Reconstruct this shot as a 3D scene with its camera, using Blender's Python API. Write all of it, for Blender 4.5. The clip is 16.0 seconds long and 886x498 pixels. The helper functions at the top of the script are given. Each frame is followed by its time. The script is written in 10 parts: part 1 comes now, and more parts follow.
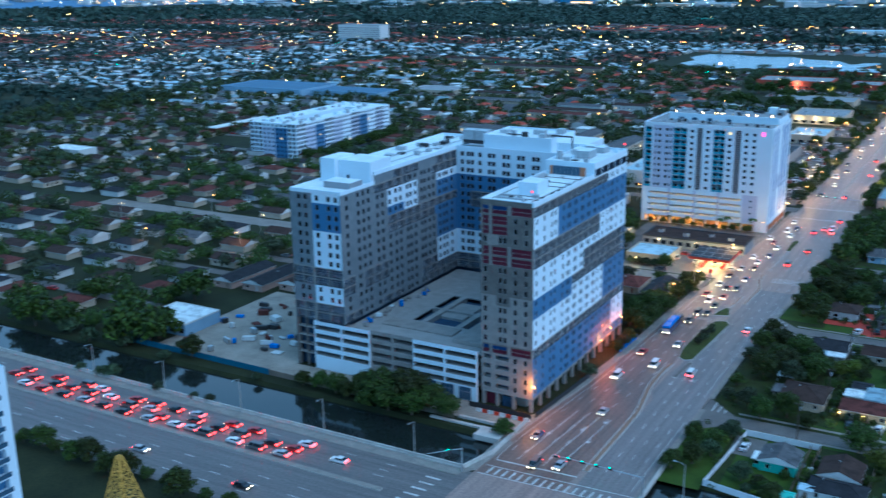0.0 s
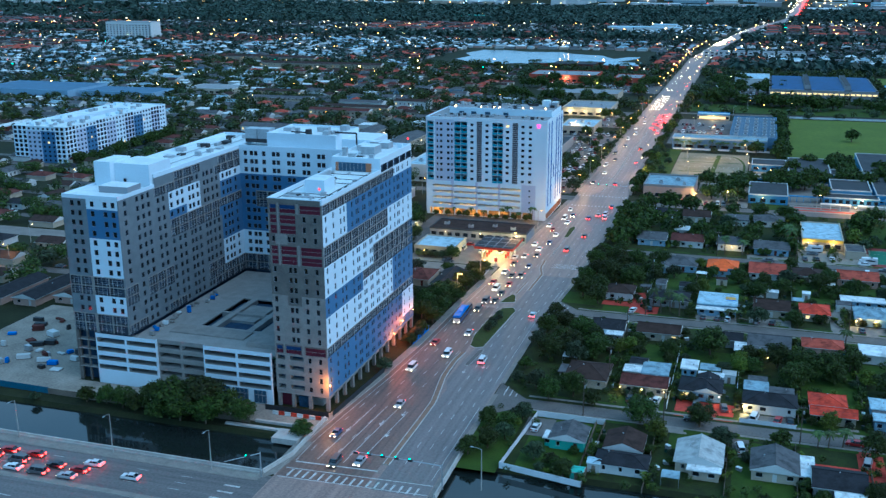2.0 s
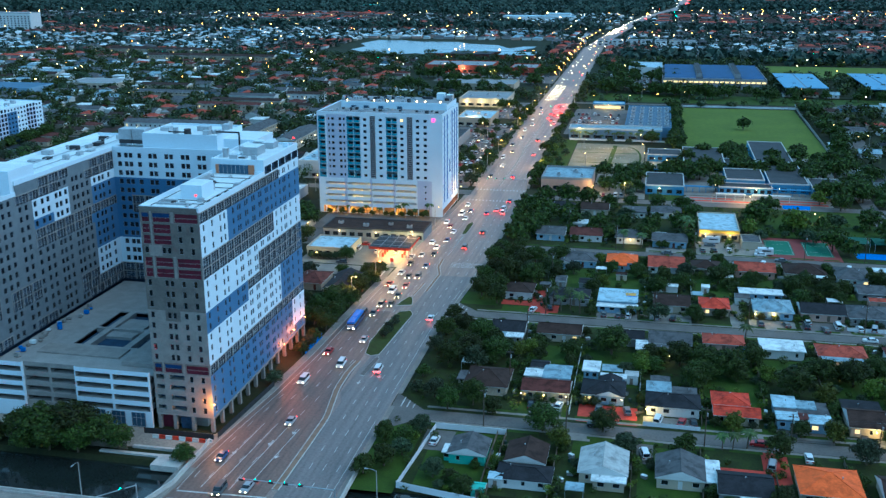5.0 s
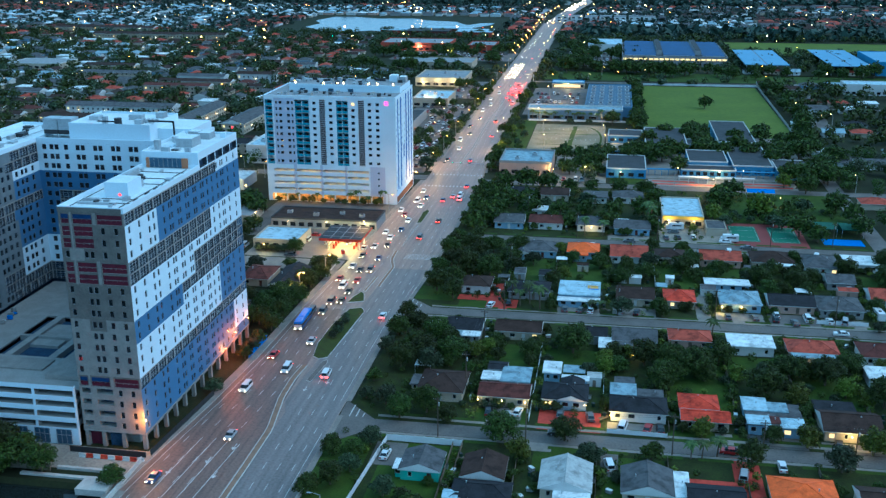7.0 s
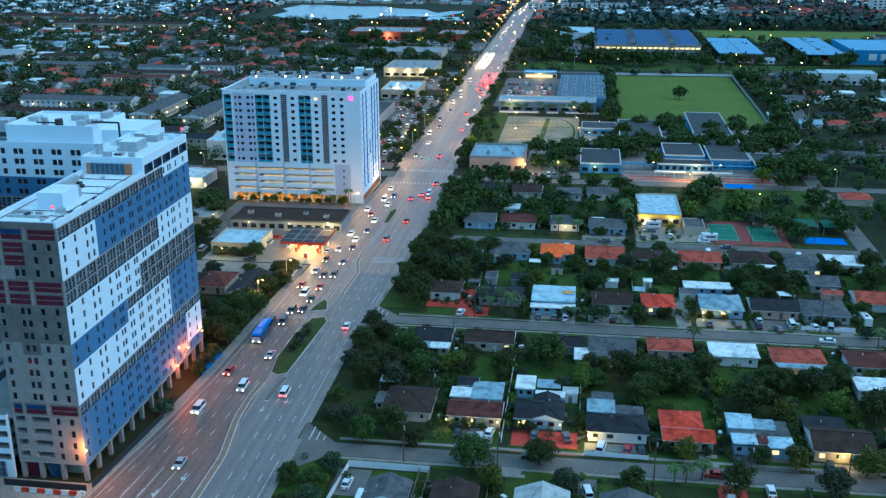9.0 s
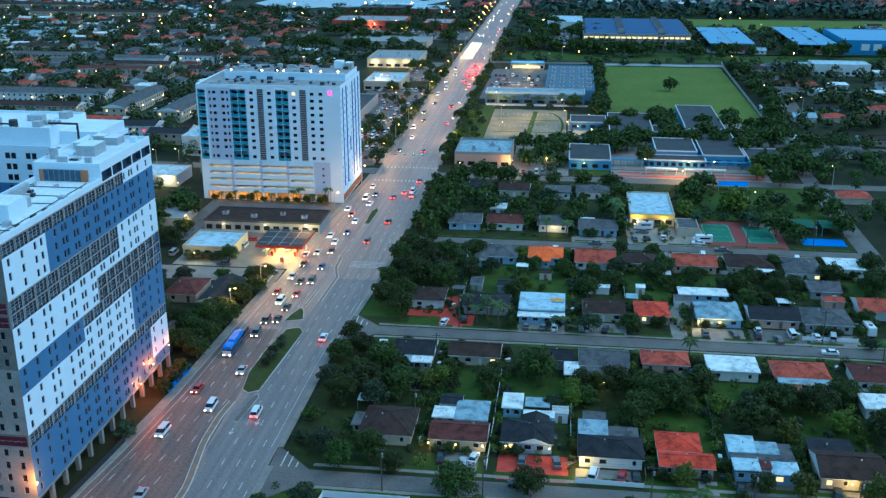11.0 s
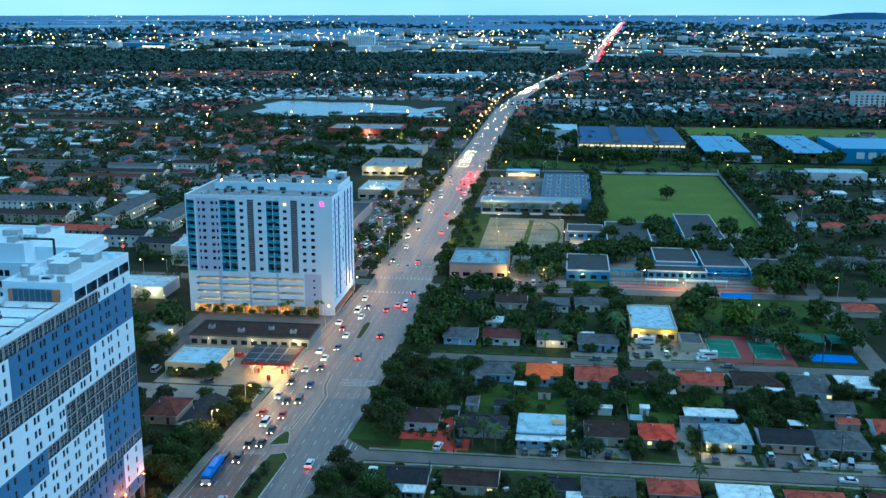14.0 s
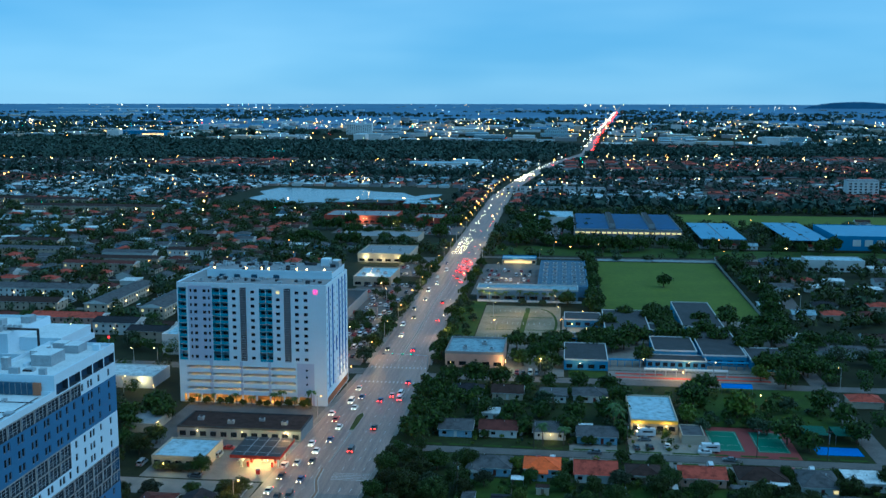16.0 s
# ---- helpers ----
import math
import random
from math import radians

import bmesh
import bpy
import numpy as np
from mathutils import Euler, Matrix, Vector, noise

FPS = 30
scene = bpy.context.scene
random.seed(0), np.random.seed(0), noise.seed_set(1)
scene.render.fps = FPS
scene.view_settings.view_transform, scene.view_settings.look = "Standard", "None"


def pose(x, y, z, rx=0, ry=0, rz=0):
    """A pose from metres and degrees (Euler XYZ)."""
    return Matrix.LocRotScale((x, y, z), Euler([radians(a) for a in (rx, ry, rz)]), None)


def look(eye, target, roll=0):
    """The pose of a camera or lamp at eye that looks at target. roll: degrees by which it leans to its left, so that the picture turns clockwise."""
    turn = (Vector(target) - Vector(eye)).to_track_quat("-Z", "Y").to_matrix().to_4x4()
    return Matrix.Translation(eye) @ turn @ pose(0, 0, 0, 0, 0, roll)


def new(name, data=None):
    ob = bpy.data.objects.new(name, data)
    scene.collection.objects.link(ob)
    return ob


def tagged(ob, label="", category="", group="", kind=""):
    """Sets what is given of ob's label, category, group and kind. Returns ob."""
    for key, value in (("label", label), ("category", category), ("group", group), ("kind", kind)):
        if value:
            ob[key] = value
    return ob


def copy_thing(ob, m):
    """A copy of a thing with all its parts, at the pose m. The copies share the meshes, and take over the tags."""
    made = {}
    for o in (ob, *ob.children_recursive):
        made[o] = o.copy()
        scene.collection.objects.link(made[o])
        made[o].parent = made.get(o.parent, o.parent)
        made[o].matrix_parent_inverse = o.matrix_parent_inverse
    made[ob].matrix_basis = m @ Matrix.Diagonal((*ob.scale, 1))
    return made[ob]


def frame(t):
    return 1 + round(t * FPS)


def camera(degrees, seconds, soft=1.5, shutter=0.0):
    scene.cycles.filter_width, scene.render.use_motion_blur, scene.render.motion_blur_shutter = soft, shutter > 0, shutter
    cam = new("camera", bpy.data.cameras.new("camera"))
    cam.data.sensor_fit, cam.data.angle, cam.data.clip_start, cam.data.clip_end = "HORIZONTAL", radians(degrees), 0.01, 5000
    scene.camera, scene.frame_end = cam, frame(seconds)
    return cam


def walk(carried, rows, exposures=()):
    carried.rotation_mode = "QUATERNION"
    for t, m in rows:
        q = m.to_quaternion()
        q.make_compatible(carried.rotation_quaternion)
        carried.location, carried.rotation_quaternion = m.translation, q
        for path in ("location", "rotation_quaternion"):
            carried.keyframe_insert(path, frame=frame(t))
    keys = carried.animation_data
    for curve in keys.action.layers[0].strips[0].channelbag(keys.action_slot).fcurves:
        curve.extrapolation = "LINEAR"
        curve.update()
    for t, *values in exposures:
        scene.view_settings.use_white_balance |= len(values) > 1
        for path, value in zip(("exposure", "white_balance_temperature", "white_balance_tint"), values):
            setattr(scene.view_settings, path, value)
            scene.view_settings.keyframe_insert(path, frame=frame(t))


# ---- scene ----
cam = camera(47.3, 16.0, 1.35, 0.5)
PATH = [
    (0, (1.808, -23.620, 117.515), (0.8457, -21.9507, 116.9797), -0.9),
    (0.5, (1.635, -23.600, 117.473), (0.8221, -21.8539, 116.9340), -0.6),
    (1, (1.469, -23.570, 117.435), (0.7827, -21.7715, 116.8926), -0.4),
    (1.5, (1.308, -23.520, 117.401), (0.6902, -21.6973, 116.8574), -0.4),
    (2, (1.149, -23.300, 117.372), (0.5689, -21.4653, 116.8267), -0.3),
    (2.5, (0.989, -22.560, 117.347), (0.4479, -20.7138, 116.8002), -0.3),
    (3, (0.827, -20.908, 117.325), (0.3199, -19.0525, 116.7773), -0.3),
    (3.5, (0.661, -18.604, 117.306), (0.1849, -16.7406, 116.7578), -0.1),
    (4, (0.489, -15.971, 117.291), (0.0441, -14.1003, 116.7413), -0.1),
    (6.5, (-0.482, 5.959, 117.254), (-0.8162, 7.8366, 116.6520), -0.2),
    (7, (-0.701, 10.541, 117.253), (-1.0174, 12.4190, 116.6428), -0.2),
    (7.5, (-0.927, 15.088, 117.254), (-1.2283, 16.9664, 116.6368), -0.2),
    (8, (-1.159, 19.537, 117.256), (-1.4474, 21.4151, 116.6316), -0.1),
    (8.5, (-1.396, 23.996, 117.259), (-1.6713, 25.8746, 116.6297), -0.2),
    (9, (-1.637, 28.392, 117.262), (-1.9002, 30.2703, 116.6276), -0.2),
    (11.5, (-2.818, 49.057, 117.285), (-3.0535, 50.9302, 116.6254), -0.1),
    (12, (-3.031, 51.944, 117.289), (-3.2663, 53.8279, 116.6603), -0.1),
    (12.5, (-3.228, 54.145, 117.291), (-3.4632, 56.0423, 116.7045), -0.1),
    (13, (-3.405, 55.884, 117.293), (-3.6403, 57.7946, 116.7492), -0.0),
    (13.5, (-3.558, 57.344, 117.294), (-3.7934, 59.2650, 116.7914), -0.1),
    (14, (-3.682, 58.660, 117.293), (-3.9182, 60.5919, 116.8309), -0.0),
    (14.5, (-3.774, 59.930, 117.290), (-4.0078, 61.8715, 116.8701), -0.0),
    (15, (-3.827, 61.206, 117.285), (-4.0608, 63.1555, 116.9074), 0.0),
    (15.5, (-3.836, 62.496, 117.278), (-4.0694, 64.4532, 116.9408), -0.0),
    (16, (-3.795, 63.768, 117.269), (-4.0286, 65.7319, 116.9735), 0.1),
]
walk(cam, [(t, look(eye, target, roll)) for t, eye, target, roll in PATH], exposures=[(0, 1.2, 4480, 3), (2, 1.17, 4600, 0), (4, 1.22, 4650, -4), (12, 1.26, 4650, -5), (14, 1.1, 4500, -9), (16, 0.54, 4330, -10)])

# ---- sky and light: dusk, the sky brighter towards the east ----
world = bpy.data.worlds.new("dusk")
scene.world = world
world.use_nodes = True
wn = world.node_tree.nodes
bg = wn["Background"]
sky = wn.new("ShaderNodeTexSky")
sky.sky_type = "NISHITA"
sky.sun_disc = False
sky.sun_elevation = radians(28.0)
sky.sun_rotation = radians(94)
sky.air_density = 0.8
sky.dust_density = 0.0
sky.ozone_density = 4.0
wl = world.node_tree.links
# thin high overcast over the whole sky, a little brighter in long soft bands
coord = wn.new("ShaderNodeTexCoord")
stretch = wn.new("ShaderNodeMapping")
stretch.inputs["Scale"].default_value = (1.0, 1.0, 5.0)
cloud = wn.new("ShaderNodeTexNoise")
cloud.inputs["Scale"].default_value = 2.6
cloud.inputs["Detail"].default_value = 3
band = wn.new("ShaderNodeMapRange")
band.inputs["From Min"].default_value, band.inputs["From Max"].default_value = 0.36, 0.68
veil = wn.new("ShaderNodeMix")
veil.data_type = "RGBA"
veil.inputs["A"].default_value = (3.9, 6.9, 9.1, 1)
veil.inputs["B"].default_value = (6.5, 9.0, 10.3, 1)
haze = wn.new("ShaderNodeMix")
haze.data_type = "RGBA"
haze.inputs["Factor"].default_value = 0.72
wl.new(coord.outputs["Generated"], stretch.inputs["Vector"])
wl.new(stretch.outputs[0], cloud.inputs["Vector"])
wl.new(cloud.outputs["Fac"], band.inputs["Value"])
wl.new(band.outputs[0], veil.inputs["Factor"])
wl.new(sky.outputs[0], haze.inputs["A"])
wl.new(veil.outputs["Result"], haze.inputs["B"])
wl.new(haze.outputs["Result"], bg.inputs[0])
bg.inputs[1].default_value = 0.05
sun = new("sun", bpy.data.lights.new("sun", "SUN"))
sun.data.energy = 0.62
sun.data.angle = radians(60)
sun.data.color = (1.0, 0.9, 0.8)
sun.matrix_world = look((88, -6, 82), (0, 0, 0))


# ---- materials ----
def mat(name, base, rough=0.75, metal=0.0, var=0.2, size=3.0, fine=0.35, bump=0.0, rnd=0.0, other=None, spec=0.22, stain=0.0, along=None):
    """A surface with variation at two scales (size and fine, in metres) and, where wanted, from object to object."""
    m = bpy.data.materials.new(name)
    m.use_nodes = True
    n, l = m.node_tree.nodes, m.node_tree.links
    b = n["Principled BSDF"]
    b.inputs["Roughness"].default_value = rough
    b.inputs["Metallic"].default_value = metal
    b.inputs["Specular IOR Level"].default_value = spec
    geo = n.new("ShaderNodeNewGeometry")
    a = n.new("ShaderNodeTexNoise")
    a.inputs["Scale"].default_value = 1.0 / size
    a.inputs["Detail"].default_value = 4
    if along:
        mp = n.new("ShaderNodeMapping")
        mp.inputs["Scale"].default_value = along
        l.new(geo.outputs["Position"], mp.inputs["Vector"])
        l.new(mp.outputs[0], a.inputs["Vector"])
    else:
        l.new(geo.outputs["Position"], a.inputs["Vector"])
    f = n.new("ShaderNodeTexNoise")
    f.inputs["Scale"].default_value = 1.0 / fine
    f.inputs["Detail"].default_value = 3
    l.new(geo.outputs["Position"], f.inputs["Vector"])
    add = n.new("ShaderNodeMath")
    add.operation = "ADD"
    l.new(a.outputs["Fac"], add.inputs[0])
    l.new(f.outputs["Fac"], add.inputs[1])
    ramp = n.new("ShaderNodeMapRange")
    ramp.inputs["From Min"].default_value, ramp.inputs["From Max"].default_value = 0.65, 1.35
    ramp.inputs["To Min"].default_value, ramp.inputs["To Max"].default_value = 0.0, 1.0
    l.new(add.outputs[0], ramp.inputs["Value"])
    mix = n.new("ShaderNodeMix")
    mix.data_type = "RGBA"
    lo = other if other else tuple(c * (1 - var) for c in base)
    hi = base if other else tuple(min(1, c * (1 + var)) for c in base)
    mix.inputs["A"].default_value = (*lo, 1)
    mix.inputs["B"].default_value = (*hi, 1)
    l.new(ramp.outputs[0], mix.inputs["Factor"])
    out = mix.outputs["Result"]
    if stain:
        st = n.new("ShaderNodeTexNoise")
        st.inputs["Scale"].default_value = 0.42
        st.inputs["Detail"].default_value = 6
        st.inputs["Roughness"].default_value = 0.68
        l.new(geo.outputs["Position"], st.inputs["Vector"])
        sm = n.new("ShaderNodeMapRange")
        sm.inputs["From Min"].default_value, sm.inputs["From Max"].default_value = 0.46, 0.66
        sm.inputs["To Min"].default_value, sm.inputs["To Max"].default_value = 1.12, 1 - stain
        l.new(st.outputs["Fac"], sm.inputs["Value"])
        sh = n.new("ShaderNodeHueSaturation")
        l.new(sm.outputs[0], sh.inputs["Value"])
        l.new(out, sh.inputs["Color"])
        out = sh.outputs["Color"]
    if rnd:
        info = n.new("ShaderNodeObjectInfo")
        mr = n.new("ShaderNodeMapRange")
        mr.inputs["To Min"].default_value, mr.inputs["To Max"].default_value = 1 - rnd, 1 + rnd
        l.new(info.outputs["Random"], mr.inputs["Value"])
        hsv = n.new("ShaderNodeHueSaturation")
        l.new(mr.outputs[0], hsv.inputs["Value"])
        l.new(out, hsv.inputs["Color"])
        out = hsv.outputs["Color"]
    l.new(out, b.inputs["Base Color"])
    if bump:
        bp = n.new("ShaderNodeBump")
        bp.inputs["Strength"].default_value = 0.6
        bp.inputs["Distance"].default_value = bump
        l.new(f.outputs["Fac"], bp.inputs["Height"])
        l.new(bp.outputs[0], b.inputs["Normal"])
    return m


def leaf_mat(name, dark, light):
    """Foliage: each clump its own tone, and each tree its own."""
    m = bpy.data.materials.new(name)
    m.use_nodes = True
    n, l = m.node_tree.nodes, m.node_tree.links
    b = n["Principled BSDF"]
    b.inputs["Roughness"].default_value = 0.65
    b.inputs["Specular IOR Level"].default_value = 0.25
    geo, info = n.new("ShaderNodeNewGeometry"), n.new("ShaderNodeObjectInfo")
    mix = n.new("ShaderNodeMix")
    mix.data_type = "RGBA"
    mix.inputs["A"].default_value, mix.inputs["B"].default_value = (*dark, 1), (*light, 1)
    l.new(geo.outputs["Random Per Island"], mix.inputs["Factor"])
    mr = n.new("ShaderNodeMapRange")
    mr.inputs["To Min"].default_value, mr.inputs["To Max"].default_value = 0.6, 1.5
    l.new(info.outputs["Random"], mr.inputs["Value"])
    hue = n.new("ShaderNodeMapRange")
    hue.inputs["To Min"].default_value, hue.inputs["To Max"].default_value = 0.47, 0.515
    l.new(info.outputs["Random"], hue.inputs["Value"])
    hsv = n.new("ShaderNodeHueSaturation")
    l.new(mr.outputs[0], hsv.inputs["Value"])
    l.new(hue.outputs[0], hsv.inputs["Hue"])
    l.new(mix.outputs["Result"], hsv.inputs["Color"])
    l.new(hsv.outputs["Color"], b.inputs["Base Color"])
    return m


def glow(name, color, strength, sampled=False):
    m = bpy.data.materials.new(name)
    m.use_nodes = True
    b = m.node_tree.nodes["Principled BSDF"]
    b.inputs["Base Color"].default_value = (*color, 1)
    b.inputs["Emission Color"].default_value = (*color, 1)
    b.inputs["Emission Strength"].default_value = strength
    m.cycles.emission_sampling = "FRONT" if sampled else "NONE"
    return m


def plain(name, base, rough, metal=0.0, spec=0.5):
    m = bpy.data.materials.new(name)
    m.use_nodes = True
    b = m.node_tree.nodes["Principled BSDF"]
    b.inputs["Base Color"].default_value = (*base, 1)
    b.inputs["Roughness"].default_value = rough
    b.inputs["Metallic"].default_value = metal
    b.inputs["Specular IOR Level"].default_value = spec
    return m


GROUND = mat("ground_cover", (0.03, 0.034, 0.011), 0.95, size=9, fine=0.8, other=(0.01, 0.013, 0.005), bump=0.05)
# The blue haze of the distance is put into this land's colour.
HAZE = mat("hazy_distant_land", (0.13, 0.22, 0.34), 0.95, size=300, fine=60, other=(0.085, 0.15, 0.25))
LAWN = mat("lawn", (0.058, 0.094, 0.008), 0.95, size=4, fine=0.4, other=(0.022, 0.038, 0.005), bump=0.03)
FIELD = mat("playing_field", (0.125, 0.16, 0.02), 0.95, size=26, fine=3, other=(0.075, 0.108, 0.015))
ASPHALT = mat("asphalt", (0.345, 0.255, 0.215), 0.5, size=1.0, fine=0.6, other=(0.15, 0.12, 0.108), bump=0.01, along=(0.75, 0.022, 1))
CROSS_ASPHALT = mat("grey_asphalt", (0.18, 0.165, 0.158), 0.55, size=1.0, fine=0.6, other=(0.085, 0.078, 0.076), bump=0.01, along=(0.022, 0.75, 1))
# Dark streaked asphalt; the brown of sodium lamplight is painted into it.
SODIUM_ASPHALT = mat("sodium_brown_asphalt", (0.23, 0.155, 0.125), 0.45, size=1.0, fine=0.6, other=(0.085, 0.062, 0.055), bump=0.01, along=(0.85, 0.018, 1))
NORTH_ASPHALT = mat("blue_grey_asphalt", (0.235, 0.21, 0.2), 0.5, size=1.0, fine=0.6, other=(0.115, 0.103, 0.1), bump=0.01, along=(0.75, 0.022, 1))
# Paler than SIDE_ASPHALT, for the west street and the forecourt.
PALE_STREET = mat("pale_asphalt", (0.25, 0.225, 0.2), 0.8, size=5, fine=0.5, other=(0.14, 0.128, 0.115))
MEDIAN = mat("tan_median_concrete", (0.22, 0.145, 0.1), 0.85, size=2, fine=0.3, var=0.25)
SIDE_ASPHALT = mat("street_asphalt", (0.17, 0.155, 0.143), 0.8, size=6, fine=0.5, other=(0.085, 0.078, 0.074), bump=0.01)
CONCRETE_PAVE = mat("pavement_concrete", (0.28, 0.255, 0.225), 0.85, size=3, fine=0.3, other=(0.15, 0.14, 0.125))
KERB = mat("kerb_concrete", (0.42, 0.4, 0.37), 0.85, size=2, fine=0.3, var=0.25)
PAINT = mat("road_paint", (0.66, 0.66, 0.64), 0.6, size=1.5, fine=0.2, other=(0.3, 0.28, 0.26))
YELLOW_PAINT = mat("yellow_road_paint", (0.65, 0.42, 0.06), 0.6, size=1.5, fine=0.2, var=0.25)
SAND = mat("construction_sand", (0.36, 0.32, 0.265), 0.95, size=7, fine=0.6, other=(0.17, 0.15, 0.125), bump=0.05)
RED_PAVER = mat("red_pavers", (0.4, 0.055, 0.036), 0.85, size=1.2, fine=0.25, var=0.3)
WATER = mat("canal_water", (0.012, 0.016, 0.015), 0.05, size=6, fine=1.2, var=0.3, spec=0.6, bump=0.004)
LAKE = mat("lake_water", (0.02, 0.04, 0.05), 0.16, size=20, fine=3, var=0.2, spec=0.8)
WHITE = mat("white_stucco", (0.61, 0.705, 0.775), 0.8, size=8, fine=0.5, var=0.07)
WHITE_ROOF = mat("white_roof_membrane", (0.74, 0.81, 0.83), 0.7, size=5, fine=0.6, other=(0.5, 0.56, 0.58))
BLUE = mat("slate_blue_stucco", (0.075, 0.155, 0.285), 0.8, size=8, fine=0.5, var=0.1)
RAW = mat("brown_grey_render", (0.185, 0.172, 0.155), 0.9, size=2.2, fine=0.3, other=(0.095, 0.09, 0.083), bump=0.01)
RAW_COURT = mat("grey_block_render", (0.2, 0.225, 0.24), 0.9, size=2.2, fine=0.3, other=(0.13, 0.15, 0.165), bump=0.01)
RAW_LIGHT = mat("bare_concrete", (0.3, 0.285, 0.262), 0.9, size=2.5, fine=0.3, other=(0.18, 0.172, 0.16), bump=0.01)
RED_SHEATH = mat("red_membrane", (0.12, 0.013, 0.03), 0.6, size=1.3, fine=0.3, other=(0.045, 0.009, 0.02))
BLUE_SHEATH = mat("blue_membrane", (0.02, 0.055, 0.17), 0.6, size=1.3, fine=0.3, other=(0.012, 0.03, 0.09))
SLAB = mat("slab_concrete", (0.27, 0.265, 0.25), 0.9, size=3, fine=0.4, var=0.2)
# Bluish interior; the shade deep in open storeys is put into its colour.
DARK = mat("shade_coloured_interior", (0.03, 0.055, 0.1), 0.9, size=2, fine=0.4, var=0.4)
STRIP_BLUE = mat("vivid_blue_stucco", (0.035, 0.13, 0.42), 0.8, size=6, fine=0.5, var=0.1)
# Sides of the open bays, their colour darkened to stand for shade.
INSIDE = mat("shade_coloured_block_wall", (0.045, 0.06, 0.08), 0.9, size=2, fine=0.4, var=0.3)
STUD = plain("galvanised_stud", (0.5, 0.54, 0.58), 0.5, 0.2)
GLASS = plain("dark_window_glass", (0.012, 0.016, 0.022), 0.08, 0.0, 0.6)
BLUE_GLASS = plain("blue_tinted_glass", (0.03, 0.07, 0.12), 0.08, 0.0, 0.7)
TEAL = mat("teal_panel", (0.055, 0.27, 0.38), 0.45, size=3, fine=0.5, var=0.15)
W_ARCADE = mat("ochre_arcade_wall", (0.36, 0.25, 0.13), 0.85, size=3, fine=0.4, var=0.2)
LAVENDER = mat("pale_lavender_stucco", (0.43, 0.48, 0.6), 0.8, size=8, fine=0.5, var=0.06)
FRAME = plain("window_frame_grey", (0.25, 0.26, 0.28), 0.5)
LOUVRE = plain("dark_louvre", (0.06, 0.065, 0.075), 0.5, 0.2)
ROOF_GREY = mat("grey_flat_roof", (0.3, 0.31, 0.32), 0.85, size=4, fine=0.5, other=(0.2, 0.205, 0.21))
ROOF_DARK = mat("dark_flat_roof", (0.05, 0.052, 0.056), 0.85, size=5, fine=0.6, var=0.35)
STEEL = plain("galvanised_steel", (0.45, 0.47, 0.49), 0.4, 0.7)
DUCT = mat("duct_metal", (0.4, 0.42, 0.44), 0.45, 0.5, size=1, fine=0.2, var=0.25)
POLE = mat("concrete_pole", (0.33, 0.32, 0.3), 0.85, size=2, fine=0.2, var=0.2)
WOOD_POLE = mat("creosote_wood", (0.085, 0.066, 0.05), 0.9, size=1, fine=0.1, var=0.3)
BARK = mat("bark", (0.11, 0.085, 0.06), 0.95, size=0.5, fine=0.08, var=0.35)
RUBBER = plain("tyre_rubber", (0.02, 0.02, 0.02), 0.85)
CHROME = plain("wheel_rim", (0.5, 0.5, 0.52), 0.3, 0.8)
BLACK = plain("black_plastic", (0.02, 0.02, 0.022), 0.6)
BLUE_TARP = mat("blue_tarpaulin", (0.02, 0.16, 0.55), 0.5, size=1, fine=0.2, var=0.25)
CRANE_YELLOW = mat("crane_yellow_paint", (0.55, 0.33, 0.06), 0.6, size=2, fine=0.2, var=0.2)
BRIGHT_BLUE = mat("blue_painted_wall", (0.07, 0.2, 0.37), 0.75, size=3, fine=0.3, var=0.12)
ORANGE_WALL = mat("terracotta_wall", (0.34, 0.16, 0.085), 0.85, size=3, fine=0.3, var=0.15)
COURT_GREEN = mat("court_green", (0.045, 0.15, 0.09), 0.8, size=4, fine=0.3, var=0.15)
COURT_RED = mat("court_red", (0.2, 0.05, 0.045), 0.8, size=4, fine=0.3, var=0.15)
LEAF = leaf_mat("broad_leaves", (0.009, 0.016, 0.002), (0.046, 0.07, 0.006))
# Leaves made paler and bluer: distance haze is put into their colour.
HAZY_LEAF = leaf_mat("haze_tinted_leaves", (0.014, 0.029, 0.022), (0.046, 0.074, 0.056))
LEAF_B = leaf_mat("dusty_leaves", (0.013, 0.023, 0.009), (0.05, 0.068, 0.03))
LEAF_Y = leaf_mat("lime_leaves", (0.034, 0.052, 0.004), (0.105, 0.13, 0.01))
PALM = leaf_mat("palm_fronds", (0.02, 0.038, 0.01), (0.07, 0.1, 0.025))
HEAD = glow("headlight_glow", (1.0, 0.66, 0.3), 10)
TAIL = glow("tail_light_glow", (1.0, 0.014, 0.008), 12)
TAIL_DIM = plain("tail_light_lens", (0.25, 0.02, 0.02), 0.3)
SODIUM = glow("sodium_lamp_glow", (1.0, 0.3, 0.035), 11)
WARM = glow("warm_lamp_glow", (1.0, 0.48, 0.12), 11)
WHITE_GLOW = glow("white_lamp_glow", (1.0, 0.74, 0.42), 4)
COLD_GLOW = glow("cold_lamp_glow", (0.75, 0.95, 1.0), 2.5)
DIM_WARM = glow("dim_warm_glow", (1.0, 0.52, 0.16), 1.6)
GREEN_SIGNAL = glow("green_signal_glow", (0.05, 1.0, 0.45), 5)
RED_SIGNAL = glow("red_signal_glow", (1.0, 0.04, 0.02), 6)
PINK_GLOW = glow("pink_sign_glow", (1.0, 0.03, 0.22), 1.6)
TUBE = glow("parking_tube_glow", (1.0, 0.36, 0.04), 11, True)
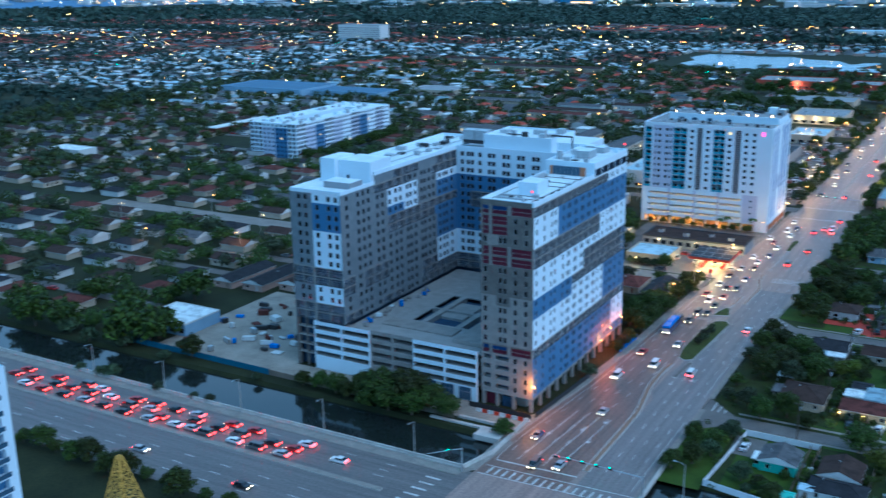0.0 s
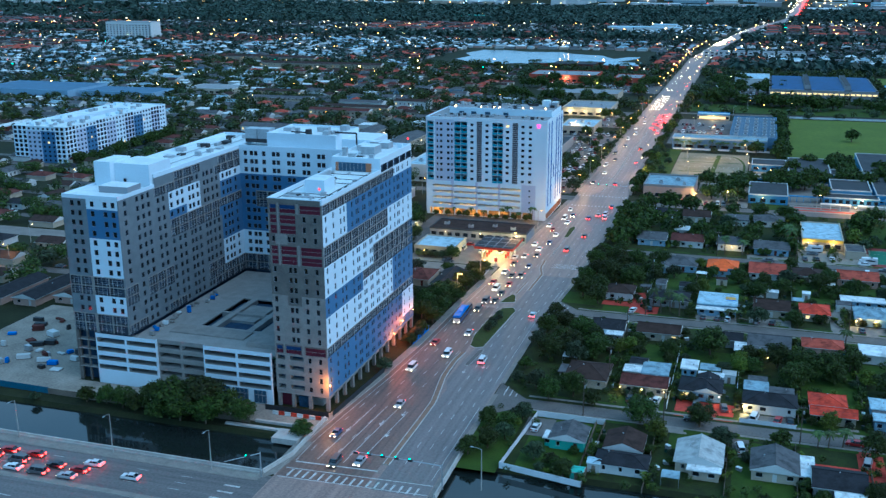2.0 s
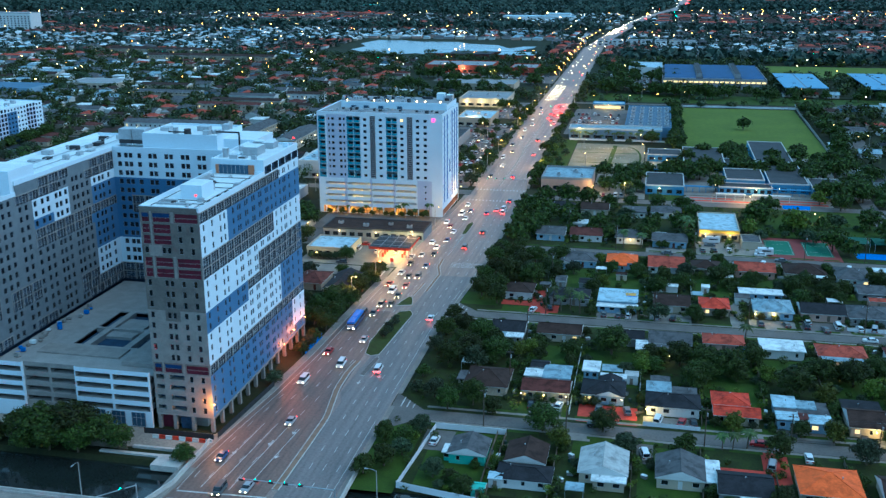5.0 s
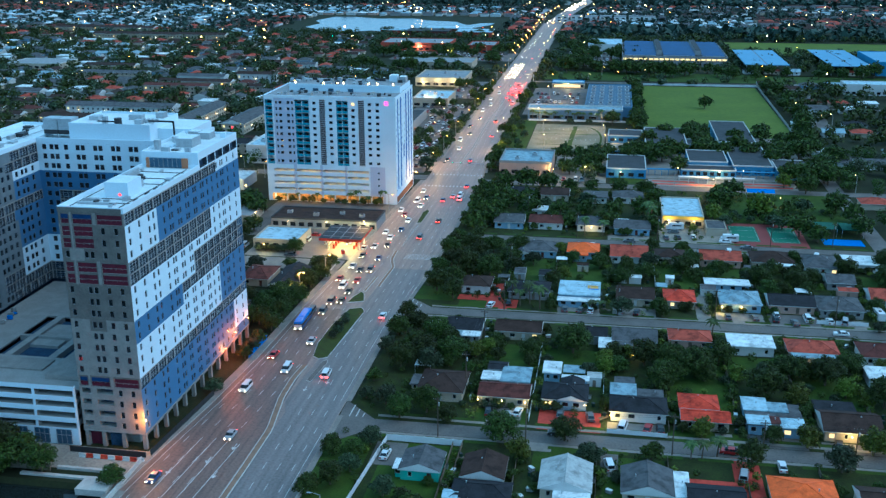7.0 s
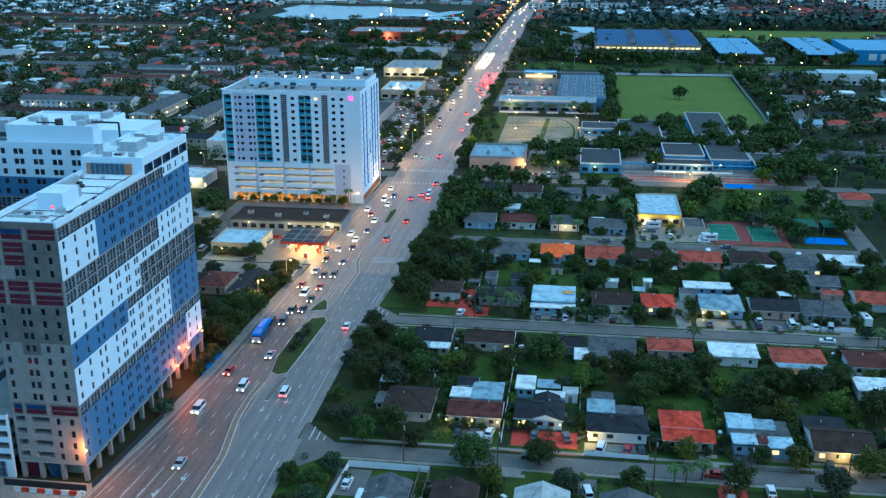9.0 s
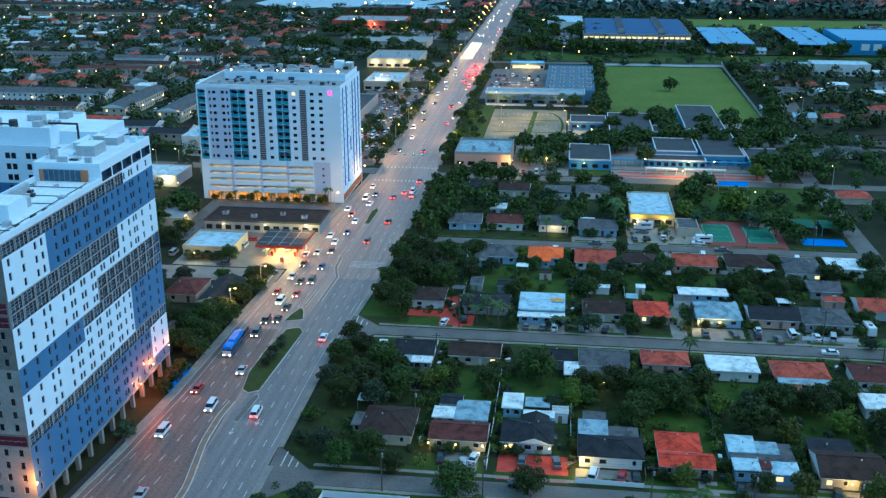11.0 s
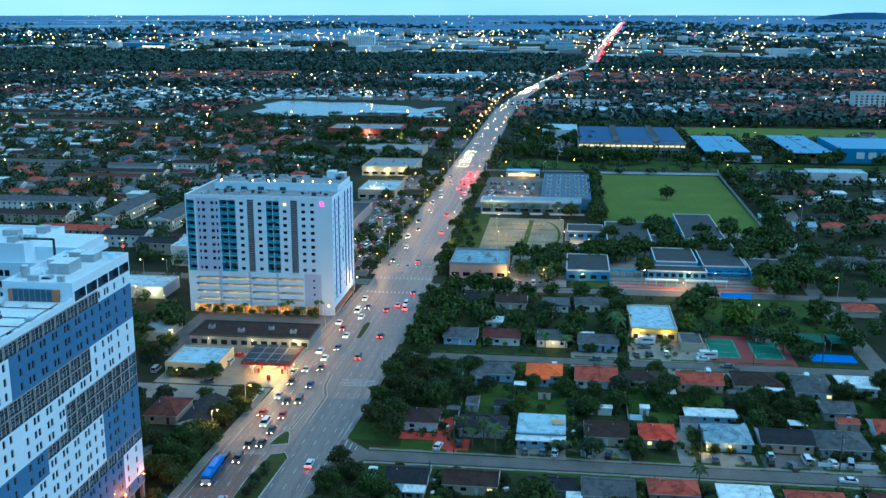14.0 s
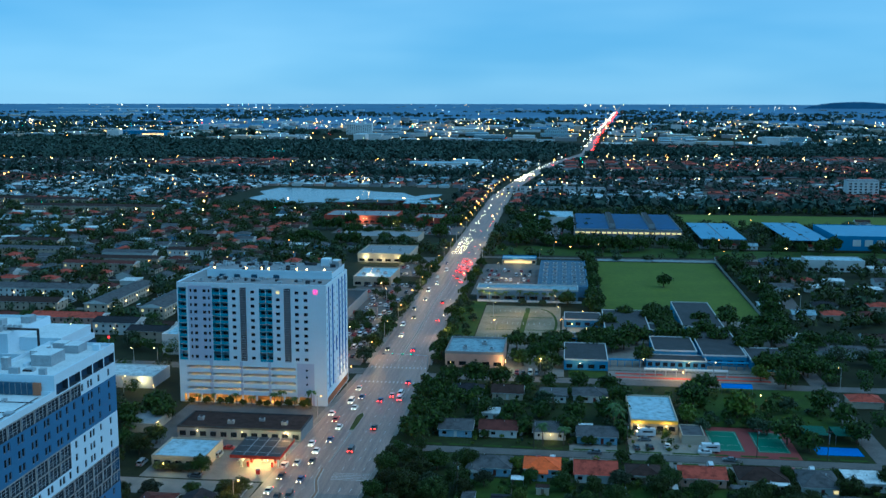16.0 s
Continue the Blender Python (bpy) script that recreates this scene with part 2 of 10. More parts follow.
LIT_PANE = glow("lit_window", (1.0, 0.6, 0.2), 0.7)


# ---- mesh helpers ----
class Shape:
    """Collects faces with their materials, and makes one mesh of them."""

    def __init__(self):
        self.v, self.f, self.m, self.mats = [], [], [], []

    def slot(self, material):
        if material not in self.mats:
            self.mats.append(material)
        return self.mats.index(material)

    def face(self, points, material):
        k = len(self.v)
        self.v.extend([tuple(p) for p in points])
        self.f.append(tuple(range(k, k + len(points))))
        self.m.append(self.slot(material))

    def box(self, x0, y0, z0, x1, y1, z1, material, top=None, taper=0.0):
        t = taper
        a = [(x0, y0, z0), (x1, y0, z0), (x1, y1, z0), (x0, y1, z0)]
        b = [(x0 + t, y0 + t, z1), (x1 - t, y0 + t, z1), (x1 - t, y1 - t, z1), (x0 + t, y1 - t, z1)]
        k = len(self.v)
        self.v.extend(a + b)
        s, st = self.slot(material), self.slot(top or material)
        for q, w in (((0, 3, 2, 1), s), ((4, 5, 6, 7), st), ((0, 1, 5, 4), s), ((1, 2, 6, 5), s), ((2, 3, 7, 6), s), ((3, 0, 4, 7), s)):
            self.f.append(tuple(k + i for i in q))
            self.m.append(w)
        return self

    def tube(self, a, b, r0, r1, material, sides=6):
        a, b = Vector(a), Vector(b)
        d = (b - a).normalized()
        u = d.orthogonal().normalized()
        w = d.cross(u)
        k = len(self.v)
        for p, r in ((a, r0), (b, r1)):
            for i in range(sides):
                c = 2 * math.pi * i / sides
                self.v.append(tuple(p + r * (math.cos(c) * u + math.sin(c) * w)))
        s = self.slot(material)
        for i in range(sides):
            j = (i + 1) % sides
            self.f.append((k + i, k + j, k + sides + j, k + sides + i))
            self.m.append(s)
        self.f.append(tuple(k + sides + i for i in range(sides)))
        self.m.append(s)
        return self

    def blob(self, c, r, material, squash=1.0):
        """A small octahedral bulb."""
        x, y, z = c
        k = len(self.v)
        self.v.extend([(x + r, y, z), (x, y + r, z), (x - r, y, z), (x, y - r, z), (x, y, z + r * squash), (x, y, z - r * squash)])
        s = self.slot(material)
        for i in range(4):
            j = (i + 1) % 4
            self.f.append((k + i, k + j, k + 4))
            self.f.append((k + j, k + i, k + 5))
            self.m += [s, s]
        return self

    def facade(self, o, u, length, z0, z1, holes, tint):
        """An upright wall with real openings. u: the way along it; it faces u x z. A hole is u0, u1, z0, z1, depth, its sides' material and, if wanted, its back's."""
        ox, oy = o
        ux, uy = u
        ix, iy = -uy, ux
        us = sorted({0.0, length, *(h[0] for h in holes), *(h[1] for h in holes), *tint.us})
        zs = sorted({z0, z1, *(h[2] for h in holes), *(h[3] for h in holes), *tint.zs})
        us, zs = [a for a in us if 0 <= a <= length], [a for a in zs if z0 <= a <= z1]
        nu, nz = len(us) - 1, len(zs) - 1
        cut = np.zeros((nu, nz), bool)
        ua, za = np.array(us), np.array(zs)
        for h in holes:
            i0, i1 = np.searchsorted(ua, [h[0] - 1e-6, h[1] - 1e-6])
            j0, j1 = np.searchsorted(za, [h[2] - 1e-6, h[3] - 1e-6])
            cut[i0:i1, j0:j1] = True

        def at(a, z, d=0.0):
            return (ox + ux * a + ix * d, oy + uy * a + iy * d, z)

        for i in range(nu):
            j = 0
            while j < nz:
                if cut[i, j]:
                    j += 1
                    continue
                m = tint((us[i] + us[i + 1]) / 2, (zs[j] + zs[j + 1]) / 2)
                e = j + 1
                while e < nz and not cut[i, e] and tint((us[i] + us[i + 1]) / 2, (zs[e] + zs[e + 1]) / 2) is m:
                    e += 1
                self.face([at(us[i], zs[j]), at(us[i + 1], zs[j]), at(us[i + 1], zs[e]), at(us[i], zs[e])], m)
                j = e
        for a, b, c, d, deep, side, *back in holes:
            for p, q in (((a, c), (b, c)), ((b, c), (b, d)), ((b, d), (a, d)), ((a, d), (a, c))):
                self.face([at(*p), at(*p, deep), at(*q, deep), at(*q)], side)
            if back:
                self.face([at(a, c, deep), at(b, c, deep), at(b, d, deep), at(a, d, deep)], back[0])
        return self

    def mesh(self, name):
        me = bpy.data.meshes.new(name)
        me.from_pydata(self.v, [], self.f)
        for m in self.mats:
            me.materials.append(m)
        me.polygons.foreach_set("material_index", self.m)
        me.update()
        return me


class Tint:
    """The material of a wall by place: a function of the way along and the height, with the places where it changes."""

    def __init__(self, pick, us=(), zs=()):
        self.pick, self.us, self.zs = pick, us, zs

    def __call__(self, a, z):
        return self.pick(a, z)


def one(m):
    return Tint(lambda a, z: m)


def part(name, shape, parent, label="", at=None, kind=""):
    ob = new(name, shape if isinstance(shape, bpy.types.Mesh) else shape.mesh(name))
    ob.parent = parent
    if at is not None:
        ob.matrix_basis = at
    return tagged(ob, label, kind=kind)


def pieces(name, shape, parent, label="", at=None):
    """Each connected piece of a shape as a part of its own."""
    up = list(range(len(shape.v)))

    def find(i):
        while up[i] != i:
            up[i] = up[up[i]]
            i = up[i]
        return i

    for f in shape.f:
        for i in f[1:]:
            up[find(i)] = find(f[0])
    groups = {}
    for f, m in zip(shape.f, shape.m):
        groups.setdefault(find(f[0]), []).append((f, m))
    for faces in groups.values():
        s = Shape()
        for f, m in faces:
            s.face([shape.v[i] for i in f], shape.mats[m])
        part(name, s, parent, label, at)


def thing(name, m, label, category, group="", kind=""):
    ob = new(name)
    ob.empty_display_size = 0.5
    ob.matrix_basis = m if isinstance(m, Matrix) else pose(*m)
    return tagged(ob, label, category, group, kind)


def setting(name, shape, label="", category=""):
    return tagged(new(name, shape.mesh(name)), label, category, kind="structure")


def lerp(table, a):
    return float(np.interp(a, [r[0] for r in table], [r[1] for r in table]))


# ---- the lie of the land: beyond 3 km the flat country is drawn in towards a ring at 4.9 km ----
EYE = 117.3
NEAR_R, FAR_R, LAST = 3000.0, 4900.0, 20000.0


def far_place(x, y, z=0.0):
    """Where a place of the flat country stands, and by how much it is drawn in."""
    r = math.hypot(x, y)
    if r <= NEAR_R:
        return x, y, z, 1.0
    g = min(1.0, (r - NEAR_R) / (LAST - NEAR_R))
    q = NEAR_R + (FAR_R - NEAR_R) * (1 - (1 - g) ** 2.2)
    s = q / r
    return x * s, y * s, EYE + (z - EYE) * s, s


CANAL = (174.5, 190.0)


def build_ground():
    g, far = Shape(), Shape()
    xs = [-420, -104.5, -62.5, 150]
    # near sheet, with the canal cut into it
    for x0, x1 in zip([-600] + xs, xs + [600]):
        for (y0, za), (y1, zb) in zip([(-400, 0), (100, 0), (173.2, 0), (174.5, -1.9), (190, -1.9), (191.6, 0), (300, 0)], [(100, 0), (173.2, 0), (174.5, -1.9), (190, -1.9), (191.6, 0), (300, 0), (600, 0)]):
            g.face([(x0, y0, za), (x1, y0, za), (x1, y1, zb), (x0, y1, zb)], GROUND)
    # the country round it, ring by ring to the horizon
    inner = []
    for k in range(96):
        a = 2 * math.pi * k / 96
        inner.append((math.sin(a), math.cos(a)))
    radii = [r for r in (900, 1600, 2300, 3000, 3400, 4000, 5000, 6500, 8500, 11000, 14000, 17000, 20000)]
    square = []
    for sx, cy in inner:
        t = min(600 / max(abs(sx), 1e-6), (600 / cy if cy > 1e-6 else 400 / max(-cy, 1e-6)))
        square.append((sx * t, cy * t, 0))
    ring = square
    for r in radii:
        nxt = [far_place(sx * r, cy * r)[:3] for sx, cy in inner]
        for k in range(96):
            j = (k + 1) % 96
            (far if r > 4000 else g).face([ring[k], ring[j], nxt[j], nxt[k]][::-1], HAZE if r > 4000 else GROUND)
        ring = nxt
    for cx, cy in ((-600, -400), (600, -400), (600, 600), (-600, 600)):
        near = sorted(square, key=lambda p: math.hypot(p[0] - cx, p[1] - cy))[:2]
        g.face([(cx, cy, 0), near[0], near[1]], GROUND)
    setting("backdrop", far, "distant land along the horizon, bluish haze in its colour", "backdrop")
    return setting("ground", g, "dark green and brown suburban ground reaching the horizon", "ground")


build_ground()

# ---- roads ----
WEST = [(60, -103), (190, -103), (208, -101.5), (234, -98.8), (265, -96.8), (306, -95.8), (340, -94.3), (400, -91.5), (446, -89), (477, -87.8), (700, -88.2), (900, -88), (1300, -87.5)]
EAST = [(60, -64.5), (240, -64.8), (290, -65), (333, -62.8), (375, -61.5), (485, -61), (540, -63), (622, -65), (715, -64.5), (905, -66), (1300, -67)]
BEND = [(1300, -77), (1450, -68), (1700, -46), (1930, -20), (2110, 18), (2260, 44), (2600, 60), (3200, 90), (4800, 186), (9000, 430), (18000, 950)]


def ribbon(s, pts, material, z):
    """Left and right edges, row by row."""
    for (a, b), (c, d) in zip(pts, pts[1:]):
        s.face([(*a, z), (*b, z), (*d, z), (*c, z)], material)


def build_roads():
    s = Shape()
    ys = sorted({y for y, _ in WEST + EAST} | set(range(60, 1300, 20)))
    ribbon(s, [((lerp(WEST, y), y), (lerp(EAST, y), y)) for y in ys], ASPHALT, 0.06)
    for (y0, x0), (y1, x1) in zip(BEND, BEND[1:]):
        for k in range(6):
            ya, yb = y0 + (y1 - y0) * k / 6, y0 + (y1 - y0) * (k + 1) / 6
            q = []
            for y, side in ((ya, -10), (ya, 10), (yb, 10), (yb, -10)):
                x, yy, z, _ = far_place(lerp(BEND, y) + side, y)
                q.append((x, yy, z + 0.3))
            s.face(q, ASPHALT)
    # southbound overlay: sodium lamplight painted as brown asphalt
    n_ = Shape()
    ribbon(n_, [((lerp(WEST, y) + 0.3, y), (-80.4 - max(0, y - 225) * 0.035, y)) for y in range(172, 305, 6)], SODIUM_ASPHALT, 0.066)
    nb = Shape()
    ribbon(nb, [((-78.6 if y < 238 else -80.6 + (y - 238) * 0.045, y), (lerp(EAST, y) - 0.3, y)) for y in range(172, 352, 6)], NORTH_ASPHALT, 0.063)
    setting("road_northbound", nb, "grey asphalt northbound lanes", "road")
    setting("road_resurfaced", n_, "darker southbound lanes with sodium-lamp brown in their colour", "road")
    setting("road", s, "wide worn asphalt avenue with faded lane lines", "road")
    c = Shape()
    c.face([(-420, 133.5, 0.05), (-64, 131, 0.05), (-64, 171, 0.05), (-420, 171, 0.05)], CROSS_ASPHALT)
    c.face([(-64, 131, 0.05), (40, 126, 0.05), (40, 166, 0.05), (-64, 171, 0.05)], CROSS_ASPHALT)
    setting("road_cross", c, "six-lane asphalt cross street beside the canal", "road")
    for name, y, x0, x1, w in (("street_a", 228.9, -64.5, 330, 5.8), ("street_b", 307.3, -64, 330, 6.0), ("street_c", 389.5, -62, 104, 5.8), ("street_d", 479, -62, 330, 8), ("street_west", 346, -420, -94.5, 12), ("street_west_far", 483, -500, -88, 9)):
        t = Shape()
        t.face([(x0, y - w / 2, 0.04), (x1, y - w / 2, 0.04), (x1, y + w / 2, 0.04), (x0, y + w / 2, 0.04)], SIDE_ASPHALT)
        if name in ("street_a", "street_b"):
            for sgn in (-1, 1):
                t.face([(x0, y - w / 2 * sgn, 0.04), (x0 - 0.2, y - (w / 2 + 9) * sgn, 0.04), (x0 + 9, y - w / 2 * sgn, 0.04)][::sgn], SIDE_ASPHALT)
        if name == "street_west":
            t.mats[0] = PALE_STREET
        setting(name, t, "narrow pale asphalt street", "road")
    n = Shape()
    n.face([(99, 372, 0.045), (106, 372, 0.045), (106, 640, 0.045), (99, 640, 0.045)], SIDE_ASPHALT)
    n.face([(122, 640, 0.045), (130, 640, 0.045), (150, 900, 0.045), (142, 900, 0.045)], SIDE_ASPHALT)
    setting("street_north", n, "pale asphalt street", "road")
    f = Shape()
    f.face([(-62, 803, 0.1), (400, 812, 0.1), (400, 820, 0.1), (-62, 811, 0.1)], SIDE_ASPHALT)
    setting("street_far", f, "pale asphalt street behind the playing field", "road")


build_roads()


def build_kerbs():
    w, e = Shape(), Shape()
    ys = sorted({y for y, _ in WEST} | set(range(172, 900, 12)))
    for a, b in zip(ys, ys[1:]):
        if a < 172:
            continue
        if not (337 <= a < 353 or 476 <= a < 489):
            x0, x1 = lerp(WEST, a), lerp(WEST, b)
            w.face([(x0, a, 0.02), (x1, b, 0.02), (x1, b, 0.2), (x0, a, 0.2)], KERB)
            w.face([(x0 - 2.3, a, 0.2), (x0, a, 0.2), (x1, b, 0.2), (x1 - 2.3, b, 0.2)], CONCRETE_PAVE)
    ys = sorted({y for y, _ in EAST} | set(range(172, 900, 12)))
    for a, b in zip(ys, ys[1:]):
        if a < 172:
            continue
        if not any(lo <= a < hi for lo, hi in ((222, 240), (300, 316), (386, 394), (473, 486), (800, 822))):
            x0, x1 = lerp(EAST, a), lerp(EAST, b)
            e.face([(x0, b, 0.02), (x0, a, 0.02), (x0, a, 0.2), (x1, b, 0.2)], KERB)
            e.face([(x0, a, 0.2), (x0 + 1.3, a, 0.2), (x1 + 1.3, b, 0.2), (x1, b, 0.2)], CONCRETE_PAVE)
    setting("pavement_west", w, "grey concrete pavement and kerb", "pavement")
    setting("pavement_east", e, "grey concrete pavement and kerb", "pavement")
    # bridge parapet where the avenue and the cross street pass the canal
    b = Shape()
    for (x0, y0), (x1, y1) in (((-106, 171.5), (-420, 171.5)), ((-103.6, 203), (-103.2, 182)), ((-103.2, 182), (-106, 171.5)), ((-63.4, 199), (-63.0, 172))):
        d = Vector((x1 - x0, y1 - y0, 0)).normalized()
        n = Vector((-d.y, d.x, 0)) * 0.25
        for z0, z1, k in ((0.1, 0.5, 1.6), (0.5, 1.15, 0.7)):
            q = [Vector((x0, y0, z0)) - n * k, Vector((x1, y1, z0)) - n * k, Vector((x1, y1, z0)) + n * k, Vector((x0, y0, z0)) + n * k]
            t = [p + Vector((0, 0, z1 - z0)) for p in q]
            for i in range(4):
                j = (i + 1) % 4
                b.face([q[i], q[j], t[j], t[i]], KERB)
            b.face(t, KERB)
    setting("bridge_parapet", b, "pale concrete bridge parapet along the canal", "parapet")
    p = Shape()
    p.face([(-420, 167.8, 0.12), (-106, 167.8, 0.12), (-104, 171.2, 0.12), (-420, 171.2, 0.12)], CONCRETE_PAVE)
    p.face([(-108, 168, 0.13), (-103, 172, 0.13), (-101, 190, 0.13), (-103.2, 190, 0.13), (-104.6, 174, 0.13)], CONCRETE_PAVE)
    setting("pavement_bridge", p, "pale concrete pavement beside the canal", "pavement")


build_kerbs()


def strip(s, x0, y0, x1, y1, w, material, z=0.075):
    d = Vector((x1 - x0, y1 - y0, 0)).normalized()
    n = Vector((-d.y, d.x, 0)) * w / 2
    a, b = Vector((x0, y0, z)), Vector((x1, y1, z))
    s.face([a - n, b - n, b + n, a + n], material)


def build_markings():
    s = Shape()
    # avenue: lane lines, dashed between lanes
    for off in (3.2, 6.6, 10.0, 13.4):
        y = 186.0
        while y < 900:
            if not 460 < y < 492:
                strip(s, lerp(WEST, y) + off, y, lerp(WEST, y + 3) + off, y + 3, 0.16, PAINT)
            y += 9.0
    for off in (3.4, 6.8, 10.2):
        y = 186.0
        while y < 900:
            if not 460 < y < 492:
                strip(s, lerp(EAST, y) - off, y, lerp(EAST, y + 3) - off, y + 3, 0.16, PAINT)
            y += 9.0
    for y in range(180, 330, 6):
        strip(s, lerp(WEST, y) + 1.7, y, lerp(WEST, y + 6) + 1.7, y + 6, 0.15, PAINT)
        if not 222 <= y < 240 and not 300 <= y < 318:
            strip(s, lerp(EAST, y) - 1.5, y, lerp(EAST, y + 6) - 1.5, y + 6, 0.13, PAINT)
    for off in (6.6, 10.0, 13.4, 16.8):
        strip(s, lerp(WEST, 182) + off, 182, lerp(WEST, 214) + off, 214, 0.2, PAINT)
    # crossings and stop lines at the near junction
    for y in (171.5, 176.0):
        strip(s, -102, y, -65, y + 1.5, 0.3, PAINT)
    for x in np.arange(-100, -66, 2.0):
        strip(s, x, 172.3, x + 0.2, 175.6, 0.55, PAINT)
    strip(s, -101, 179.5, -80, 180.5, 0.5, PAINT)
    for k in range(7):
        strip(s, -113.5 + k * 0.25, 146 + 3 * k, -109.5 + k * 0.25, 146 + 3 * k, 0.6, PAINT)
    # far junction
    for y in (466, 489):
        for x in np.arange(-86, -62, 1.7):
            strip(s, x, y, x, y + 2.2, 0.6, PAINT)
    # the pale hatched patch before the gap in the islands
    for k in range(5):
        strip(s, -74, 357.5 + 1.3 * k, -62.5, 358.0 + 1.3 * k, 0.3, PAINT)
    # turn arrows
    for x, y in ((-88.5, 205), (-95.5, 199), (-84.8, 212), (-84.6, 199), (-72.8, 250), (-77.5, 245)):
        strip(s, x, y, x, y + 2.2, 0.22, PAINT)
        s.face([(x - 0.7, y + 0.4, 0.076), (x, y - 0.9, 0.076), (x + 0.7, y + 0.4, 0.076)], PAINT)
    # side streets' stop bars
    for y, sg in ((229.5, 1), (307.3, 1)):
        for k in range(3):
            strip(s, -62 + 1.7 * k, y + 2.8, -62 + 1.7 * k, y + 9 - 2 * k, 0.3, PAINT)
    strip(s, -97, 340.5, -97, 352, 0.5, PAINT)
    strip(s, -99.5, 340.5, -99.5, 352, 0.5, PAINT)
    # cross street
    for y0 in (137.2, 141.2, 145.2, 158.8, 161.8, 164.8):
        for x in np.arange(-400, -118, 12.0):
            if y0 > 150:
                strip(s, x, y0, x + 3, y0, 0.15, PAINT)
            else:
                strip(s, x, y0, x + 3.4, y0 - 0.1, 0.22, PAINT)
    setting("road_markings", s, "worn white lane lines, arrows and crossings", "road marking")


build_markings()


def island(name, outline, top, label):
    """A kerbed traffic island from a closed outline."""
    s = Shape()
    n = len(outline)
    cx, cy = sum(p[0] for p in outline) / n, sum(p[1] for p in outline) / n
    area = sum(outline[i][0] * outline[(i + 1) % n][1] - outline[(i + 1) % n][0] * outline[i][1] for i in range(n))
    if area < 0:
        outline = outline[::-1]
    inner = []
    for x, y in outline:
        d = Vector((x - cx, y - cy))
        k = min(0.35, d.length * 0.3)
        inner.append((x - d.x / d.length * k, y - d.y / d.length * k))
    for i in range(n):
        j = (i + 1) % n
        a, b, c, d = outline[i], outline[j], inner[j], inner[i]
        s.face([(*a, 0.05), (*b, 0.05), (*b, 0.24), (*a, 0.24)], KERB)
        s.face([(*a, 0.24), (*b, 0.24), (*c, 0.24), (*d, 0.24)], KERB)
    s.face([(*p, 0.245) for p in inner], top)
    return setting(name, s, label, "traffic island")


def long_island(name, table, width, top, label):
    """A narrow kerbed island along a line of (y, x)."""
    s = Shape()
    rows = [(y, lerp(table, y)) for y in np.linspace(table[0][0], table[-1][0], 26)]
    for (y0, x0), (y1, x1) in zip(rows, rows[1:]):
        w = width / 2
        k = min(0.24, w * 0.4)
        s.face([(x0 - w + k, y0, 0.26), (x0 + w - k, y0, 0.26), (x1 + w - k, y1, 0.26), (x1 - w + k, y1, 0.26)], top)
        s.face([(x0 - w, y0, 0.26), (x0 - w + k, y0, 0.26), (x1 - w + k, y1, 0.26), (x1 - w, y1, 0.26)], KERB)
        s.face([(x0 + w - k, y0, 0.26), (x0 + w, y0, 0.26), (x1 + w, y1, 0.26), (x1 + w - k, y1, 0.26)], KERB)
        s.face([(x0 + w, y0, 0.04), (x1 + w, y1, 0.04), (x1 + w, y1, 0.26), (x0 + w, y0, 0.26)], KERB)
        s.face([(x1 - w, y1, 0.04), (x0 - w, y0, 0.04), (x0 - w, y0, 0.26), (x1 - w, y1, 0.26)], KERB)
    for (y, x), sg in ((rows[0], 1), (rows[-1], -1)):
        w = width / 2
        s.face([(x - w * sg, y, 0.04), (x + w * sg, y, 0.04), (x + w * sg, y, 0.26), (x - w * sg, y, 0.26)], KERB)
    return setting(name, s, label, "traffic island")


ISLAND_GRASS = mat("dry_island_grass", (0.052, 0.072, 0.012), 0.95, size=2.5, fine=0.3, other=(0.03, 0.036, 0.01), bump=0.03)
long_island("median_near", [(184, -79.2), (205, -79.2), (222, -79.4), (240, -82.2), (252, -82.6), (260, -82.0)], 1.7, MEDIAN, "narrow raised concrete median")
island("median_grass", [(-81.5, 266), (-79.5, 264.5), (-77.2, 266), (-76.0, 285), (-75.4, 303), (-77.0, 306), (-80.5, 304.5), (-82.6, 290), (-82.8, 275)], ISLAND_GRASS, "grassy traffic island with a concrete kerb")
island("median_nose", [(-78.6, 250), (-77.4, 249.5), (-76.2, 263), (-76.9, 264.5), (-77.8, 263.5)], SIDE_ASPHALT, "small concrete traffic island nose")
island("median_triangle", [(-83.0, 309.5), (-77.6, 311.5), (-79.3, 319.0), (-80.6, 320.5), (-82.5, 315)], ISLAND_GRASS, "small triangular grass island")
long_island("median_mid", [(321, -79.8), (328, -79.4), (336, -79.0)], 1.0, MEDIAN, "short concrete median")
long_island("median_wall", [(326, -76.2), (347, -75.6), (356, -78.0), (366, -78.4)], 1.3, MEDIAN, "narrow raised concrete median")
long_island("median_north", [(372, -77.6), (402, -76.8)], 0.5, CONCRETE_PAVE, "thin concrete median")
island("median_tuft", [(-77.9, 404), (-76.2, 404), (-75.9, 422), (-77.0, 425), (-78.4, 421)], ISLAND_GRASS, "narrow grassy median")
long_island("median_far", [(500, -76.2), (560, -75.4), (600, -76.4), (640, -76.5), (700, -75.6), (780, -76.2)], 1.1, CONCRETE_PAVE, "thin dark-kerbed median")
mc = Shape()
mc.box(-420, 152.5, 0.04, -118, 154.2, 0.26, KERB, CONCRETE_PAVE)
setting("median_cross", mc, "long concrete median of the cross street", "traffic island")

water = Shape()
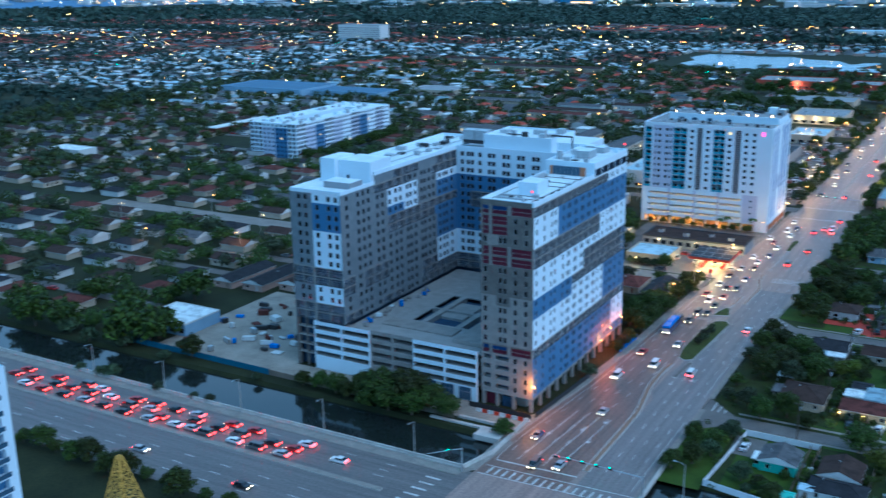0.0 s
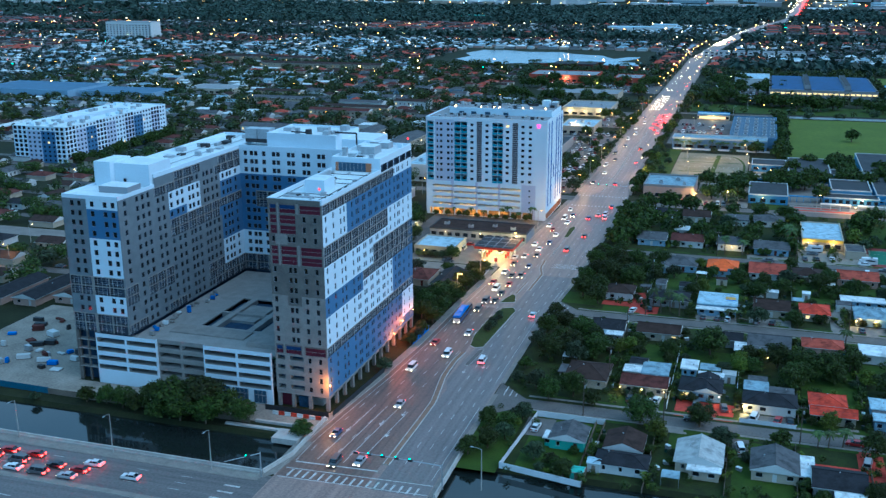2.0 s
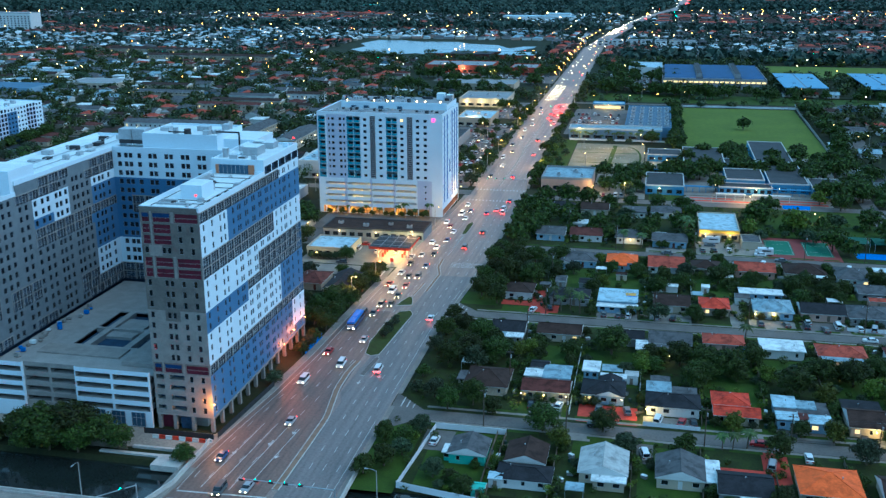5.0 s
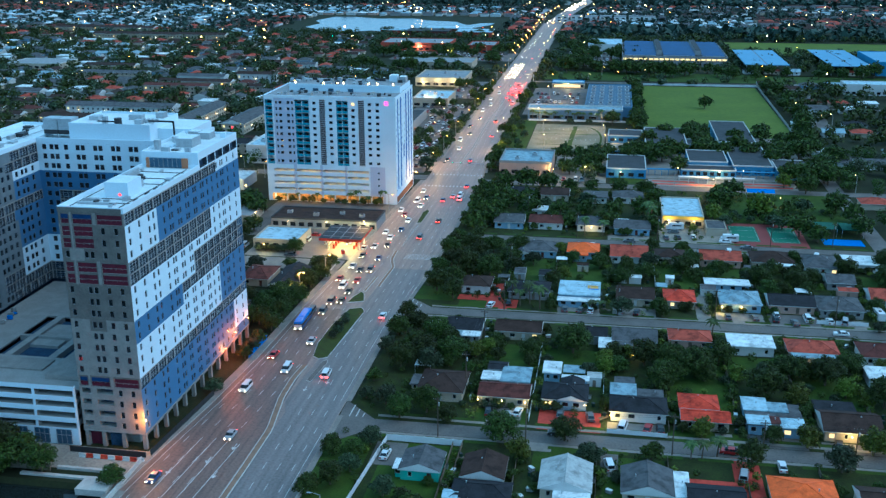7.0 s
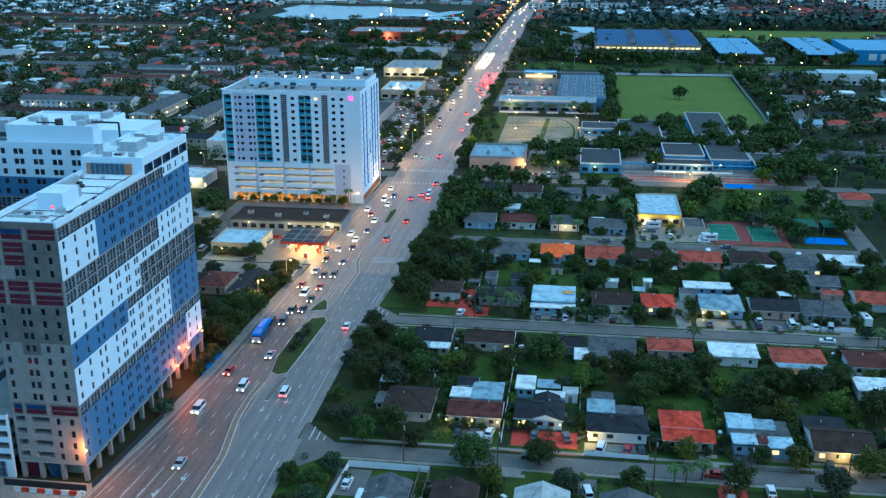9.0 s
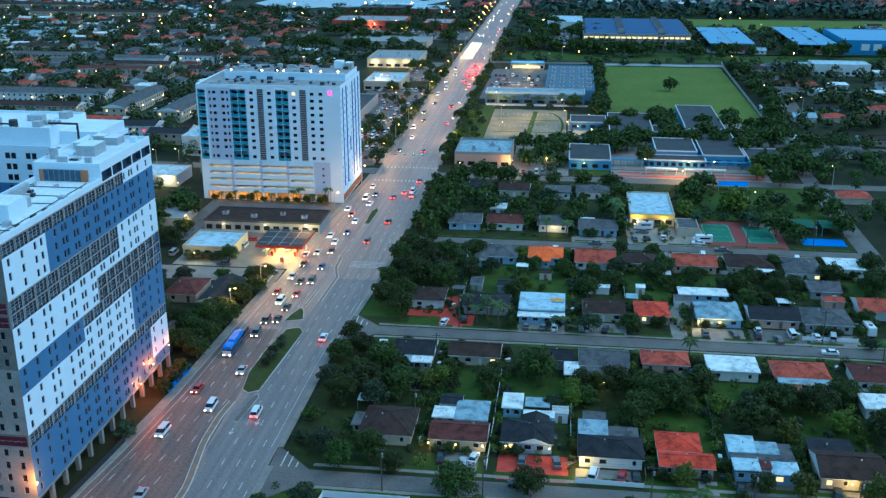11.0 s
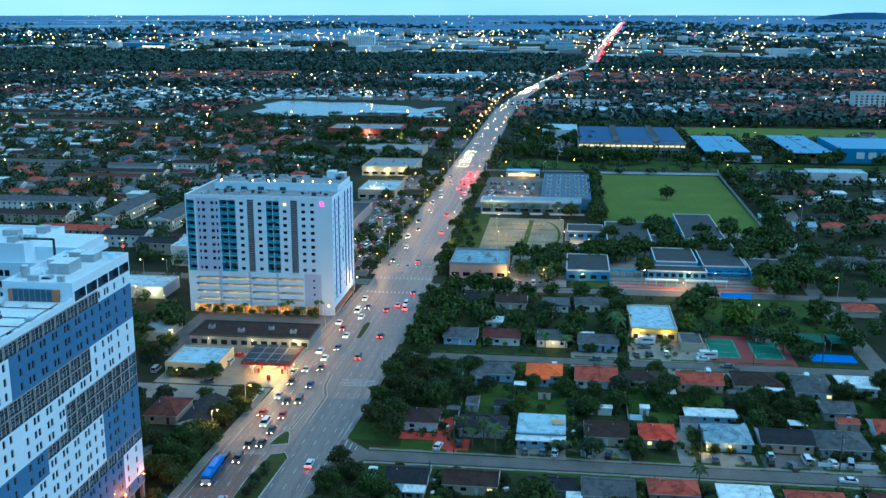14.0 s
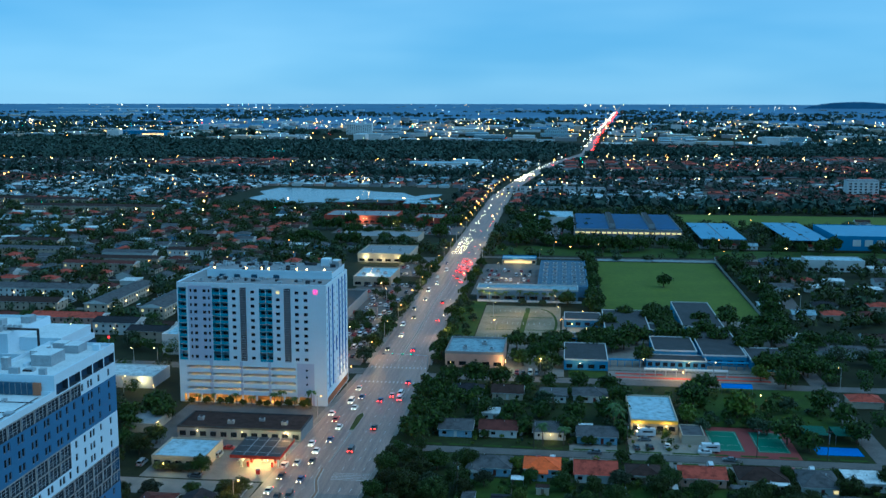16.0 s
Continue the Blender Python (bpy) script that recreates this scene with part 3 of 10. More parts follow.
water.face([(-420, 173, -1.1), (150, 173, -1.1), (150, 191, -1.1), (-420, 191, -1.1)], WATER)
setting("water_canal", water, "still dark canal water", "water")


# ---- windows of the towers ----
WINDOW_MESHES = {}


def window_mesh(w, h, pane=GLASS, frame_mat=FRAME):
    key = (round(w, 2), round(h, 2), pane.name, frame_mat.name)
    if key not in WINDOW_MESHES:
        s = Shape()
        t = 0.07
        s.box(-w / 2, 0, 0, w / 2, 0.08, t, frame_mat)
        s.box(-w / 2, 0, h - t, w / 2, 0.08, h, frame_mat)
        s.box(-w / 2, 0, t, -w / 2 + t, 0.08, h - t, frame_mat)
        s.box(w / 2 - t, 0, t, w / 2, 0.08, h - t, frame_mat)
        s.face([(-w / 2, 0.05, 0), (w / 2, 0.05, 0), (w / 2, 0.05, h), (-w / 2, 0.05, h)], pane)
        WINDOW_MESHES[key] = s.mesh("window")
    return WINDOW_MESHES[key]


def join_windows(name, parent, spots):
    """Windows past the first hundreds, joined."""
    s = Shape()
    for me, m in spots:
        k = len(s.v)
        s.v.extend([tuple(m @ v.co) for v in me.vertices])
        for p in me.polygons:
            s.f.append(tuple(k + i for i in p.vertices))
            s.m.append(s.slot(me.materials[p.material_index]))
    return part(name, s, parent, "dark recessed windows", kind="stuff")


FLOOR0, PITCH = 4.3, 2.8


def floor_z(row):
    """The level of a storey, row 0 being the top one of nineteen."""
    return FLOOR0 + PITCH * (18 - row)


class Wing:
    """One face of the unfinished tower: openings, colours and studs by storey."""

    def __init__(self, o, u, length, rows, cols, style, z0, z1, bay=4.6, ww=1.0, wh=1.6, raw=RAW):
        self.o, self.u, self.length, self.raw = o, u, length, raw
        self.holes, self.spots, self.studs = [], [], Shape()
        rz = math.degrees(math.atan2(u[1], u[0]))
        us, zs = set(), set()
        for r in rows:
            z = floor_z(r)
            zs |= {z, z + PITCH}
            spans = style(r)
            for a, b, look_ in spans:
                us |= {a * length, b * length}
                if look_ in ("open", "red", "redblue"):
                    n = max(1, round((b - a) * length / bay))
                    for k in range(n):
                        p, q = (a + (b - a) * k / n) * length + 0.22, (a + (b - a) * (k + 1) / n) * length - 0.22
                        if look_ == "open":
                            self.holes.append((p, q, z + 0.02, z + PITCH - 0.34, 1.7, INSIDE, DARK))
                            self.lattice(p, q, z, 0.25)
                        else:
                            if look_ == "redblue":
                                self.holes.append((p, q, z + 1.3, z + PITCH - 0.42, 0.18, SLAB, BLUE_SHEATH))
                            self.holes.append((p, q, z + 0.15, z + (1.3 if look_ == "redblue" else PITCH - 0.42), 0.18, SLAB, RED_SHEATH))
                            self.lattice(p, q, z, 0.1, red=True)
                elif look_ == "slot":
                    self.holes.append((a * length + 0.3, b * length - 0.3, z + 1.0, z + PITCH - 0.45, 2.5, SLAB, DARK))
                elif look_ != "blank":
                    for c in cols:
                        if a <= c < b:
                            p = c * length
                            self.holes.append((p - ww / 2, p + ww / 2, z + 0.65, z + 0.65 + wh, 0.16, self.colour(look_)))
                            m = Matrix.Translation((o[0] + u[0] * p - u[1] * 0.13, o[1] + u[1] * p + u[0] * 0.13, z + 0.65)) @ pose(0, 0, 0, 0, 0, rz)
                            self.spots.append((window_mesh(ww, wh), m))
        top = {r: style(r) for r in rows}

        def pick(a, z):
            r = min(max(rows), max(min(rows), 18 - math.floor((z - FLOOR0) / PITCH + 1e-6)))
            f = a / length
            for p, q, look_ in top[r]:
                if p <= f <= q:
                    return self.colour(look_)
            return RAW

        self.tint = Tint(pick, sorted(us), sorted(zs))
        self.wall = Shape().facade(o, u, length, z0, z1, self.holes, self.tint)

    def colour(self, look_):
        return {"white": WHITE, "blue": BLUE, "open": SLAB, "red": self.raw, "redblue": self.raw, "raw": self.raw, "pale": RAW_LIGHT, "slot": RAW_LIGHT, "blank": RAW_LIGHT}[look_]

    def lattice(self, p, q, z, d, red=False):
        """Metal studs and edge rails in an open bay."""
        o, u = self.o, self.u

        def at(a, h, deep):
            return (o[0] + u[0] * a - u[1] * deep, o[1] + u[1] * a + u[0] * deep, h)

        def bar(a0, h0, a1, h1, t):
            q4 = [at(a0, h0, d), at(a1, h0, d), at(a1, h1, d), at(a0, h1, d)]
            w4 = [at(a0, h0, d + t), at(a1, h0, d + t), at(a1, h1, d + t), at(a0, h1, d + t)]
            m = SLAB if red else STUD
            self.studs.face(q4, m)
            self.studs.face([q4[3], q4[2], w4[2], w4[3]], m)
            self.studs.face([q4[0], q4[3], w4[3], w4[0]], m)
            self.studs.face([q4[1], w4[1], w4[2], q4[2]], m)

        if red:
            bar(p, z + 1.25, q, z + 1.31, 0.05)
            for a in np.arange(p + 0.7, q - 0.3, 1.3):
                bar(a, z + 1.0, a + 0.12, z + 1.12, 0.05)
            return
        for a in np.arange(p + 0.75, q - 0.3, 1.45):
            bar(a, z + 0.02, a + 0.07, z + PITCH - 0.35, 0.1)
        for h in (0.55, 1.05, 1.75):
            bar(p, z + h, q, z + h + 0.06, 0.06)


def build_unfinished_tower():
    root = thing("apartment_tower", (-104.5, 208, 0), "unfinished nineteen-storey U-shaped block in white, slate blue and bare concrete", "building")
    inv = Matrix.Translation((104.5, -208, 0))

    def add(name, shape, label="", kind=""):
        if name in ("roof", "podium_deck", "penthouse", "rear_wall", "roof_plant", "roof_cabin", "stair_tower", "open_frame", "ground_storey", "storefront_window"):
            return pieces(name, shape, root, label, inv)
        return part(name, shape, root, label, inv, kind)

    X0, X1, Y0, Y1 = -120.0, -104.5, 208.0, 277.6
    TOP = floor_z(0) + PITCH

    def road_style(r):
        if r == -1:
            return [(0.56, 1, "open")]
        if r == 0:
            return [(0, 0.76, "open"), (0.76, 1, "white")]
        if r <= 3:
            return [(0, 0.23, "white"), (0.23, 1, "blue")]
        if r <= 5:
            return [(0, 0.68, "open"), (0.68, 1, "white")]
        if r == 6:
            return [(0, 1, "white")]
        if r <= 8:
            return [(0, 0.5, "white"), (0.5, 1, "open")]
        if r == 9:
            return [(0, 0.38, "blue"), (0.38, 1, "open")]
        if r == 10:
            return [(0, 0.38, "blue"), (0.38, 0.73, "white"), (0.73, 1, "blue")]
        if r <= 13:
            return [(0, 0.73, "white"), (0.73, 1, "blue")]
        if r == 14:
            return [(0, 1, "open")]
        if r <= 17:
            return [(0, 0.85, "blue"), (0.85, 1, "white")]
        return [(0, 1, "blue")]

    road_cols = (0.03, 0.10, 0.17, 0.205, 0.285, 0.33, 0.35, 0.40, 0.42, 0.47, 0.49, 0.54, 0.56, 0.61, 0.63, 0.67, 0.715, 0.77, 0.81, 0.83, 0.88, 0.95)
    road = Wing((X1, Y0), (0, 1), Y1 - Y0, range(0, 19), road_cols, road_style, FLOOR0, TOP)

    def front_style(r):
        if r in (0, 4, 5, 14):
            c = "raw" if r < 10 else "pale"
            two = "redblue" if r in (0, 14) else "red"
            return [(0, 0.02, c), (0.02, 0.17, two), (0.17, 0.2, "blank"), (0.2, 0.52, two), (0.52, 0.57, "blank"), (0.57, 0.98, "red"), (0.98, 1, "blank")]
        if r in (1, 2):
            return [(0, 0.02, "blank"), (0.02, 0.17, "red"), (0.17, 0.2, "blank"), (0.2, 0.52, "red"), (0.52, 1, "raw")]
        if r == 3:
            return [(0, 0.12, "raw"), (0.12, 0.34, "blank"), (0.34, 1, "raw")]
        if r <= 8:
            return [(0, 1, "raw")]
        if r <= 13:
            return [(0, 0.3, "pale"), (0.3, 0.56, "raw" if r == 9 else "pale"), (0.56, 1, "pale")]
        return [(0, 0.02, "pale"), (0.02, 0.2, "slot"), (0.2, 0.26, "blank"), (0.26, 0.56, "slot"), (0.56, 1, "pale")]

    front = Wing((X0, Y0), (1, 0), X1 - X0, range(0, 19), (0.08, 0.37, 0.46, 0.66, 0.86), front_style, FLOOR0, TOP)

    high_top = TOP + 3.4
    high = Shape().facade((X1, 250), (0, 1), Y1 - 250, TOP, high_top, [(a, a + 4.9, TOP + 0.3, TOP + 2.5, 1.2, INSIDE, DARK) for a in np.arange(0.7, 22.5, 5.4)], one(WHITE))

    # west side of the road wing (over the courtyard), east side of the west wing, the rear wing
    def court_style(r):
        if r <= 2:
            return [(0, 1, "white")]
        if r in (3, 4, 7, 8, 9):
            return [(0, 1, "blue")]
        if r in (5, 6):
            return [(0, 0.12, "blue"), (0.12, 1, "open")]
        if r <= 12:
            return [(0, 1, "white")]
        return [(0, 1, "open")]

    rear = Wing((-165.6, 277.0), (1, 0), 45.6, range(0, 15), (0.05, 0.1, 0.135, 0.2, 0.28, 0.315, 0.40, 0.435, 0.52, 0.555, 0.64, 0.675, 0.76, 0.795, 0.88, 0.93), court_style, floor_z(14), TOP, ww=1.35)

    def inner_style(r):
        if r in (0, 1):
            return [(0, 0.25, "raw"), (0.25, 0.34, "open"), (0.34, 0.55, "open"), (0.55, 0.75, "raw" if r else "open"), (0.75, 1, "open")]
        if r in (2, 3):
            return [(0, 0.36, "raw"), (0.36, 0.62, "white"), (0.62, 0.8, "raw"), (0.8, 1, "white" if r == 2 else "blue")]
        if r == 4:
            return [(0, 0.36, "raw"), (0.36, 0.5, "blue"), (0.5, 0.62, "white"), (0.62, 0.8, "raw"), (0.8, 1, "blue")]
        if r in (5, 6):
            return [(0, 0.36, "raw"), (0.36, 0.78, "open"), (0.78, 1, "blue" if r == 6 else "open")]
        if r in (7, 8, 9):
            return [(0, 0.8, "raw"), (0.8, 1, "blue")]
        if r in (10, 11):
            return [(0, 0.09, "open"), (0.09, 0.16, "raw"), (0.16, 0.36, "open"), (0.36, 0.8, "raw"), (0.8, 1, "white")]
        if r == 12:
            return [(0, 0.65, "raw"), (0.65, 0.8, "open"), (0.8, 1, "white")]
        if r == 13:
            return [(0, 0.65, "raw"), (0.65, 1, "open")]
        return [(0, 0.14, "open"), (0.14, 0.3, "raw"), (0.3, 0.45, "open"), (0.45, 0.7, "raw"), (0.7, 1, "open")]

    inner_cols = (0.045, 0.13, 0.17, 0.21, 0.28, 0.32, 0.38, 0.43, 0.47, 0.53, 0.56, 0.6, 0.66, 0.69, 0.73, 0.77, 0.83, 0.87, 0.9, 0.95)
    inner = Wing((-165.6, 208.0), (0, 1), 69.0, range(1, 15), inner_cols, inner_style, floor_z(14), TOP - PITCH, ww=1.45, raw=RAW_COURT)
    inner_top = Wing((-165.6, 226.0), (0, 1), 51.0, range(0, 1), (0.3,), lambda r: [(0, 0.2, "raw"), (0.2, 0.5, "open"), (0.5, 0.72, "raw"), (0.72, 1, "open")], TOP - PITCH, TOP, raw=RAW_COURT)

    def west_style(r):
        k = r - 1
        if k in (8, 9):
            a = b = "open"
        elif k >= 12:
            a = b = "open"
        else:
            a, b = "raw", ("white" if k == 0 or k in (4, 5, 6, 7, 10, 11) else "blue")
        return [(0, 0.4, a), (0.4, 0.43, "blank" if a == "open" else a), (0.43, 0.985, b), (0.985, 1, "raw")]

    west = Wing((-183.8, 208.0), (1, 0), 18.2, range(1, 15), (0.17, 0.3, 0.53, 0.76, 0.9), west_style, floor_z(14), TOP - PITCH, ww=1.3, raw=RAW_COURT)

    wings = (("wall", road, "slate-blue and white wall over the avenue with open storeys"), ("wall", front, "bare concrete end wall with red membrane bays"), ("wall", rear, ""), ("wall", inner, "brown-grey unfinished courtyard wall"), ("wall", inner_top, ""), ("wall", west, ""))
    spots = []
    for name, w, label in wings:
        add(name, w.wall, label)
        if w.studs.f:
            add("stud_framing", w.studs, "galvanised studs and guard rails of open storeys", "stuff")
        spots += [(me, m) for me, m in w.spots]
    add("upper_wall", high, "white setback storey with open bays")
    # plain hidden sides
    back = Shape()
    back.box(X0, Y0 + 0.02, FLOOR0, X0 + 0.3, 277, TOP, BLUE)
    back.box(-184, Y1 + 17, 0, X0 - 0.05, Y1 + 17.4, TOP, RAW)
    back.box(-184, 208.05, 0, -183.7, 300, TOP - PITCH, RAW)
    back.box(X0, Y1 - 0.3, FLOOR0, X1 - 0.02, Y1, high_top, BLUE)
    back.box(X0 - 0.3, 277.05, 0, X0 - 0.02, Y1 + 17.4, TOP, BLUE)
    add("rear_wall", back)
    # cores, set back behind the open storeys, with the shade put into their colour
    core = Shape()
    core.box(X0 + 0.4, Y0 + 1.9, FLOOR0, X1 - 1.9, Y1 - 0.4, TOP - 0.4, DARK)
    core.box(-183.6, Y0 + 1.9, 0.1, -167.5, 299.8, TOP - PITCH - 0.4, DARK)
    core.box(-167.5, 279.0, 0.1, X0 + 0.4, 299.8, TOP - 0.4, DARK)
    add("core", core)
    # roofs with parapets
    roof = Shape()

    def roof_slab(x0, y0, x1, y1, z, para, m=WHITE_ROOF, edge=WHITE):
        roof.box(x0 + 0.3, y0 + 0.3, z - 0.4, x1 - 0.3, y1 - 0.3, z, m)
        t = 0.35
        roof.box(x0, y0, z - 0.4, x1, y0 + t, z + para, edge)
        roof.box(x0, y1 - t, z - 0.4, x1, y1, z + para, edge)
        roof.box(x0, y0 + t, z - 0.4, x0 + t, y1 - t, z + para, edge)
        roof.box(x1 - t, y0 + t, z - 0.4, x1, y1 - t, z + para, edge)

    roof_slab(X0, Y0, X1, 250, TOP + 0.41, 0.9)
    roof.box(X0 - 0.04, Y0 - 0.05, TOP + 0.02, X1 - 0.5, Y0 - 0.01, TOP + 1.1, RAW)
    roof_slab(X0, 250.02, X1, Y1, high_top + 0.4, 0.7)
    roof.box(X0, 250.0, TOP, X1 - 0.02, 250.4, high_top, WHITE)
    roof_slab(-165.6, 277.0, X0 - 0.02, 300, TOP + 0.41, 0.9)
    roof_slab(-183.8, 226.0, -165.6, 300, TOP + 0.41, 0.8)
    roof_slab(-183.8, 208.0, -165.6, 225.98, TOP - PITCH + 0.41, 0.7)
    add("roof", roof, "white membrane roofs with parapets")
    # penthouses and roof plant
    pent = Shape()
    pent.box(-156, 279.0, TOP + 0.4, -131, 299, TOP + 4.9, WHITE, WHITE_ROOF)
    pent.box(-131, 284.0, TOP + 0.4, -120.5, 299, TOP + 3.6, WHITE, WHITE_ROOF)
    for x0, y0, x1, y1, h in ((-156, 279, -131, 279.3, 5.5), (-156, 279.3, -155.7, 299, 5.5), (-131.3, 279.3, -131, 299, 5.5), (-155.7, 298.7, -131.3, 299, 5.5)):
        pent.box(x0, y0, TOP + 4.9, x1, y1, TOP + h, WHITE)
    add("penthouse", pent, "white rooftop plant storey")
    stair = Shape()
    stair.box(-183.0, 222.5, TOP - PITCH + 0.4, -177.6, 233, TOP + 4.8, WHITE, WHITE_ROOF)
    stair.box(-177.6, 224.5, TOP - PITCH + 0.4, -166.0, 236, TOP + 4.2, WHITE, WHITE_ROOF)
    stair.box(-174.6, 224.35, TOP - PITCH + 0.5, -173.7, 224.48, TOP - PITCH + 2.6, GLASS)
    stair.box(-176.5, 215, TOP - PITCH + 0.4, -167.0, 221.5, TOP - PITCH + 2.3, FRAME, WHITE_ROOF)
    add("stair_tower", stair, "tall white rooftop stair tower")
    cab = Shape()
    cab.box(-114.5, 219.5, TOP + 0.4, -108.8, 226.5, TOP + 4.0, WHITE, WHITE_ROOF)
    cab.box(-113.2, 226.5, TOP + 0.4, -110.5, 231, TOP + 2.2, DUCT)
    cab.box(-117.2, 229, TOP + 0.4, -116.2, 241, TOP + 2.4, DUCT)
    cab.box(-118.2, 216, TOP + 0.4, -114, 216.8, TOP + 1.0, DUCT)
    cab.box(-118, 213.2, TOP + 0.4, -109, 214.0, TOP + 0.9, DUCT)
    cab.tube((-106.5, 212, TOP + 0.4), (-106.5, 212, TOP + 2.2), 0.06, 0.06, STEEL)
    cab.box(-117.5, 249.4, TOP + 0.5, -108.8, 249.95, TOP + 3.0, BLUE_GLASS)
    for q in np.arange(-117.5, -108.6, 1.24):
        cab.box(q, 249.3, TOP + 0.5, q + 0.1, 249.39, TOP + 3.0, FRAME)
    cab.box(-118.4, 249.3, TOP + 0.5, -117.5, 249.9, TOP + 3.0, ORANGE_WALL)
    cab.box(-108.8, 249.3, TOP + 0.5, -107.2, 249.9, TOP + 3.0, ORANGE_WALL)
    add("roof_cabin", cab, "white lift housing and ducts on the low roof")
    plant = Shape()
    for x, y, w, d, h in ((-112, 262, 4.5, 6, 2.4), (-111, 272, 3.5, 4, 1.8), (-117, 268, 2.2, 5, 1.5), (-115, 274, 3, 3, 1.6), (-118, 256, 1.4, 1.4, 2.6)):
        plant.box(x - w / 2, y - d / 2, high_top + 0.4, x + w / 2, y + d / 2, high_top + 0.4 + h, DUCT, WHITE_ROOF)
    for x, y, w, d, h in ((-152, 288, 3, 3, 1.2), (-146, 282, 1.3, 1.3, 2.2), (-140, 290, 4, 2.5, 1.5), (-136, 283, 2, 2, 1.4), (-134, 294, 2.4, 3, 1.7)):
        plant.box(x - w / 2, y - d / 2, TOP + 4.9, x + w / 2, y + d / 2, TOP + 4.9 + h, DUCT, STEEL)
    rng = random.Random(5)
    for k in range(16):
        x, y = rng.uniform(-181, -168), rng.uniform(238, 297)
        w, d, h = rng.uniform(0.8, 3), rng.uniform(0.8, 3), rng.uniform(0.5, 1.4)
        plant.box(x - w / 2, y - d / 2, TOP + 0.4, x + w / 2, y + d / 2, TOP + 0.4 + h, rng.choice((DUCT, STEEL, BLACK)))
    for x in (-176, -171):
        plant.tube((x, 238, TOP + 0.8), (x, 297, TOP + 0.8), 0.15, 0.15, STEEL)
    zl, zp, zh = TOP + 0.41, TOP + 4.9, high_top + 0.41
    for y in (214.8, 218.2, 232.5, 238.0, 244.5):
        plant.tube((-118.8, y, zl + 0.12), (-105.6, y, zl + 0.12), 0.09, 0.09, BLACK, 5)
    for x in (-118.6, -107.0):
        plant.tube((x, 210, zl + 0.12), (x, 248, zl + 0.12), 0.09, 0.09, BLACK, 5)
    for k in range(26):
        x, y = rng.uniform(-118.5, -106), rng.uniform(210, 248)
        if -115 < x < -108 and 218 < y < 232:
            continue
        w, d, h = rng.uniform(0.4, 1.6), rng.uniform(0.4, 1.6), rng.uniform(0.2, 0.9)
        plant.box(x, y, zl, x + w, y + d, zl + h, rng.choice((DUCT, STEEL, BLACK, ROOF_DARK)))
    plant.tube((-142.0, 282.0, zp), (-142.0, 282.0, zp + 1.8), 1.1, 1.1, BLACK, 12)
    plant.tube((-148.0, 281.2, zp + 0.9), (-142.6, 281.2, zp + 0.9), 0.25, 0.25, BLACK, 6)
    plant.tube((-132.0, 281.0, zp + 1.4), (-124.5, 281.0, zp + 1.4), 0.3, 0.3, BLACK, 6)
    plant.tube((-124.5, 281.0, zp + 1.4), (-124.5, 281.0, zp - 4.0), 0.3, 0.3, BLACK, 6)
    for k in range(8):
        plant.tube((-136 + 1.3 * (k % 4), 285 + 1.6 * (k // 4), zp), (-136 + 1.3 * (k % 4), 285 + 1.6 * (k // 4), zp + 1.0), 0.5, 0.5, DUCT, 8)
    for k in range(14):
        x, y = rng.uniform(-118.5, -107), rng.uniform(252, 275)
        w, d, h = rng.uniform(0.5, 2.2), rng.uniform(0.5, 2.0), rng.uniform(0.3, 1.4)
        plant.box(x, y, zh, x + w, y + d, zh + h, rng.choice((DUCT, STEEL, BLACK, WHITE)))
    add("roof_plant", plant, "ducts, pipes and air handlers on the roof")
    for k in range(2):
        x = -165.1 + 4.6 * k
        c = Shape()
        c.box(x, 281, TOP + 1.6, x + 4.3, 285.3, TOP + 2.9, BLACK)
        c.box(x + 0.003, 281.003, TOP + 2.88, x + 4.297, 285.297, TOP + 6.2, DUCT, STEEL)
        casing = add("cooling_tower", c, "grey louvred cooling tower on a steel frame")
        for px in (0.2, 4.0):
            for py in (0.2, 4.0):
                part("leg", Shape().box(x + px - 0.1, 281 + py - 0.1, TOP + 0.4, x + px + 0.1, 281 + py + 0.1, TOP + 1.6, STEEL), casing)
        for q in np.arange(TOP + 3.1, TOP + 6.0, 0.45):
            part("louvre", Shape().box(x - 0.04, 280.95, q, x + 4.34, 281.0, q + 0.12, STEEL), casing)
    # ground storey: columns, recessed wall and storefront
    for y in np.arange(Y0 + 0.6, Y1, 5.7):
        c = Shape().box(X1 - 1.0, y - 0.45, 0, X1 - 0.1, y + 0.45, FLOOR0, RAW_LIGHT)
        add("column", c)
    for x in (X0 + 0.6, -115.2, -110.2):
        c = Shape().box(x - 0.45, Y0 + 0.1, 0, x + 0.45, Y0 + 1.0, FLOOR0, RAW_LIGHT)
        add("column", c)
    base = Shape()
    base.box(X0 + 0.2, Y0 + 3.2, 0, X1 - 3.2, Y1, FLOOR0, SLAB)
    base.box(X0, Y0, FLOOR0 - 0.35, X1, Y1, FLOOR0, SLAB)
    base.box(-114, Y0 + 1.0, 0, -110.8, Y0 + 1.2, 3.2, DARK)
    base.box(X0 + 0.2, Y0 + 1.1, 0.0, X0 + 4, Y0 + 1.3, FLOOR0 - 0.4, RED_SHEATH)
    add("ground_storey", base, "unfinished ground storey behind columns")
    # scaffold-like open grey corner under the west wing
    wb = Shape()
    for r in range(15, 19):
        z = floor_z(r)
        wb.box(-183.8, 208.2, z - 0.25, -177.1, 226, z, SLAB)
    for x in (-183.4, -180.4, -177.5):
        wb.box(x - 0.25, 208.3, 0, x + 0.25, 208.9, floor_z(14), RAW)
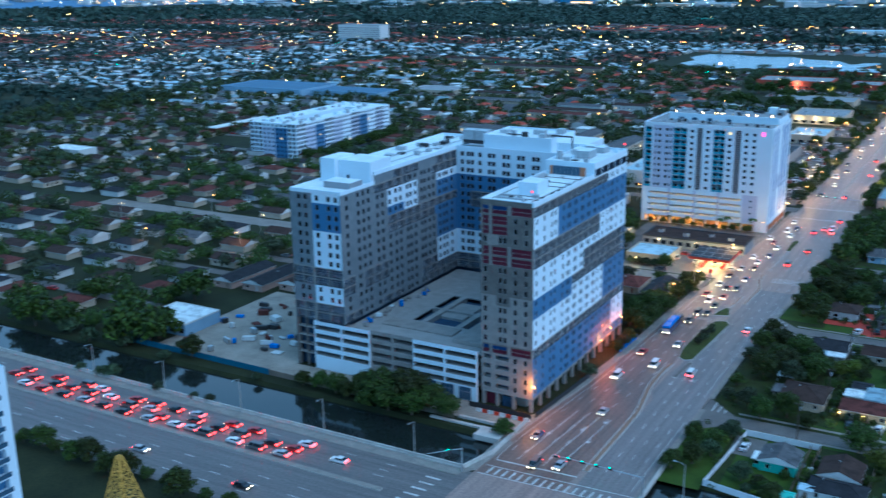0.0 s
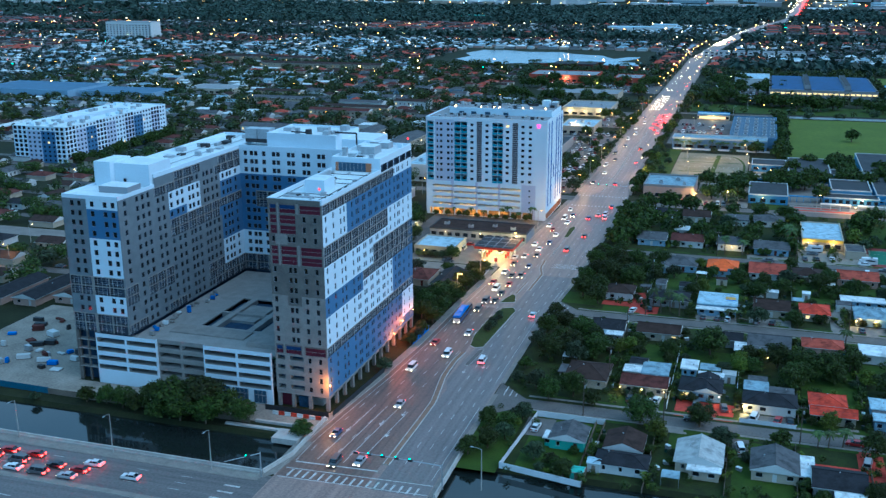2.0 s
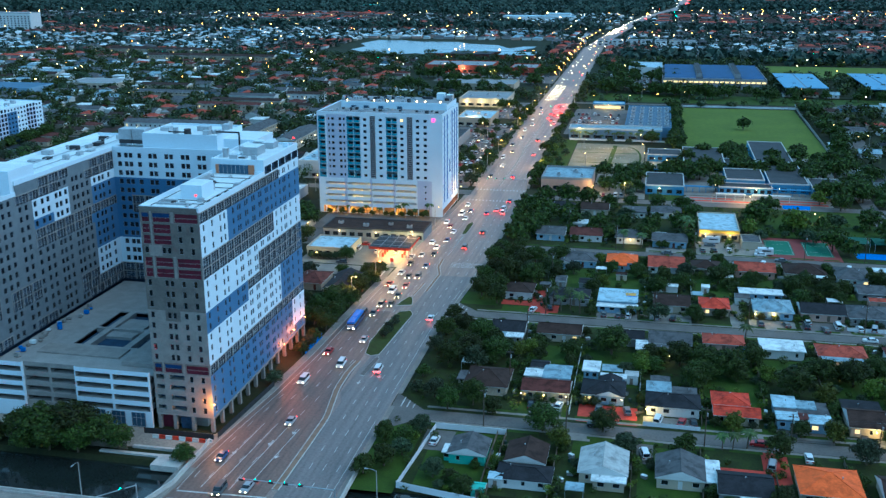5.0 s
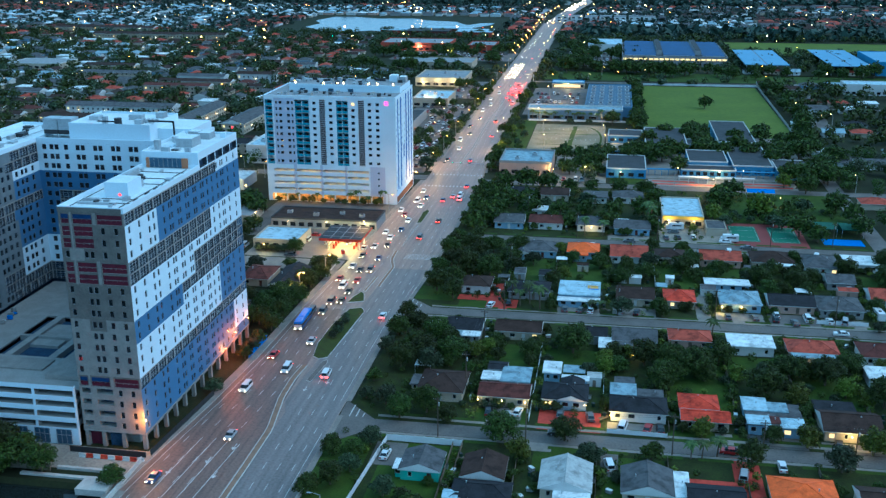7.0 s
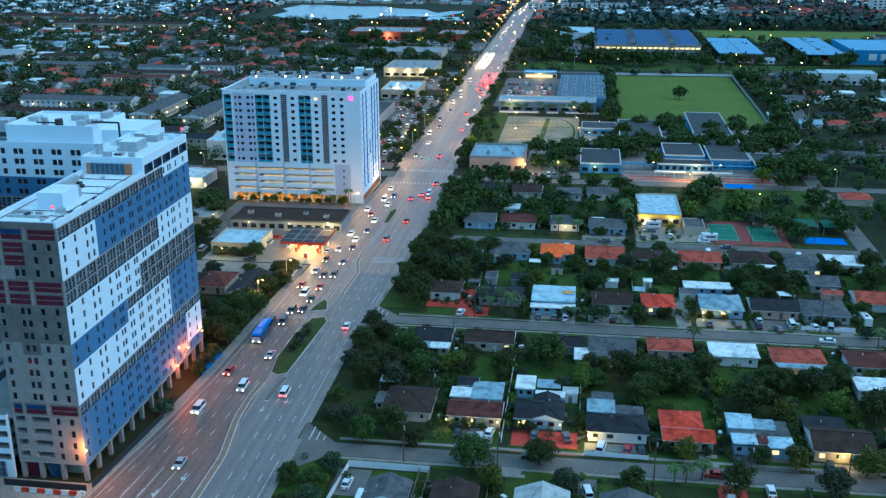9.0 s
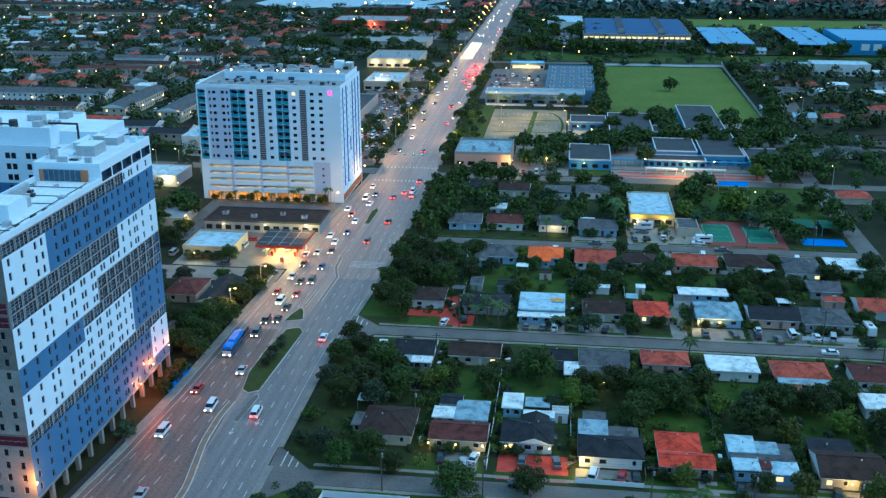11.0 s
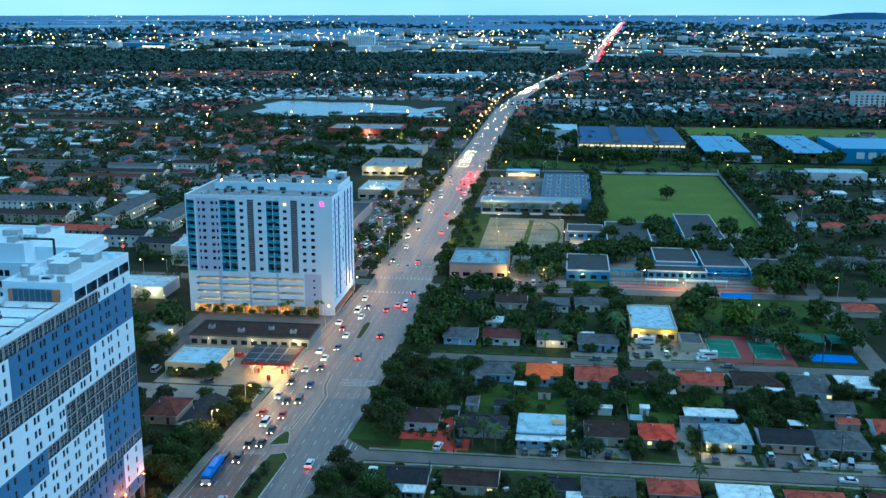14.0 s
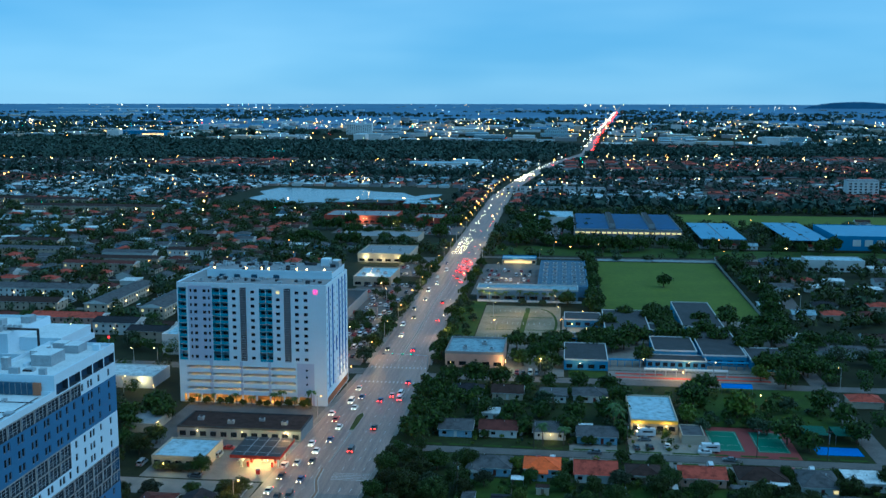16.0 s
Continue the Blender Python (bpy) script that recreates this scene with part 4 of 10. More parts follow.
    wb.box(-183.6, 210.2, 0, -177.2, 226, floor_z(14), DARK)
    add("open_frame", wb, "bare concrete frame of the lowest storeys")
    # parking podium
    pod = Shape()
    PX0, PX1, PT = -177.0, -120.0, 15.3

    def podium_face(x0, x1, y, m):
        holes = []
        n = max(1, round((x1 - x0) / 8.5))
        for z in (4.4, 7.15, 9.9, 12.65):
            for k in range(n):
                a, b = (x1 - x0) * k / n + 0.35, (x1 - x0) * (k + 1) / n - 0.35
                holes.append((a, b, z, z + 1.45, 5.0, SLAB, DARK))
        pod.facade((x0, y), (1, 0), x1 - x0, 0.0, PT, holes, one(m))

    podium_face(PX0, -157.0, 207.5, WHITE)
    podium_face(-157.0, -142.0, 208.2, RAW_LIGHT)
    podium_face(-142.0, -121.2, 207.5, WHITE)
    for x in (-157.0, -142.0):
        pod.face([(x, 207.5, 0), (x, 208.2, 0), (x, 208.2, PT), (x, 207.5, PT)], WHITE)
    pod.face([(PX0, 226, 0), (PX0, 207.5, 0), (PX0, 207.5, PT), (PX0, 226, PT)], WHITE)
    pod.face([(-121.2, 207.5, 0), (-121.2, 208.2, 0), (-121.2, 208.2, PT), (-121.2, 207.5, PT)], WHITE)
    add("podium", pod, "white and grey parking podium with open slots")
    deck = Shape()
    deck.box(-165.6, 208.3, PT - 1.2, -152, 277, PT - 0.8, SLAB)
    deck.box(-132, 208.3, PT - 1.2, X0, 277, PT - 0.8, SLAB)
    deck.box(-152, 208.3, PT - 1.2, -132, 224, PT - 0.8, SLAB)
    deck.box(-152, 250, PT - 1.2, -132, 277, PT - 0.8, SLAB)
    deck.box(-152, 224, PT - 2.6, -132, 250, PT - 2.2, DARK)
    deck.box(-147, 232, PT - 2.2, -139, 246, PT - 1.4, SLAB)
    deck.box(-158, 216, PT - 0.8, -134, 222, PT - 0.35, RAW_LIGHT)
    deck.box(-131, 212, PT - 0.8, -120.2, 262, PT + 0.4, RAW_LIGHT)
    deck.box(-164.8, 209.0, PT - 0.8, PX0 + 12, 212, PT - 0.4, SLAB)
    for x0, x1, y0, y1, z in ((-149, -147, 224, 250, 0.35), (-137, -135, 224, 250, 0.35), (-152, -132, 236, 237, 0.5)):
        deck.box(x0, y0, PT - 2.2, x1, y1, PT - 0.8 + z * 0.2, SLAB)
    add("podium_deck", deck, "concrete podium deck with an unfinished pool recess")
    for x in (-138.0, -132.4, -126.8):
        s = Shape()
        s.box(x, 207.28, 0.3, x + 3.8, 207.4, 4.0, BLUE_GLASS)
        for q in (0, 1.25, 2.5, 3.72):
            s.box(x + q, 207.22, 0.3, x + q + 0.08, 207.28, 4.0, FRAME)
        s.box(x, 207.22, 2.6, x + 3.8, 207.28, 2.7, FRAME)
        add("storefront_window", s, "tall blue-tinted storefront window")
    # windows: those on the avenue and the end wall one by one, the rest joined
    near = [p for p in spots if p[1].translation.x > -121 or p[1].translation.y < 210]
    near.sort(key=lambda p: p[1].translation.y)
    rest = [p for p in spots if p not in near]
    for me, m in near[:330]:
        part("window", me, root, at=inv @ m)
    ob = join_windows("courtyard_glazing", root, near[330:] + rest)
    ob.matrix_basis = inv
    return root


build_unfinished_tower()


def deck_material(x, y, w, d, h, m, rz, label):
    t = thing("material_stack", (x, y, 14.5, 0, 0, rz), label, "building material", "stacks on the podium deck")
    s = Shape()
    s.box(-w / 2, -d / 2, 0, w / 2, d / 2, 0.15, WOOD_POLE)
    s.box(-w / 2 + 0.05, -d / 2 + 0.05, 0.15, w / 2 - 0.05, d / 2 - 0.05, h, m)
    part("pallet_load", s, t)


rng = random.Random(11)
for k in range(22):
    m, label = rng.choice(((WHITE_ROOF, "white wrapped pallet on the podium deck"), (SLAB, "grey block pallet on the podium deck"), (BLUE_TARP, "blue-wrapped pallet on the podium deck")))
    deck_material(-164 + rng.uniform(0, 3.2), 212 + k * 1.9 + rng.uniform(-0.5, 0.5), rng.uniform(0.9, 1.6), rng.uniform(0.8, 1.3), rng.uniform(0.5, 1.3), m, rng.uniform(-25, 25), label)


# ---- the finished tower ----
def build_white_tower():
    root = thing("apartment_tower", (-92, 431, 0), "finished white fifteen-storey tower with teal balconies over a lit parking base", "building")
    inv = Matrix.Translation((92, -431, 0))
    X0, X1, Y0, Y1, H = -150.5, -92.0, 431.0, 469.0, 47.2
    L = X1 - X0
    rows = [43.4 - 2.77 * k for k in range(9)] + [17.5]

    def add(name, shape, label="", kind=""):
        if name in ("roof", "penthouse", "rear_wall", "roof_plant", "arcade_columns", "tube_lights", "arcade_lights"):
            return pieces(name.rstrip("s"), shape, root, label, inv)
        return part(name, shape, root, label, inv, kind)

    holes, spots = [], []
    cols = ((0.093, 0.8), (0.125, 1.35), (0.185, 1.35), (0.216, 0.8), (0.385, 1.55), (0.51, 1.55), (0.68, 1.55), (0.805, 1.55), (0.865, 1.55))
    for z in rows:
        for f, w in cols:
            a = f * L
            holes.append((a - w / 2, a + w / 2, z, z + 1.25, 0.2, WHITE))
            spots.append((w, 1.25, X0 + a, Y0 + 0.16, z, 0, "south"))
    for f0, f1 in ((0.008, 0.062), (0.238, 0.29), (0.293, 0.345), (0.555, 0.597), (0.6, 0.642)):
        for k, z in enumerate(rows):
            top = rows[k - 1] if k else z + 2.77
            holes.append((f0 * L, f1 * L, z - 0.75, top - 0.85, 1.3, TEAL))
    for f0, f1 in ((0.425, 0.468), (0.72, 0.765)):
        holes.append((f0 * L, f1 * L, 16.9, 45.6, 0.35, FRAME, LOUVRE))
    for z in (5.0, 7.9, 10.75, 13.5):
        for f0, f1 in ((0.05, 0.215), (0.225, 0.42), (0.43, 0.61), (0.62, 0.79)):
            holes.append((f0 * L, f1 * L, z, z + 1.15, 4.0, WHITE, SLAB))
        holes.append((0.865 * L - 0.4, 0.865 * L + 0.4, z, z + 0.8, 0.2, LAVENDER, GLASS))
    holes.append((0.03 * L, 0.9 * L, 0.3, 3.3, 5.0, W_ARCADE, W_ARCADE))

    def pick(a, z):
        f = a / L
        if 16.6 < z < 46 and 0.075 < f < 0.235:
            return LAVENDER
        if z < 16.6 and (0.8 < f < 0.915 or abs(f - 0.22) < 0.012 or 0.415 < f < 0.435 or 0.605 < f < 0.625):
            return LAVENDER
        return WHITE

    wall = Shape().facade((X0, Y0), (1, 0), L, 0, H, holes, Tint(pick, [0.075 * L, 0.208 * L, 0.232 * L, 0.235 * L, 0.415 * L, 0.435 * L, 0.605 * L, 0.625 * L, 0.8 * L, 0.915 * L], [16.6, 46.0]))
    add("wall", wall, "white stucco front with teal balcony stacks")
    # avenue side
    side, sl = [], Y1 - Y0
    for z in rows + [13.6, 10.8, 8.0, 5.2]:
        for f in (0.05, 0.2, 0.36, 0.5, 0.66, 0.8, 0.94):
            a = f * sl
            side.append((a - 0.55, a + 0.55, z, z + 1.25, 0.2, WHITE))
            spots.append((1.1, 1.25, X1 - 0.16, Y0 + a, z, 90, "east"))
    strips = ((0.1, 0.145), (0.26, 0.315), (0.56, 0.615), (0.71, 0.76), (0.86, 0.91))
    for f0, f1 in strips:
        side.append((f0 * sl, f1 * sl, 6, 45.8, 0.25, STRIP_BLUE, STRIP_BLUE))
    side.append((0.42 * sl, 0.47 * sl, 18, 24, 0.25, STRIP_BLUE, STRIP_BLUE))
    side.append((0.02 * sl, 0.98 * sl, 0.3, 3.2, 3.0, ORANGE_WALL, DARK))
    add("wall", Shape().facade((X1, Y0), (0, 1), sl, 0, H, side, Tint(lambda a, z: WHITE)), "white side wall with blue strips")
    rest = Shape()
    rest.box(X0, Y1 - 0.3, 0, X1 - 0.01, Y1, H, WHITE)
    rest.box(X0 - 1.6, Y0 + 4, 0, X0 + 0.02, Y1, H - 0.6, LAVENDER)
    rest.box(X0 + 0.05, Y0 + 5.2, 0.05, X1 - 3.3, Y1 - 0.4, H - 1.2, WHITE)
    add("rear_wall", rest)
    # balcony fronts and doors, one floor at a time
    for f0, f1 in ((0.008, 0.062), (0.238, 0.29), (0.293, 0.345), (0.555, 0.597), (0.6, 0.642)):
        w = (f1 - f0) * L
        me = Shape()
        me.box(0, 0.02, 0, w, 0.1, 1.0, TEAL)
        me.box(0, 0.0, 0.98, w, 0.12, 1.06, FRAME)
        me.box(0, 1.22, 0, w, 1.3, 2.0, TEAL)
        me.box(w * 0.2, 1.16, 0.1, w * 0.8, 1.22, 1.85, GLASS)
        me = me.mesh("balcony")
        for z in rows:
            part("balcony", me, root, "teal balcony" if z == rows[0] else "", inv @ Matrix.Translation((X0 + f0 * L, Y0, z - 0.74)))
    for f0, f1 in ((0.425, 0.468), (0.72, 0.765)):
        s = Shape()
        for z in np.arange(17.2, 45.4, 0.92):
            s.box(X0 + f0 * L, Y0 + 0.08, z, X0 + f1 * L, Y0 + 0.34, z + 0.14, STUD)
        pieces("louvre", s, root, "", inv)
    lit = random.Random(3)
    for w, h, x, y, z, rz, side_ in spots:
        pane = LIT_PANE if lit.random() < 0.02 else GLASS
        part("window", window_mesh(w, h, pane), root, at=inv @ pose(x, y, z, 0, 0, rz))
    # roof
    r = Shape()
    r.box(X0 + 0.4, Y0 + 0.4, H - 1.4, X1 - 0.4, Y1 - 0.4, H - 0.35, ROOF_GREY)
    for x0, y0, x1, y1 in ((X0, Y0 + 0.02, X1, Y0 + 0.4), (X0, Y1 - 0.4, X1, Y1), (X0, Y0 + 0.4, X0 + 0.4, Y1 - 0.4), (X1 - 0.4, Y0 + 0.4, X1 - 0.02, Y1 - 0.4)):
        r.box(x0, y0, H - 1.2, x1, y1, H, WHITE)
    add("roof", r, "grey flat roof behind a white parapet")
    p = Shape()
    p.box(X0 + 7, Y0 + 15, H - 1, X1 - 1.0, Y1 - 0.5, H + 2.2, WHITE, ROOF_GREY)
    p.box(X0 + 7, Y0 + 14.8, H + 1.8, X1 - 1.0, Y0 + 15.2, H + 2.8, WHITE)
    for a in (12, 18, 25, 34):
        p.box(X0 + a, Y0 + 14.6, H - 0.4, X0 + a + 2.4, Y0 + 14.8, H + 1.0, BLUE_GLASS)
    p.box(X1 - 9, Y1 - 8, H + 2.2, X1 - 5.5, Y1 - 3.5, H + 5.2, WHITE, WHITE_ROOF)
    p.box(X1 - 4.5, Y1 - 8, H + 2.2, X1 - 1.5, Y1 - 3.5, H + 4.6, DUCT, WHITE_ROOF)
    add("penthouse", p, "white set-back penthouse")
    plant = Shape()
    g = random.Random(8)
    for k in range(80):
        x, y = g.uniform(X0 + 3, X1 - 3), g.choice((g.uniform(Y0 + 3, Y0 + 12), g.uniform(Y0 + 17, Y1 - 3)))
        z = H - 0.35 if y < Y0 + 14 else H + 2.2
        w, d, h = g.uniform(0.8, 2.0), g.uniform(0.8, 1.8), g.uniform(0.6, 1.3)
        plant.box(x - w / 2, y - d / 2, z, x + w / 2, y + d / 2, z + h, g.choice((DUCT, STEEL, BLACK, ROOF_DARK)))
    add("roof_plant", plant, "rows of air-conditioning units")
    for k, f in enumerate((0.17, 0.39, 0.5, 0.545, 0.74, 0.81, 0.93)):
        s = Shape()
        x, y = X0 + f * L, Y0 + 15.6
        s.tube((x, y, H + 1), (x, y, H + 3.2), 0.06, 0.06, STEEL)
        s.blob((x, y - 0.3, H + 3.4), 0.42, WARM)
        add("roof_light", s, "warm roof floodlight")
    sg = Shape()
    sg.box(X0 + 0.918 * L, Y0 - 0.15, 43.8, X0 + 0.945 * L, Y0 - 0.02, 45.4, PINK_GLOW)
    for q in (0.921, 0.936):
        sg.box(X0 + q * L, Y0 - 0.2, 43.9, X0 + (q + 0.006) * L, Y0 - 0.15, 45.1, WHITE)
    add("sign", sg, "pink lit sign panel")
    # lamps of the parking storeys and the arcade
    for z in (5.0, 7.9, 10.75, 13.5):
        t = Shape()
        for f in (0.09, 0.17, 0.27, 0.33, 0.39, 0.47, 0.56, 0.66, 0.74):
            t.box(X0 + f * L, Y0 + 1.2, z + 1.04, X0 + f * L + 1.6, Y0 + 1.4, z + 1.1, TUBE)
        add("tube_lights", t, "warm tube lights of a parking storey")
    a = Shape()
    for f in (0.06, 0.13, 0.2, 0.33, 0.42, 0.55, 0.84):
        a.box(X0 + f * L - 0.7, Y0 + 1.0, 3.18, X0 + f * L + 0.7, Y0 + 1.5, 3.27, TUBE)
    add("arcade_lights", a, "warm arcade ceiling lights")
    c = Shape()
    for f in np.linspace(0.05, 0.9, 10):
        c.box(X0 + f * L - 0.3, Y0 + 0.1, 0, X0 + f * L + 0.3, Y0 + 0.6, 3.3, WHITE)
    add("arcade_columns", c, "white arcade columns")


build_white_tower()


# ---- the older eight-storey block behind ----
def build_mid_block():
    X0, X1, Y0, Y1, H = -438.0, -400.0, 488.0, 598.0, 22.5
    root = thing("apartment_block", (X1, Y0, 0), "pale eight-storey apartment block round a courtyard", "building")
    inv = Matrix.Translation((-X1, -Y0, 0))
    pale = LAVENDER
    for (ox, oy), u, ln in (((X0, Y0), (1, 0), X1 - X0), ((X1, Y0), (0, 1), Y1 - Y0)):
        holes = []
        n = int(ln / 3.4)
        for k in range(8):
            z = 1.0 + 2.75 * k
            for i in range(n):
                a = 1.7 + i * 3.4
                if a + 1.2 > ln:
                    continue
                w = 1.1 if (i // 3) % 3 == 0 else 0.75
                holes.append((a - w, a + w, z, z + (1.9 if (i // 3) % 3 == 0 else 1.3), 0.3, BLUE, GLASS if (i * 7 + k * 3) % 61 else LIT_PANE))
        cuts = [x for x in np.arange(0, ln, 10.2)]
        part("wall", Shape().facade((ox, oy), u, ln, 0, H, holes, Tint(lambda a, z, c=ln: (WHITE, pale, BLUE, WHITE, pale)[int(a / 10.2) % 5] if z < 19.6 else WHITE, cuts, [19.6])), root, at=inv)
    s = Shape()
    s.box(X0, Y1 - 0.3, 0, X1 - 0.02, Y1, H, WHITE)
    s.box(X0, Y0 + 0.02, 0, X0 + 0.3, Y1, H, WHITE)
    s.box(X0 + 0.4, Y0 + 0.4, 0, X1 - 0.4, Y0 + 22, H - 0.6, WHITE, WHITE_ROOF)
    s.box(X1 - 14, Y0 + 22, 0, X1 - 0.4, Y1 - 0.4, H - 0.6, WHITE, WHITE_ROOF)
    s.box(X0 + 0.4, Y0 + 22, 0, X0 + 14, Y1 - 0.4, H - 0.6, WHITE, WHITE_ROOF)
    s.box(X0 + 14, Y1 - 22, 0, X1 - 14, Y1 - 0.4, H - 0.6, WHITE, WHITE_ROOF)
    part("roof", s, root, "white flat roofs", inv)
    q = Shape()
    g = random.Random(4)
    for k in range(60):
        x, y = g.uniform(X0 + 2, X1 - 4), g.uniform(Y0 + 2, Y1 - 4)
        if X0 + 12 < x < X1 - 15 and Y0 + 24 < y < Y1 - 27:
            continue
        q.box(x, y, H - 0.6, x + g.uniform(1, 3), y + g.uniform(1, 3), H + g.uniform(0.2, 1.6), g.choice((DUCT, WHITE, STEEL)))
    pieces("roof_unit", q, root, "", inv)


build_mid_block()


# ---- houses ----
R_BROWN = mat("brown_shingles", (0.04, 0.024, 0.019), 0.9, size=2, fine=0.25, var=0.3, bump=0.02, stain=0.5)
R_MAROON = mat("maroon_shingles", (0.088, 0.03, 0.024), 0.9, size=2, fine=0.25, var=0.25, bump=0.02, stain=0.5)
R_CHAR = mat("charcoal_shingles", (0.022, 0.022, 0.026), 0.9, size=2, fine=0.25, var=0.35, bump=0.02, stain=0.4)
R_GREY = mat("grey_shingles", (0.088, 0.088, 0.092), 0.9, size=2, fine=0.25, var=0.22, bump=0.02, stain=0.5)
R_RED = mat("red_clay_tiles", (0.47, 0.05, 0.024), 0.8, size=1.5, fine=0.3, var=0.3, bump=0.04, stain=0.6)
R_ORANGE = mat("orange_clay_tiles", (0.68, 0.115, 0.022), 0.8, size=1.5, fine=0.3, var=0.22, bump=0.04, stain=0.25)
R_RUST = mat("faded_terracotta_tiles", (0.32, 0.066, 0.04), 0.85, size=1.5, fine=0.3, var=0.25, bump=0.04, stain=0.55)
R_BLUE = mat("pale_blue_metal_roof", (0.25, 0.33, 0.375), 0.55, 0.1, size=3, fine=0.3, var=0.2, stain=0.5)
R_SKY = mat("pale_sky_roof", (0.37, 0.48, 0.54), 0.7, size=3, fine=0.3, var=0.15, stain=0.4)
R_PALE = mat("weathered_pale_shingles", (0.36, 0.37, 0.36), 0.85, size=2, fine=0.25, var=0.2, stain=0.35)
R_WHITE = mat("white_flat_roof", (0.72, 0.76, 0.76), 0.75, size=3, fine=0.4, other=(0.48, 0.5, 0.5), stain=0.4)
W_CREAM = mat("cream_wall", (0.4, 0.35, 0.27), 0.85, size=3, fine=0.3, var=0.12, rnd=0.12)
W_WHITE = mat("white_wall", (0.54, 0.55, 0.54), 0.85, size=3, fine=0.3, var=0.1, rnd=0.08)
W_BLUE = mat("pale_blue_wall", (0.25, 0.36, 0.48), 0.85, size=3, fine=0.3, var=0.1)
W_PINK = mat("pinkish_wall", (0.42, 0.29, 0.235), 0.85, size=3, fine=0.3, var=0.12)
W_TEAL = mat("mint_green_wall", (0.14, 0.45, 0.36), 0.85, size=3, fine=0.3, var=0.1)
W_GREY = mat("grey_wall", (0.25, 0.25, 0.25), 0.85, size=3, fine=0.3, var=0.12, rnd=0.1)
FENCE_WOOD = mat("weathered_fence_wood", (0.16, 0.13, 0.1), 0.9, size=2, fine=0.2, var=0.3, rnd=0.2)
FENCE_WHITE = mat("white_vinyl_fence", (0.66, 0.68, 0.7), 0.6, size=2, fine=0.2, var=0.08)
TAKEN = []


def taken(x, y, r):
    return any(x0 - r < x < x1 + r and y0 - r < y < y1 + r for x0, y0, x1, y1 in TAKEN)


def slope_roof(w, d, h, rise, kind, m, over=0.5, ridge="x"):
    """A hip, gable or flat roof over a plan w by d, with eaves, fascia and ridge cap."""
    s = Shape()
    a, b = w / 2 + over, d / 2 + over
    if kind == "flat":
        s.box(-a, -b, h, a, b, h + 0.22, W_WHITE if m is R_WHITE else m, m)
        s.box(-a + 0.25, -b + 0.25, h + 0.22, a - 0.25, b - 0.25, h + 0.3, m)
        return s
    if ridge == "y":
        a, b = b, a
    z0, z1, t = h, h + rise, 0.16
    k = max(0.0, a - b) if kind == "hip" else a
    if kind == "hip":
        k = max(0.3, a - b)

    def turn(p):
        return (-p[1], p[0], p[2]) if ridge == "y" else p

    def add(*pts):
        s.face([turn(p) for p in pts], m)

    e0, e1, e2, e3 = (-a, -b, z0), (a, -b, z0), (a, b, z0), (-a, b, z0)
    r0, r1 = (-k, 0, z1), (k, 0, z1)
    add(e0, e1, r1, r0)
    add(e2, e3, r0, r1)
    if kind == "hip":
        add(e1, e2, r1)
        add(e3, e0, r0)
    else:
        s.face([turn(p) for p in (e1, e2, r1)], W_WHITE)
        s.face([turn(p) for p in (e3, e0, r0)], W_WHITE)
    low = [(x, y, z0 - t) for x, y, _ in (e0, e1, e2, e3)]
    for i in range(4):
        j = (i + 1) % 4
        s.face([turn(p) for p in (low[i], low[j], (e0, e1, e2, e3)[j], (e0, e1, e2, e3)[i])], W_WHITE)
    s.face([turn(p) for p in low[::-1]], W_WHITE)
    p0, p1 = turn((-k, 0, z1 + 0.02)), turn((k, 0, z1 + 0.02))
    s.tube(p0, p1, 0.13, 0.13, m, 5)
    if kind == "hip":
        for c, r in ((e0, r0), (e3, r0), (e1, r1), (e2, r1)):
            s.tube(turn(c), turn(r), 0.1, 0.1, m, 4)
    return s


